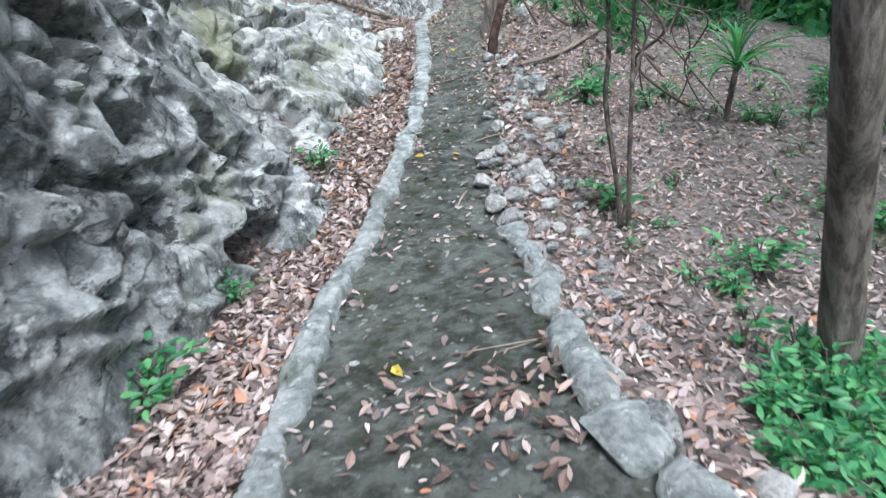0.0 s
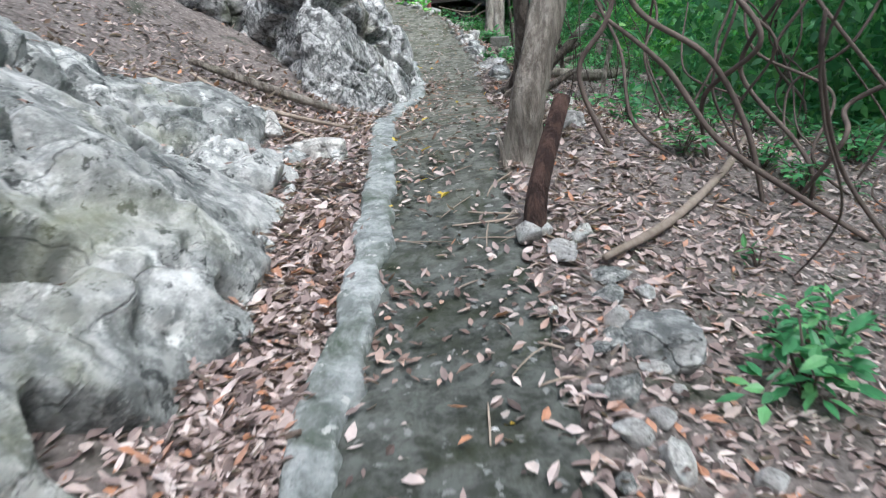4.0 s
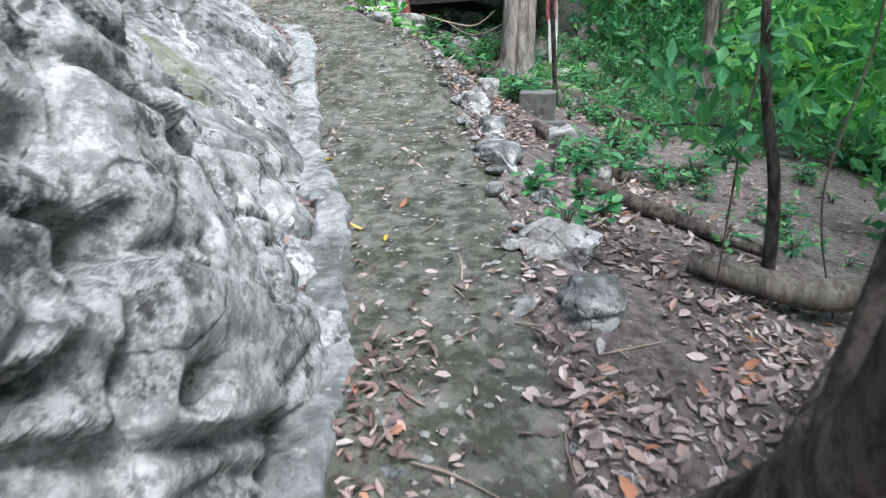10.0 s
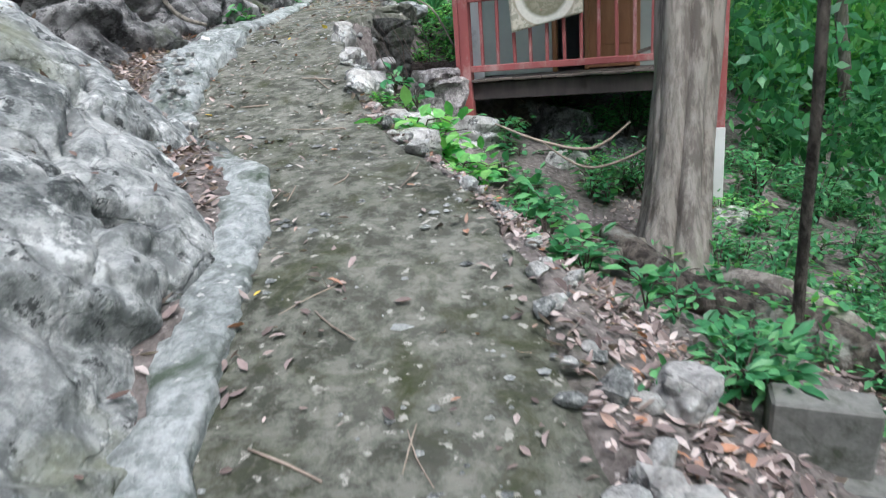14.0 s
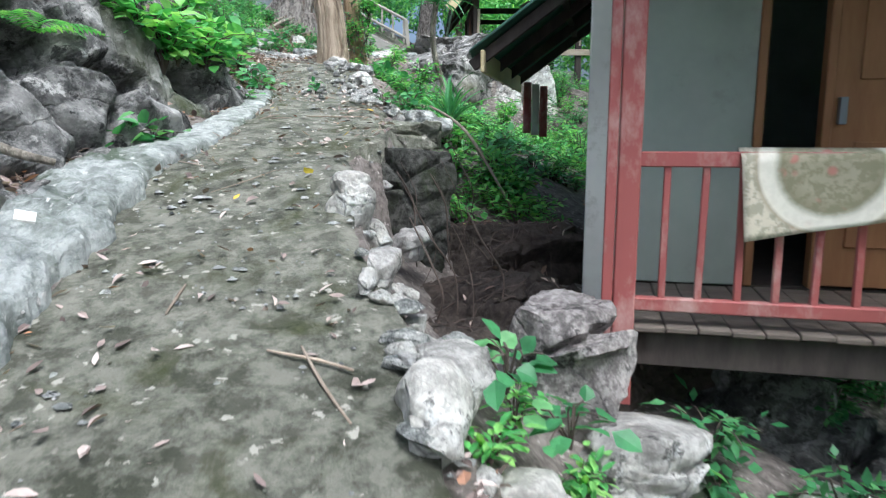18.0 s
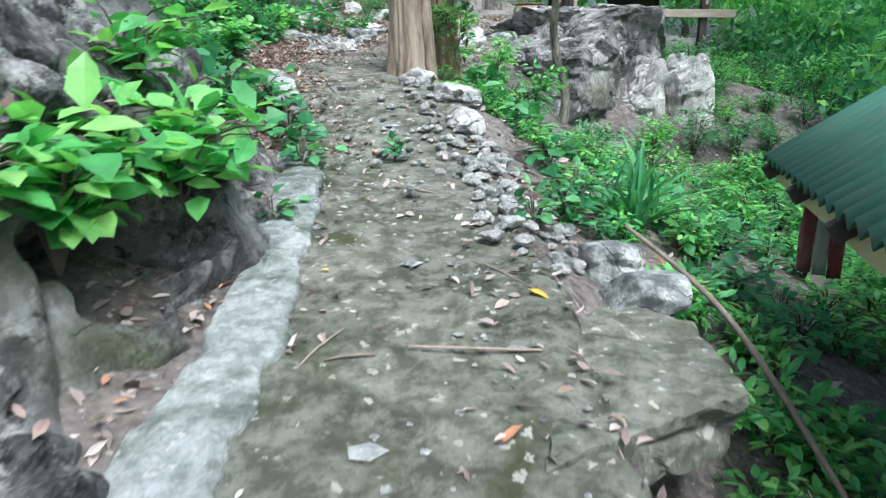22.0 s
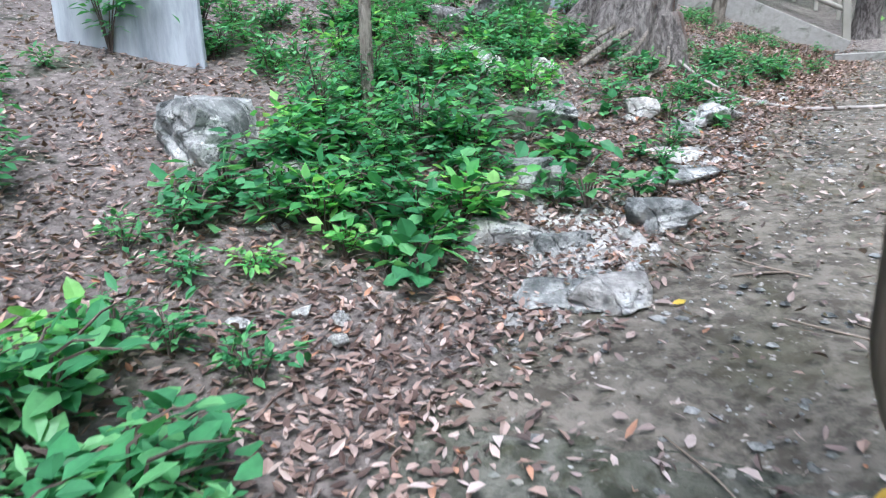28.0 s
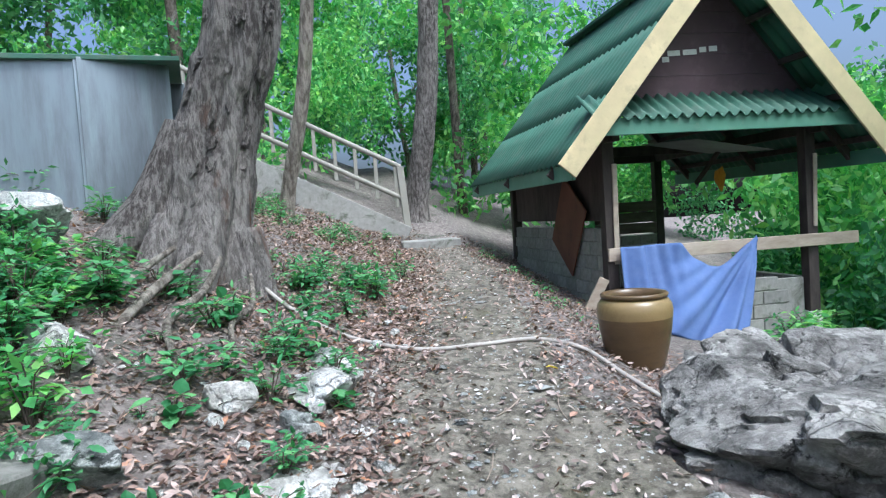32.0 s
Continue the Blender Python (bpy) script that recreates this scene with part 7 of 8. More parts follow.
    b("fascia", (cw - 0.06, 0.035, 0.21), (W / 2, -0.54, H + 0.06), "green_paint", "green painted fascia")
    # ceiling sheets under the tie beams, one of them pale and slipped
    b("ceiling_sheet", (1.25, 1.5, 0.012), (W - 0.85, 1.1, H - 0.1), "sheet_grey", "pale fibre cement sheet hanging under the roof", (4, 9, 3))
    b("brace", (0.06, 0.06, 0.9), (W - 0.42, 1.6, H - 0.3), "black_wood", "dark brace", (38, 20, 0))
    # low block walls
    bw, bh = 0.4, 0.19
    bl = box(bmesh.new(), (bw - 0.012, 0.12, bh - 0.012), None, 0.008)
    me = bpy.data.meshes.new("block")
    bl.to_mesh(me)
    bl.free()
    me.materials.append(M["block"])
    for row in range(7):
        for k in range(10):
            y = 0.32 + k * bw + (0.0 if row % 2 else 0.2)
            if y < D - 0.1:
                mesh_part("block", me, e).matrix_local = pose(0, y, -0.06 + row * bh, 0, 0, 90)
    for row in range(6):
        for k in range(7):
            x = 0.3 + k * bw + (0.0 if row % 2 else -0.12)
            if x < W - 0.1:
                mesh_part("block", me, e).matrix_local = pose(x, D, -0.2 + row * bh)
    for row in range(6):
        for k in range(9):
            y = 0.32 + k * bw + (0.0 if row % 2 else 0.2)
            if y < D - 0.1:
                mesh_part("block", me, e).matrix_local = pose(W, y, -0.75 + row * bh, 0, 0, 90)
    for row in range(6):
        for k in range(6):
            x = 0.4 + k * bw - (0.16 if row % 2 else 0)
            if x < W - 0.2:
                mesh_part("block", me, e).matrix_local = pose(x, 0.05, -0.7 + row * bh)
    b("mortar", (0.08, D - 0.16, 1.32), (0, D / 2, 0.5), "block", "grey mortar joints")
    b("mortar", (W - 0.16, 0.08, 1.1), (W / 2, D, 0.24), "block")
    b("mortar", (0.08, D - 0.16, 1.1), (W, D / 2, -0.3), "block")
    b("mortar", (W - 0.2, 0.08, 1.1), (W / 2, 0.05, -0.25), "block")
    b("plank", (W + 0.75, 0.045, 0.17), (W / 2 + 0.3, -0.11, 0.82), "pale_wood", "pale bare plank nailed across the front", (0, 0.2, 0))
    b("panel", (0.03, D - 0.2, H - 1.3), (0.0, D / 2, (H + 1.24) / 2), "black_wood", "dark boards of the side wall")
    b("panel", (0.025, 0.95, 1.15), (-0.1, 1.2, 1.2), "rust", "rusty brown patterned sheet on the side wall", (34, 0, 0))
    for k in range(3):
        b("back_board", (1.3, 0.025, 0.2), (W - 0.75, D - 0.09, 0.98 + 0.21 * k), "old_wood", "" if k else "weathered boards of the back wall", (0, 0.6 - 0.5 * k, 0))
    b("prop", (0.14, 0.03, 0.62), (-0.3, -0.1, 0.26), "pale_wood", "short plank leaning on the wall", (8, 27, 0))
    b("batten", (0.07, 0.025, 1.3), (0.06, -0.1, 1.35), "pale_wood", "pale weathered batten nailed to the post", (0, 1, 0))
    b("batten", (0.06, 0.025, 1.0), (W + 0.04, -0.1, 1.5), "pale_wood", "pale weathered batten nailed to the post", (0, 2, 0))
    return e


shed()


def rough_block(size, seed):
    bm = box(bmesh.new(), size, None, 0.018)
    bmesh.ops.subdivide_edges(bm, edges=bm.edges[:], cuts=4, use_grid_fill=True)
    for q in bm.verts:
        q.co += 0.018 * noise.noise_vector(q.co * 7 + Vector((seed, 0, 0)))
    return bm


# blue cloth over the plank
sm = pose(*SHED_AT)
v, f = [], []
for k in range(61):
    s = k / 60
    top = 0.92 + 0.02 * s - 0.46 * max(0, math.sin(math.pi * (s - 0.42) / 0.58)) ** 1.2 * (0.55 + 0.45 * (1 - s) / 0.6)
    low = 0.1 - 0.62 * s ** 0.7
    for j in range(33):
        t = j / 32
        x = 0.03 + 1.98 * s - 0.55 * s * t ** 1.2
        z = top + (low - top) * t
        # folds fall straight under the plank and fan out from the pinned corner
        far = math.hypot(2.02 - x, 0.95 - z)
        fan = math.atan2(0.95 - z, 2.02 - x)
        w = min(1, max(0, (x + 0.5 * (0.92 - z) - 0.8) / 0.4))
        straight = 0.045 * math.sin(17 * x + 2.5 * math.sin(4.5 * x) + 0.8 * z) + 0.02 * math.sin(37 * x + 2 * z)
        swag = 0.07 * math.sin(13 * fan + 2 * math.sin(6 * fan) + 0.6 * far) * min(1, 0.9 * far) + 0.02 * math.sin(37 * fan + 1.5 * far)
        v.append(sm @ Vector((x, -0.19 - (1 - w) * straight - w * swag - 0.42 * t * s - 0.08 * t, z)))
for k in range(60):
    for j in range(32):
        f.append((k * 33 + j, (k + 1) * 33 + j, (k + 1) * 33 + j + 1, k * 33 + j + 1))
cl = new("blue_cloth", mesh_of("blue_cloth", v, f, M["cloth"], True))
cl.modifiers.new("thick", "SOLIDIFY").thickness = 0.006
tagged(cl, "blue cloth draped over the pale plank", "cloth")
oc = new("orange_cloth", lump_mesh("orange_cloth", M["orange"], 3, 0.5, 3, 1.6))
oc.matrix_world = sm @ pose(2.62, 1.5, 1.78) @ Matrix.Diagonal((0.12, 0.06, 0.16, 1))
tagged(oc, "orange cloth bag hanging under the shed roof", "cloth")


def jar():
    e = root("water_jar", (-0.85, 38.25, land(-0.85, 38.25) - 0.01), "brown glazed water jar with an ochre band", "jar")
    bm = lathe(bmesh.new(), [(0.0, 0.0), (0.21, 0.0), (0.225, 0.04), (0.262, 0.18), (0.29, 0.33), (0.3, 0.43)], 36)
    part("body", bm, M["jar"], e, "dark brown glaze", True)
    bm = lathe(bmesh.new(), [(0.3, 0.43), (0.306, 0.49), (0.298, 0.54), (0.275, 0.575), (0.25, 0.59)], 36)
    part("band", bm, M["jar_band"], e, "ochre band", True)
    bm = lathe(bmesh.new(), [(0.25, 0.59), (0.27, 0.598), (0.275, 0.62), (0.26, 0.633), (0.235, 0.624), (0.225, 0.58), (0.24, 0.4), (0.17, 0.05), (0, 0.04)], 36)
    part("rim", bm, M["jar"], e, "rounded rim", True)


jar()


# ---------- tank, stairs, hose ----------
def tank():
    e = root("water_tank", (-5.55, 40.27, 5.77), "galvanised steel water tank on a rock base", "tank")
    for x, y, rz, wdt in ((-0.42, -0.2, 8, 0.84), (0.4, 0.0, 28, 0.85)):
        bm = bmesh.new()
        box(bm, (wdt, 0.02, 1.75), pose(x, y, 0.95, 0, 0, rz))
        part("panel", bm, M["zinc"], e, "dull galvanised panel")
    box_part("panel", (1.6, 0.02, 1.75), (-0.05, 1.15, 0.95), M["zinc"], e)
    box_part("panel", (0.02, 1.4, 1.75), (-0.86, 0.42, 0.95), M["zinc"], e)
    box_part("lid", (1.75, 1.4, 0.05), (-0.05, 0.5, 1.85), M["green_roof"], e, "green sheet lid", (2, 0, 10))
    box_part("seam", (0.035, 0.05, 1.75), (0.0, -0.17, 0.95), M["zinc"], e, "riveted seam", (0, 0, 18))
    box_part("base", (1.8, 1.5, 0.3), (-0.05, 0.5, -0.02), M["block"], e, "rough stone base", (0, 0, 10), 0.03)


tank()


def stairs():
    e = root("stairs", (-1.76, 46.1, 5.15), "concrete stairs with a pale railing up the hillside", "stairs")
    for k in range(14):
        box_part("step", (1.7, 0.4, 0.24), (-0.4 - 0.25 * k, 0.55 + 0.13 * k, 0.22 + 0.17 * k), M["block"], e, "mossy concrete step", (0, 0, 62), 0.012)
    box_part("side_wall", (4.9, 0.18, 0.72), (-2.2, 0.0, 1.32), M["block"], e, "concrete stringer", (0, 27.5, -2), 0.01)
    for z in (2.06, 1.45):
        mesh_part("hand_rail", tube_mesh("hand_rail", [(0.0, 0, z - 0.36, 0.05), (-1.45, 0.03, z + 0.39, 0.05), (-2.9, 0.06, z + 1.15, 0.05), (-4.35, 0.09, z + 1.9, 0.05)], M["rail_paint"], sides=8), e, "pale concrete hand rail")
    for k in range(12):
        x = -0.1 - 0.38 * k
        box_part("baluster", (0.07, 0.07, 0.8), (x, 0.01 - 0.02 * x, 1.26 - 0.52 * x), M["rail_paint"], e)
    box_part("newel", (0.13, 0.13, 1.2), (0.03, 0, 1.1), M["rail_paint"], e, "pale newel post", (0, -4, 0))
    return e


stairs()
bm = box(bmesh.new(), (1.05, 0.55, 0.3), pose(-1.42, 45.15, 5.28, 0, 0, -3), 0.02)
me = bpy.data.meshes.new("stone_step")
bm.to_mesh(me)
bm.free()
me.materials.append(M["block"])
tagged(new("stone_step", me), "single concrete step at the head of the path", "step")
me = tube_mesh("water_pipe", [(x, y, land(x, y) + h, 0.018) for x, y, h in ((-4.03, 39.05, 0.16), (-3.7, 38.75, 0.05), (-3.25, 38.46, 0.02), (-2.7, 38.2, 0.02), (-2.2, 38.15, 0.02), (-1.75, 38.15, 0.02), (-1.4, 38.05, 0.03), (-1.25, 37.6, 0.03), (-1.15, 37.3, 0.03))], M["hose"], sides=8)
tagged(new("water_pipe", me), "grey plastic pipe lying across the path", "pipe")
# dull sheet wall up the bank
bm = box(bmesh.new(), (1.25, 0.06, 1.7), pose(-7.55, 34.95, 6.2, 0, 0, 16), 0.01)
me = bpy.data.meshes.new("sheet_wall")
bm.to_mesh(me)
bm.free()
me.materials.append(M["grey_board"])
tagged(new("sheet_wall", me), "grey blue sheet wall standing on the bank", "wall")

# white tile on the mortar mound
bm = box(bmesh.new(), (0.075, 0.075, 0.012), None, 0.002)
me = bpy.data.meshes.new("white_tile")
bm.to_mesh(me)
bm.free()
me.materials.append(M["white_paint"])
ob = new("white_tile", me)
ob.matrix_world = pose(-2.66, 24.2, 2.54, 24, 14, 30)
tagged(ob, "broken white tile stuck on the mortar mound", "tile")


# concrete blocks half buried on the bank
for x, y, z, size, rz, rx in ((-5.12, 35.2, 4.9, (0.34, 0.2, 0.34), 28, -8), (-4.78, 35.42, 4.86, (0.26, 0.2, 0.28), 12, 6)):
    cb = new("concrete_block", None)
    cb.matrix_world = pose(x, y, z, rx, 0, rz)
    part("body", rough_block(size, int(x * -100)), M["old_block"], cb)
    tagged(cb, "weathered grey concrete block half buried on the leafy bank", "block", "buried blocks")


# ---------- undergrowth, forest and litter ----------
HEDGE = [shrub_mesh(85 + k, 0.4, 0.42, 85, 0.115, M["leaf"] if k < 3 else M["leaf_bright"], 9, True, 1.6) for k in range(4)]


def undergrowth():
    rnd = random.Random(12)
    # low plants right of the first stretch
    for _ in range(110):
        y = rnd.uniform(0.5, 9)
        x = EDGE_R(y)[0] + rnd.uniform(0.9, 4.5)
        plant(SEEDLING + LOW[:2], x, y, rnd.uniform(0.6, 1.1), rnd, label="low green seedlings in dead leaves", name="seedling")
    for _ in range(30):
        x, y = rnd.uniform(1.0, 1.9), rnd.uniform(1.6, 2.9)
        plant(LOW, x, y, rnd.uniform(0.6, 0.9), rnd, label="dense low green seedlings beside the tree", name="seedling")
    for _ in range(90):
        y = rnd.uniform(10, 23)
        x = EDGE_R(y)[0] + rnd.uniform(0.8, 4)
        if (x - 1.3) ** 2 + (y - 19.6) ** 2 > 0.3:
            plant(LOW + SEEDLING, x, y, rnd.uniform(0.6, 1.1), rnd, label="low green shrub on the slope")
    for _ in range(130):
        y = rnd.uniform(20, 27.5)
        x = EDGE_R(y)[0] + rnd.uniform(2.4, 6)
        plant(LOW + SHRUB, x, y, rnd.uniform(0.5, 0.9), rnd)
    for _ in range(34):
        y = rnd.uniform(16.5, 22.5)
        x = EDGE_R(y)[0] + rnd.uniform(0.25, 2.0)
        if (x - 1.3) ** 2 + (y - 19.6) ** 2 > 0.3:
            plant(HEART + LOW[:2], x, y, rnd.uniform(0.45, 0.9), rnd, label="low green plant on the slope below the path")
    for _ in range(90):
        x, y = rnd.uniform(0.2, 4.0), rnd.uniform(20.8, 24.6)
        if x > EDGE_R(y)[0] + 0.9:
            plant(HEART + LOW + LOW_B[:1], x, y, rnd.uniform(0.5, 0.95), rnd, label="low green plant on the slope below the hut")
    # bright growth between hut and boulder
    for _ in range(230):
        y = rnd.uniform(28.6, 35.5)
        x = EDGE_R(y)[0] + rnd.uniform(0.35, 4.5)
        if (x + 0.82) ** 2 + (y - 33.5) ** 2 < 0.1 or (y > 33.7 and -1.7 < x < 1.6):
            continue
        plant(LOW_B + LOW + SHRUB_B[:1], x, y, rnd.uniform(0.5, 0.95), rnd, label="bright green low shrub below the path")
    for _ in range(30):
        y = rnd.uniform(26.8, 29)
        x = EDGE_R(y)[0] + rnd.uniform(0.5, 1.6)
        plant(LOW_B, x, y, rnd.uniform(0.6, 0.9), rnd, lift=0.0, label="bright green shrub hanging over the hollow")
    # bank left of the upper path
    for _ in range(150):
        y = rnd.uniform(29.8, 36.2)
        x = EDGE_L(y)[0] - rnd.uniform(0.45 if y < 33.4 else 1.3, 4.2)
        plant(LOW + LOW + LOW_B[:2] + SHRUB, x, y, rnd.uniform(0.45, 0.95), rnd, label="leafy green shrub on the bank")
    for _ in range(60):
        y = rnd.uniform(34.0, 41)
        x = EDGE_L(y)[0] - rnd.uniform(0.15, 2.6)
        plant(LOW[:2] + SEEDLING, x, y, rnd.uniform(0.35, 0.7), rnd, label="low green shrub on the leafy bank")
    for x, y, z, s in ((-1.35, 5.6, None, 0.7), (-1.55, 2.4, None, 0.8), (-1.5, 3.4, None, 0.5), (-2.4, 5.0, None, 0.5)):
        plant(LOW, x, y, s, rnd, label="small green plant at the foot of the rock")
    for x, y, z in ((-3.55, 26.0, 3.5), (-3.45, 27.0, 3.75), (-3.6, 27.8, 3.9)):
        plant(FERN, x, y, rnd.uniform(0.7, 1.0), rnd, name="fern", label="bright green fern on the dark cliff", z=z)
    for x, y, z in ((-3.7, 28.6, 4.3), (-3.9, 29.2, 4.4), (-4.1, 28.0, 4.6), (-4.3, 30.3, 4.3)):
        plant(SHRUB_B, x, y, rnd.uniform(0.6, 0.9), rnd, label="broad-leaved bright green bush on the cliff", z=z)
    for _ in range(16):
        y = rnd.uniform(10.6, 13.3)
        plant(SEEDLING, EDGE_R(y)[0] + rnd.uniform(0.3, 1.5), y, rnd.uniform(0.7, 1.2), rnd, name="seedling", label="green seedling among dead leaves beside the dark tree")
    for x, y in ((-0.75, 24.1), (-0.5, 24.0), (-0.9, 23.6)):
        plant(LOW_B, x, y, 0.6, rnd, label="bright green plant between the boulders")
    for x, y, z, s in ((-3.25, 27.3, 3.4, 1.15), (-3.28, 27.7, 3.5, 1.15), (-3.32, 27.05, 3.5, 1.1), (-3.45, 28.3, 3.85, 0.9), (-3.6, 26.6, 3.9, 0.8), (-4.0, 31.3, 4.1, 0.8), (-0.54, 22.76, 1.36, 1.15), (-0.35, 22.95, 1.28, 1.0), (-0.1, 23.0, 1.08, 0.9), (-0.25, 22.6, 1.15, 1.0)):
        plant(BROAD, x, y, s, rnd, label="broad-leaved bright green plant", z=z)
    for x, y, z, s in ((-3.16, 28.0, 3.4, 1.0), (-3.22, 28.3, 3.6, 0.9)):
        plant(BROAD, x, y, s, rnd, label="broad-leaved sprig reaching over the kerb", z=z)
    for x, y, z, k in ((-3.15, 30.0, 3.42, 1.0), (-3.3, 30.35, 3.5, 1.1), (-3.05, 29.7, 3.35, 0.9), (-3.45, 30.7, 3.6, 1.0), (-3.55, 29.8, 3.75, 1.3), (-3.7, 30.2, 3.8, 1.3), (-3.4, 29.4, 3.7, 1.2), (-3.5, 30.6, 3.7, 1.2), (-2.98, 28.75, 3.2, 0.7), (-2.95, 26.2, 2.78, 0.8), (-3.0, 26.0, 2.75, 0.9), (-2.45, 30.0, 3.37, 0.6), (-1.55, 28.95, 3.15, 0.8), (-0.8, 23.9, 1.95, 0.8), (-0.6, 23.75, 1.8, 0.8), (0.3, 22.9, 1.0, 1.0), (0.15, 23.3, 1.1, 1.0), (0.9, 16.6, 0.45, 0.7), (1.2, 16.9, 0.4, 0.7), (0.75, 20.6, 1.0, 0.7), (0.35, 21.4, 1.25, 0.7), (-3.65, 35.25, 4.45, 0.7), (-3.5, 35.5, 4.5, 0.7), (-3.9, 35.0, 4.45, 0.9)):
        plant(HEART, x, y, k, rnd, label="low plant with round green leaves", name="plant", z=z)
    for _ in range(70):
        y = rnd.uniform(28.8, 33)
        plant(HEART, EDGE_R(y)[0] + rnd.uniform(0.3, 2.2), y, rnd.uniform(0.7, 1.1), rnd, label="low plant with round green leaves")
    for _ in range(40):
        y = rnd.uniform(33.5, 36)
        plant(HEART, EDGE_L(y)[0] - rnd.uniform(0.5, 2.8), y, rnd.uniform(0.7, 1.1), rnd, label="low plant with round green leaves")
    for _ in range(230):
        x, y = rnd.uniform(0.7, 6.5), rnd.uniform(29.5, 40.5)
        if not (y > 36.8 and x < 1.3) and not (y > 32.6 and x < 1.0):
            plant(SHRUB + LOW_B + SHRUB_B[:1], x, y, rnd.uniform(0.6, 1.0), rnd, label="green shrub on the slope")
    for _ in range(70):
        y = rnd.uniform(34.5, 41)
        plant(LOW + HEART, EDGE_L(y)[0] - rnd.uniform(0.3, 3.6), y, rnd.uniform(0.5, 0.95), rnd, label="low green shrub on the leafy bank")
    for x, y, k in ((-5.6, 38.2, 0.8), (-5.9, 38.5, 0.9), (-5.3, 37.8, 0.6), (-6.2, 38.3, 0.9), (-5.1, 37.4, 0.6), (-5.4, 38.1, 0.8), (-5.0, 36.95, 0.5), (-5.5, 38.4, 0.8), (-5.2, 37.7, 0.6), (-5.3, 37.2, 0.6)):
        plant(SHRUB + LOW, x, y, k, rnd, label="dark green shrub below the tank")
    for _ in range(44):
        x, y = rnd.uniform(-5.9, -4.3), rnd.uniform(33.7, 35.3)
        if (x + 5.1) ** 2 + (y - 34.9) ** 2 > 0.1:
            plant(HEDGE, x, y, rnd.uniform(0.4, 1.0), rnd, label="leafy green shrub on the bank")
    for _ in range(34):
        x, y = rnd.uniform(-5.7, -3.75), rnd.uniform(30.9, 32.5)
        if x < EDGE_L(y)[0] - 0.6:
            plant(HEDGE + BROAD[:1], x, y, rnd.uniform(0.6, 1.05), rnd, label="leafy green shrub on the bank beside the kerb")
    for _ in range(50):
        x, y = rnd.uniform(-7.2, -4.6), rnd.uniform(35.0, 37.6)
        plant(HEDGE + LOW, x, y, rnd.uniform(0.5, 0.95), rnd, label="leafy green shrub on the bank below the tank")
    for _ in range(26):
        x, y = rnd.uniform(-5.5, -4.7), rnd.uniform(36.4, 38.0)
        plant(HEDGE, x, y, rnd.uniform(0.45, 0.85), rnd, label="dark green shrub below the tank")
    for _ in range(90):
        y = rnd.uniform(38.5, 47)
        plant(SEEDLING + LOW[:2], EDGE_L(y)[0] - rnd.uniform(0.1, 3.2), y, rnd.uniform(0.5, 0.9), rnd, label="low green shrub below the stairs")
    for _ in range(40):
        y = rnd.uniform(38.5, 45)
        plant(SEEDLING, EDGE_R(y)[0] + rnd.uniform(0.1, 1.1), y, rnd.uniform(0.5, 0.8), rnd, name="seedling", label="low green seedlings beside the shed")
    # climbers on the twin trunk
    for k in range(45):
        a, h = rnd.uniform(-2.4, 0.6), rnd.uniform(0.0, 1.6)
        plant(SEEDLING + LOW_B[:2], -2.15 + 0.18 * math.cos(a), 32.45 + 0.2 * math.sin(a), rnd.uniform(0.5, 0.8), rnd, name="climber", label="leafy climber on the twin trunk", z=3.65 + h)


undergrowth()


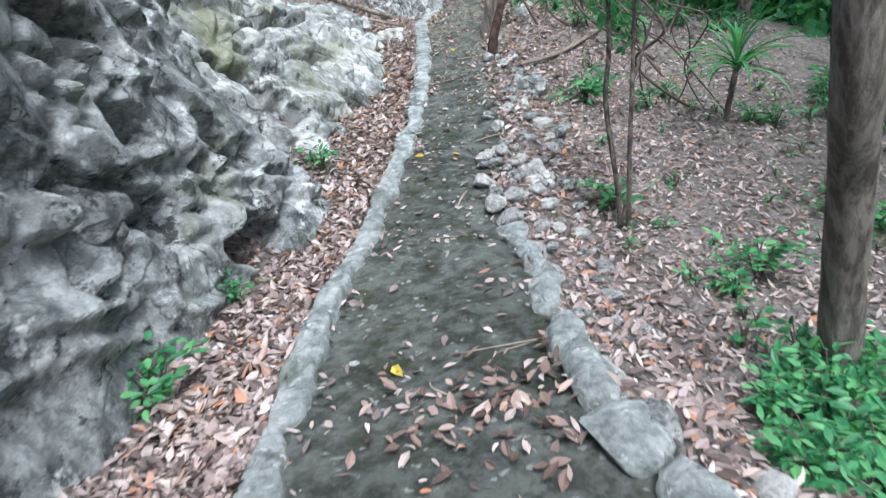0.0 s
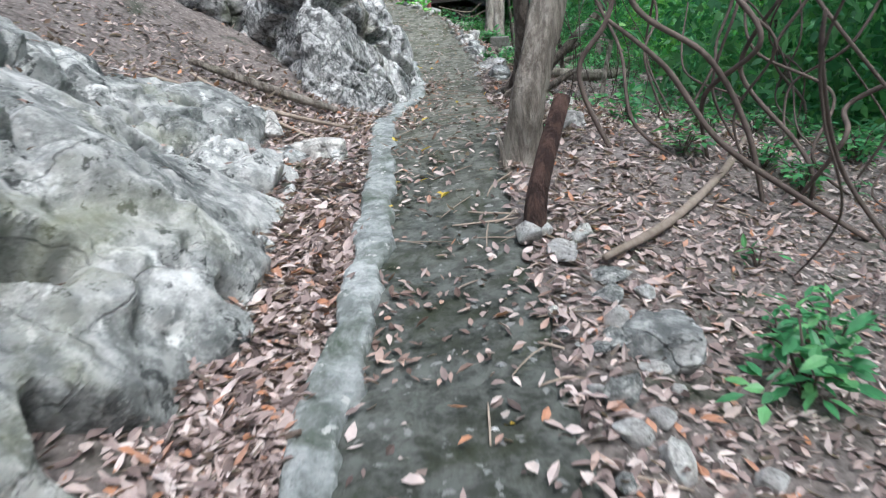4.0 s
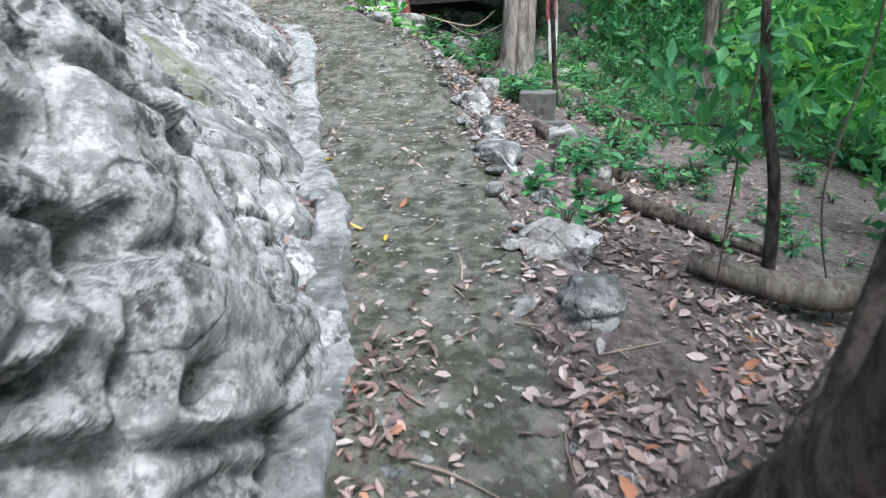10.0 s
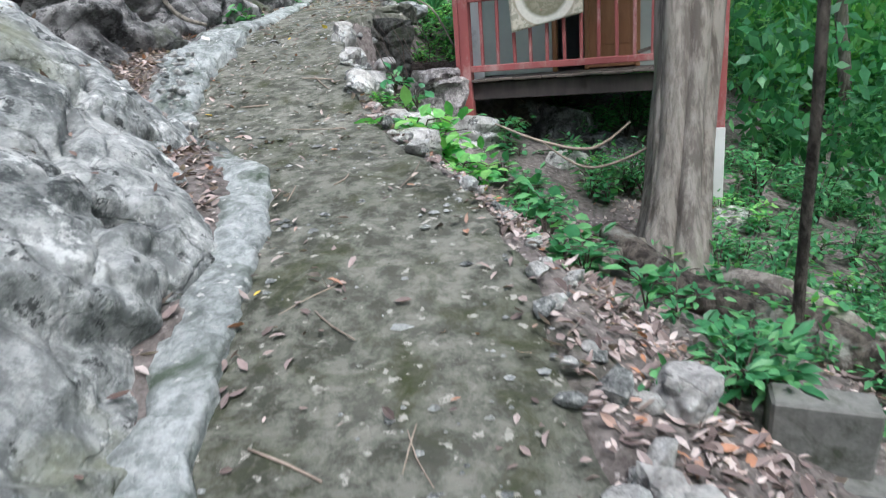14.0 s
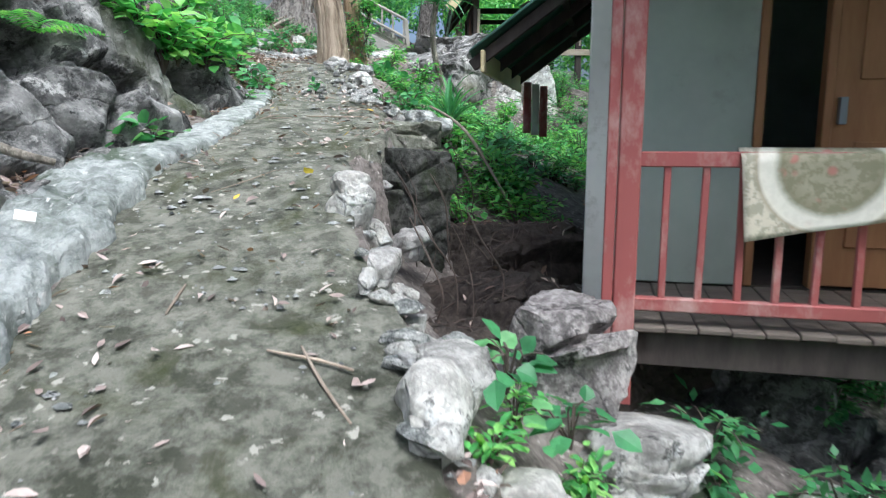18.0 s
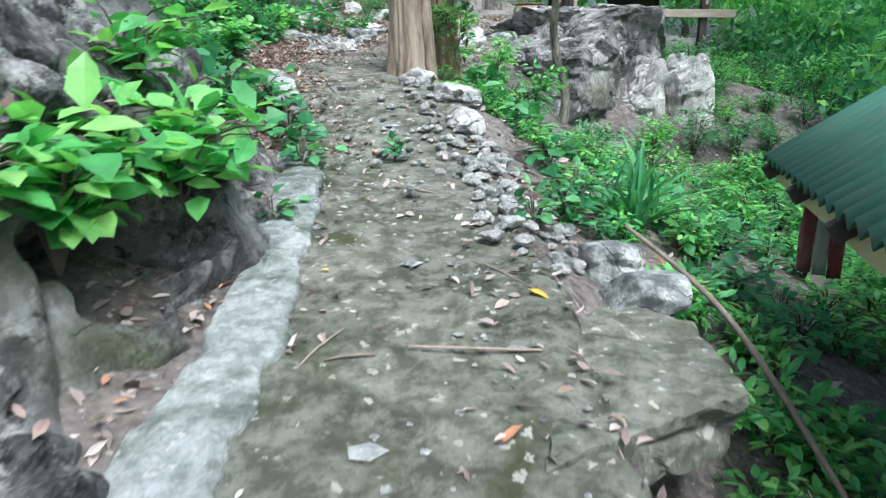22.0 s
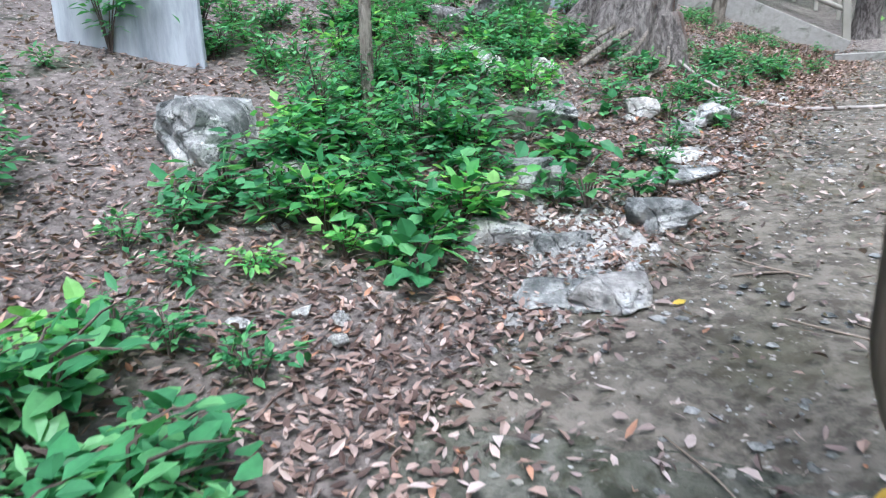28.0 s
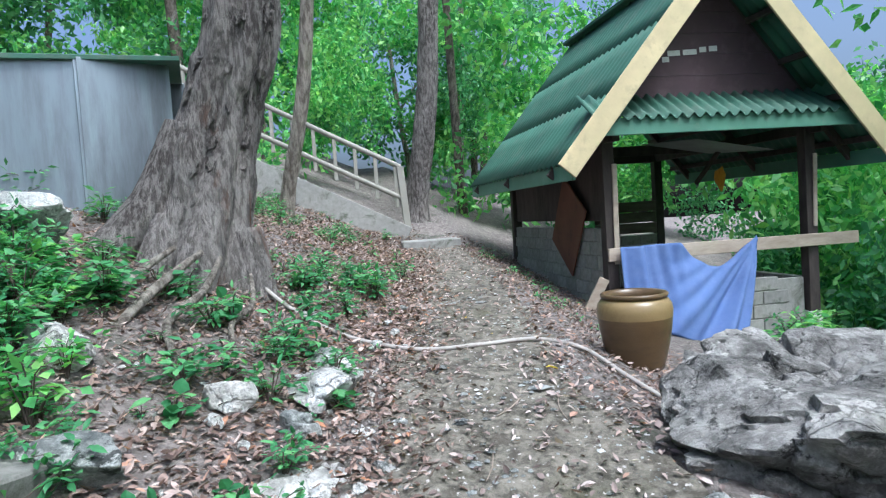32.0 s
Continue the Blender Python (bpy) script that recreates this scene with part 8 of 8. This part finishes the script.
def forest():
    rnd = random.Random(33)
    for _ in range(230):
        y = rnd.uniform(-3, 46)
        d = rnd.uniform(5.3, 13) if y < 13 else rnd.uniform(3.6, 13) if y < 20 else rnd.uniform(5.5, 14)
        x = EDGE_R(y)[0] + d
        if y > 36 and d < 6.5:
            x += 3.5
        s = rnd.uniform(0.7, 1.35)
        bank = BUSH_D + BUSH if y < 20 else BUSH + BUSH_B
        plant(bank, x, y, s, rnd, 0.9 * s, "bush", "dense green forest bush on the slope", "forest undergrowth")
    for _ in range(130):
        y = rnd.uniform(43.5, 60)
        x = rnd.uniform(-16, 14)
        s = rnd.uniform(0.9, 1.6)
        if x > 2 and rnd.random() < 0.4:
            continue
        plant(BUSH_B + BUSH[:1], x, y, s, rnd, rnd.uniform(0.6, 4.5) * s, "bush", "sunlit green forest foliage on the hillside", "forest undergrowth")
    for _ in range(60):
        y = rnd.uniform(-2, 42)
        x = EDGE_L(y)[0] - rnd.uniform(5.0, 12)
        s = rnd.uniform(0.7, 1.3)
        plant(BUSH + BUSH_D, x, y, s, rnd, 0.8 * s, "bush", "dense green forest bush on the upper bank", "forest undergrowth")
    for _ in range(60):
        x, y = rnd.uniform(1.6, 9), rnd.uniform(36.6, 46)
        if x < 2.6 and y < 41.5:
            continue
        s = rnd.uniform(0.5, 1.1)
        plant(BUSH_B + BUSH, x, y, s, rnd, 0.75 * s, "bush", "bright green bush behind the shed", "forest undergrowth")
    for _ in range(10):
        x, y = rnd.uniform(3.2, 10), rnd.uniform(40, 52)
        s = rnd.uniform(0.9, 1.4)
        plant(BUSH_B, x, y, s, rnd, rnd.uniform(1.0, 5.5), "bush", "sunlit green forest foliage behind the shed", "forest undergrowth")
    for _ in range(40):
        x, y = rnd.uniform(-9, 4), rnd.uniform(43.2, 48)
        s = rnd.uniform(0.5, 1.0)
        plant(BUSH_B + BUSH, x, y, s, rnd, 0.7 * s, "bush", "bright green bush behind the steps", "forest undergrowth")
    crowns = [crown_mesh(200 + k, (2.4, 2.4, 1.9), 1700, 0.21, M["leaf_bright"] if k % 2 else M["leaf"], 26) for k in range(4)]
    for k in range(46):
        if k < 26:
            y = rnd.uniform(0, 42)
            x = EDGE_R(y)[0] + rnd.uniform(5.8 if y < 13 else 3.0, 13)
            if 36.5 < y < 49 and x < 6.5:
                x += 5
            if 22 < y < 30 and x < 4:
                x += 3
        elif k < 38:
            y, x = rnd.uniform(49.5, 60), rnd.uniform(-12, 10)
        else:
            y = rnd.uniform(0, 40)
            x = EDGE_L(y)[0] - rnd.uniform(6, 12)
        z = land(x, y)
        r = rnd.uniform(0.06, 0.17)
        lx, ly = rnd.uniform(-0.8, 0.8), rnd.uniform(-0.6, 0.6)
        h = rnd.uniform(5, 8)
        tree("tree", [[(x, y, z - 0.2, r * 1.4), (x + 0.1 * lx, y, z + 0.6, r), (x + 0.6 * lx, y + 0.5 * ly, z + h * 0.5, r * 0.85), (x + lx, y + ly, z + h, r * 0.6)],
                      [(x + 0.6 * lx, y + 0.5 * ly, z + h * 0.5, r * 0.5), (x + 0.6 * lx + 0.7, y + 0.5 * ly, z + h * 0.68, r * 0.4), (x + 0.6 * lx + 1.3, y + 0.4, z + h * 0.85, r * 0.2)]],
             rnd.choice((M["bark"], M["dark_bark"])), "forest tree with a slender trunk", (rnd.choice(crowns), (x + lx, y + ly, z + h + 0.4), rnd.uniform(0.9, 1.3)), 9, 0.08, 0, "forest trees", 0.3)


forest()
join_far()


def litter():
    """Fallen leaves, dense beside the path, sparse on it."""
    rnd = random.Random(77)

    def leaves(name, count, spot, size, mat, label):
        verts, faces = [], []
        for _ in range(count):
            s = spot()
            if s is None:
                continue
            x, y, h = s
            z = land(x, y) + h
            a = rnd.uniform(0, 2 * math.pi)
            tilt = rnd.gauss(0, 0.3)
            d = Vector((math.cos(a), math.sin(a), tilt))
            L = size * rnd.uniform(0.5, 1.3)
            far = x > EDGE_R(y)[0] + 0.9 or x < EDGE_L(y)[0] - 1.2
            c, up, w, bend = Vector((x, y, z + rnd.uniform(0.003, 0.02))), Vector((rnd.gauss(0, 0.35), rnd.gauss(0, 0.35), 1)), L * rnd.uniform(0.3, 0.55), rnd.uniform(-0.5, 0.5)
            if far:
                simple_leaf(verts, faces, c, d, up, L, w, bend)
            else:
                leaf_faces(verts, faces, c, d, up, L, w, bend, rnd.uniform(0, 0.35))
        ob = new(name, mesh_of(name, verts, faces, mat))
        return tagged(ob, label, "leaves", kind="stuff")

    def right():
        y = rnd.uniform(-1, 24) if rnd.random() < 0.85 else rnd.uniform(24, 38)
        d = abs(rnd.gauss(0, 2.4 if y < 11 else 1.6))
        if d > 7 or (23.6 < y < 28 and d < 2) or (y > 14 and noise.noise(Vector((d * 1.3, y * 0.9, 6))) < rnd.uniform(-0.35, 0.6)):
            return None
        return EDGE_R(y)[0] + d, y, 0.0

    def left():
        y = rnd.uniform(-1, 12.5) if rnd.random() < 0.7 else rnd.uniform(12.5, 32)
        if 26 < y < 30.5 and rnd.random() < 0.8 or 13 < y < 22 and rnd.random() < 0.5:
            return None
        w = KERB(y)[0]
        return EDGE_L(y)[0] - w - abs(rnd.gauss(0, 0.35 if not 9.3 < y < 14.6 else 1.3)), y, 0.0

    def bank():
        y = rnd.uniform(30, 47)
        return EDGE_L(y)[0] - abs(rnd.gauss(0, 2.9)) + 0.5 * rnd.random() ** 2, y, 0.008

    def on_path():
        y = rnd.uniform(-1, 41)
        l, r = EDGE_L(y)[0], EDGE_R(y)[0]
        k = noise.noise(Vector((y * 0.8, 2, 2)))
        t = rnd.random() ** 2
        x = l + (r - l) * (t if rnd.random() < 0.6 else 1 - t)
        if y > 13 and rnd.random() < 0.35:
            return None
        if noise.noise(Vector((x * 1.5, y * 1.5, 4))) + 0.3 * k < rnd.uniform(-0.5, 0.45):
            return None
        return x, y, 0.008

    leaves("leaf_litter", 64000, right, 0.076, M["litter"], "brown dead leaves covering the slope")
    leaves("leaf_litter", 33000, left, 0.078, M["litter"], "brown dead leaves in the gutter by the rock")
    leaves("leaf_litter", 62000, bank, 0.06, M["litter_brown"], "brown dead leaves on the bank")
    leaves("leaf_litter", 6500, on_path, 0.065, M["litter"], "scattered dead leaves on the footpath")
    def drift():
        x, y = rnd.gauss(0.0, 0.3), rnd.gauss(2.15, 0.2)
        return (x, y, 0.006 + 0.02 * rnd.random()) if EDGE_L(y)[0] + 0.05 < x < EDGE_R(y)[0] else None

    def by_kerb():
        y = rnd.uniform(7.5, 15.5)
        if noise.noise(Vector((y * 0.7, 3, 1))) < rnd.uniform(-0.4, 0.5):
            return None
        return EDGE_L(y)[0] + abs(rnd.gauss(0, 0.2 if y > 11.5 else 0.3)), y, 0.008

    leaves("leaf_litter", 170, drift, 0.075, M["litter_brown"], "drift of brown dead leaves on the footpath")
    leaves("leaf_litter", 900, by_kerb, 0.062, M["litter_brown"], "reddish dead leaves blown along the kerb")
    leaves("yellow_leaves", 120, on_path, 0.09, M["yellow_leaf"], "single yellow leaves fallen on the footpath")
    def on_trail():
        y = rnd.uniform(32.5, 45)
        return rnd.uniform(EDGE_L(y)[0], EDGE_R(y)[0]), y, 0.012

    def by_shed():
        y = rnd.uniform(36.5, 46)
        return EDGE_R(y)[0] + rnd.uniform(-0.1, 1.5), y, 0.01

    leaves("leaf_litter", 5500, by_shed, 0.055, M["litter_brown"], "brown dead leaves beside the shed")
    leaves("leaf_litter", 1900, on_trail, 0.05, M["litter"], "dead leaves trodden into the earth path")
    # leaves caught on the ledges of the rocks
    verts, faces = [], []
    for c, u in rnd.sample(LEDGES, min(len(LEDGES), 900)):
        u = Vector(u)
        a = rand_dir(rnd)
        L = 0.07 * rnd.uniform(0.5, 1.2)
        leaf_faces(verts, faces, Vector(c) + u * rnd.uniform(0.008, 0.025), (a - u * a.dot(u)) + 0.1 * u, u, L, L * rnd.uniform(0.35, 0.55), rnd.uniform(-0.4, 0.4), rnd.uniform(0, 0.3))
    tagged(new("leaf_litter", mesh_of("leaf_litter", verts, faces, M["litter_brown"])), "dead leaves caught on the ledges of the rocks", "leaves", kind="stuff")
    # pebbles on the path
    verts, faces = [], []
    for k in range(5400):
        y = rnd.uniform(33, 41.3) if k >= 3600 else rnd.uniform(14, 41) if rnd.random() < 0.75 else rnd.choice((rnd.uniform(28.5, 31.5), rnd.uniform(-1, 14), rnd.uniform(17, 27)))
        l, r = EDGE_L(y)[0], EDGE_R(y)[0]
        x = rnd.uniform(l, r + 0.2)
        if noise.noise(Vector((x * 2, y * 2, 8))) < rnd.uniform(-0.4, 0.3):
            continue
        s = 0.0085 * math.exp(rnd.gauss(0, 0.65)) if k < 3400 or k >= 3600 or y < 16 else 0.02 * math.exp(rnd.gauss(0, 0.45))
        i = len(verts)
        z = land(x, y) + 0.004
        a = rnd.uniform(0, 6.3)
        for q in range(5):
            b = a + q * 1.257
            verts.append((x + s * rnd.uniform(0.8, 1.5) * math.cos(b), y + s * rnd.uniform(0.8, 1.3) * math.sin(b), z - 0.004))
        top = min(s * 0.4, 0.008)
        verts.append((x + s * 0.3, y, z + top))
        verts.append((x - s * 0.5, y + s * 0.2, z + 0.85 * top))
        faces += [(i, i + 1, i + 5), (i + 1, i + 2, i + 5), (i + 2, i + 6, i + 5), (i + 2, i + 3, i + 6), (i + 3, i + 4, i + 6), (i + 4, i + 5, i + 6), (i + 4, i, i + 5)]
    tagged(new("pebbles", mesh_of("pebbles", verts, faces, M["limestone"])), "small pale stones scattered over the footpath", "pebbles", kind="stuff")

    # gravel at the foot of the bank
    verts, faces = [], []
    for k in range(1500):
        if k < 1000:
            x, y = rnd.gauss(-3.82, 0.17), rnd.gauss(34.55, 0.3)
        else:
            y = rnd.uniform(33.6, 37.8)
            x = EDGE_L(y)[0] - rnd.gauss(0.12, 0.14)
        s = 0.011 * math.exp(rnd.gauss(0, 0.6))
        i, z, a = len(verts), land(x, y) + 0.006, rnd.uniform(0, 6.3)
        for q in range(5):
            b = a + q * 1.257
            verts.append((x + s * rnd.uniform(0.8, 1.5) * math.cos(b), y + s * rnd.uniform(0.8, 1.3) * math.sin(b), z - 0.004))
        verts.append((x + s * 0.3, y, z + s * 0.9))
        verts.append((x - s * 0.5, y + s * 0.2, z + s * 0.75))
        faces += [(i, i + 1, i + 5), (i + 1, i + 2, i + 5), (i + 2, i + 6, i + 5), (i + 2, i + 3, i + 6), (i + 3, i + 4, i + 6), (i + 4, i + 5, i + 6), (i + 4, i, i + 5)]
    tagged(new("gravel", mesh_of("gravel", verts, faces, M["pale_stone"])), "pale gravel spilt at the foot of the bank", "gravel", kind="stuff")


litter()
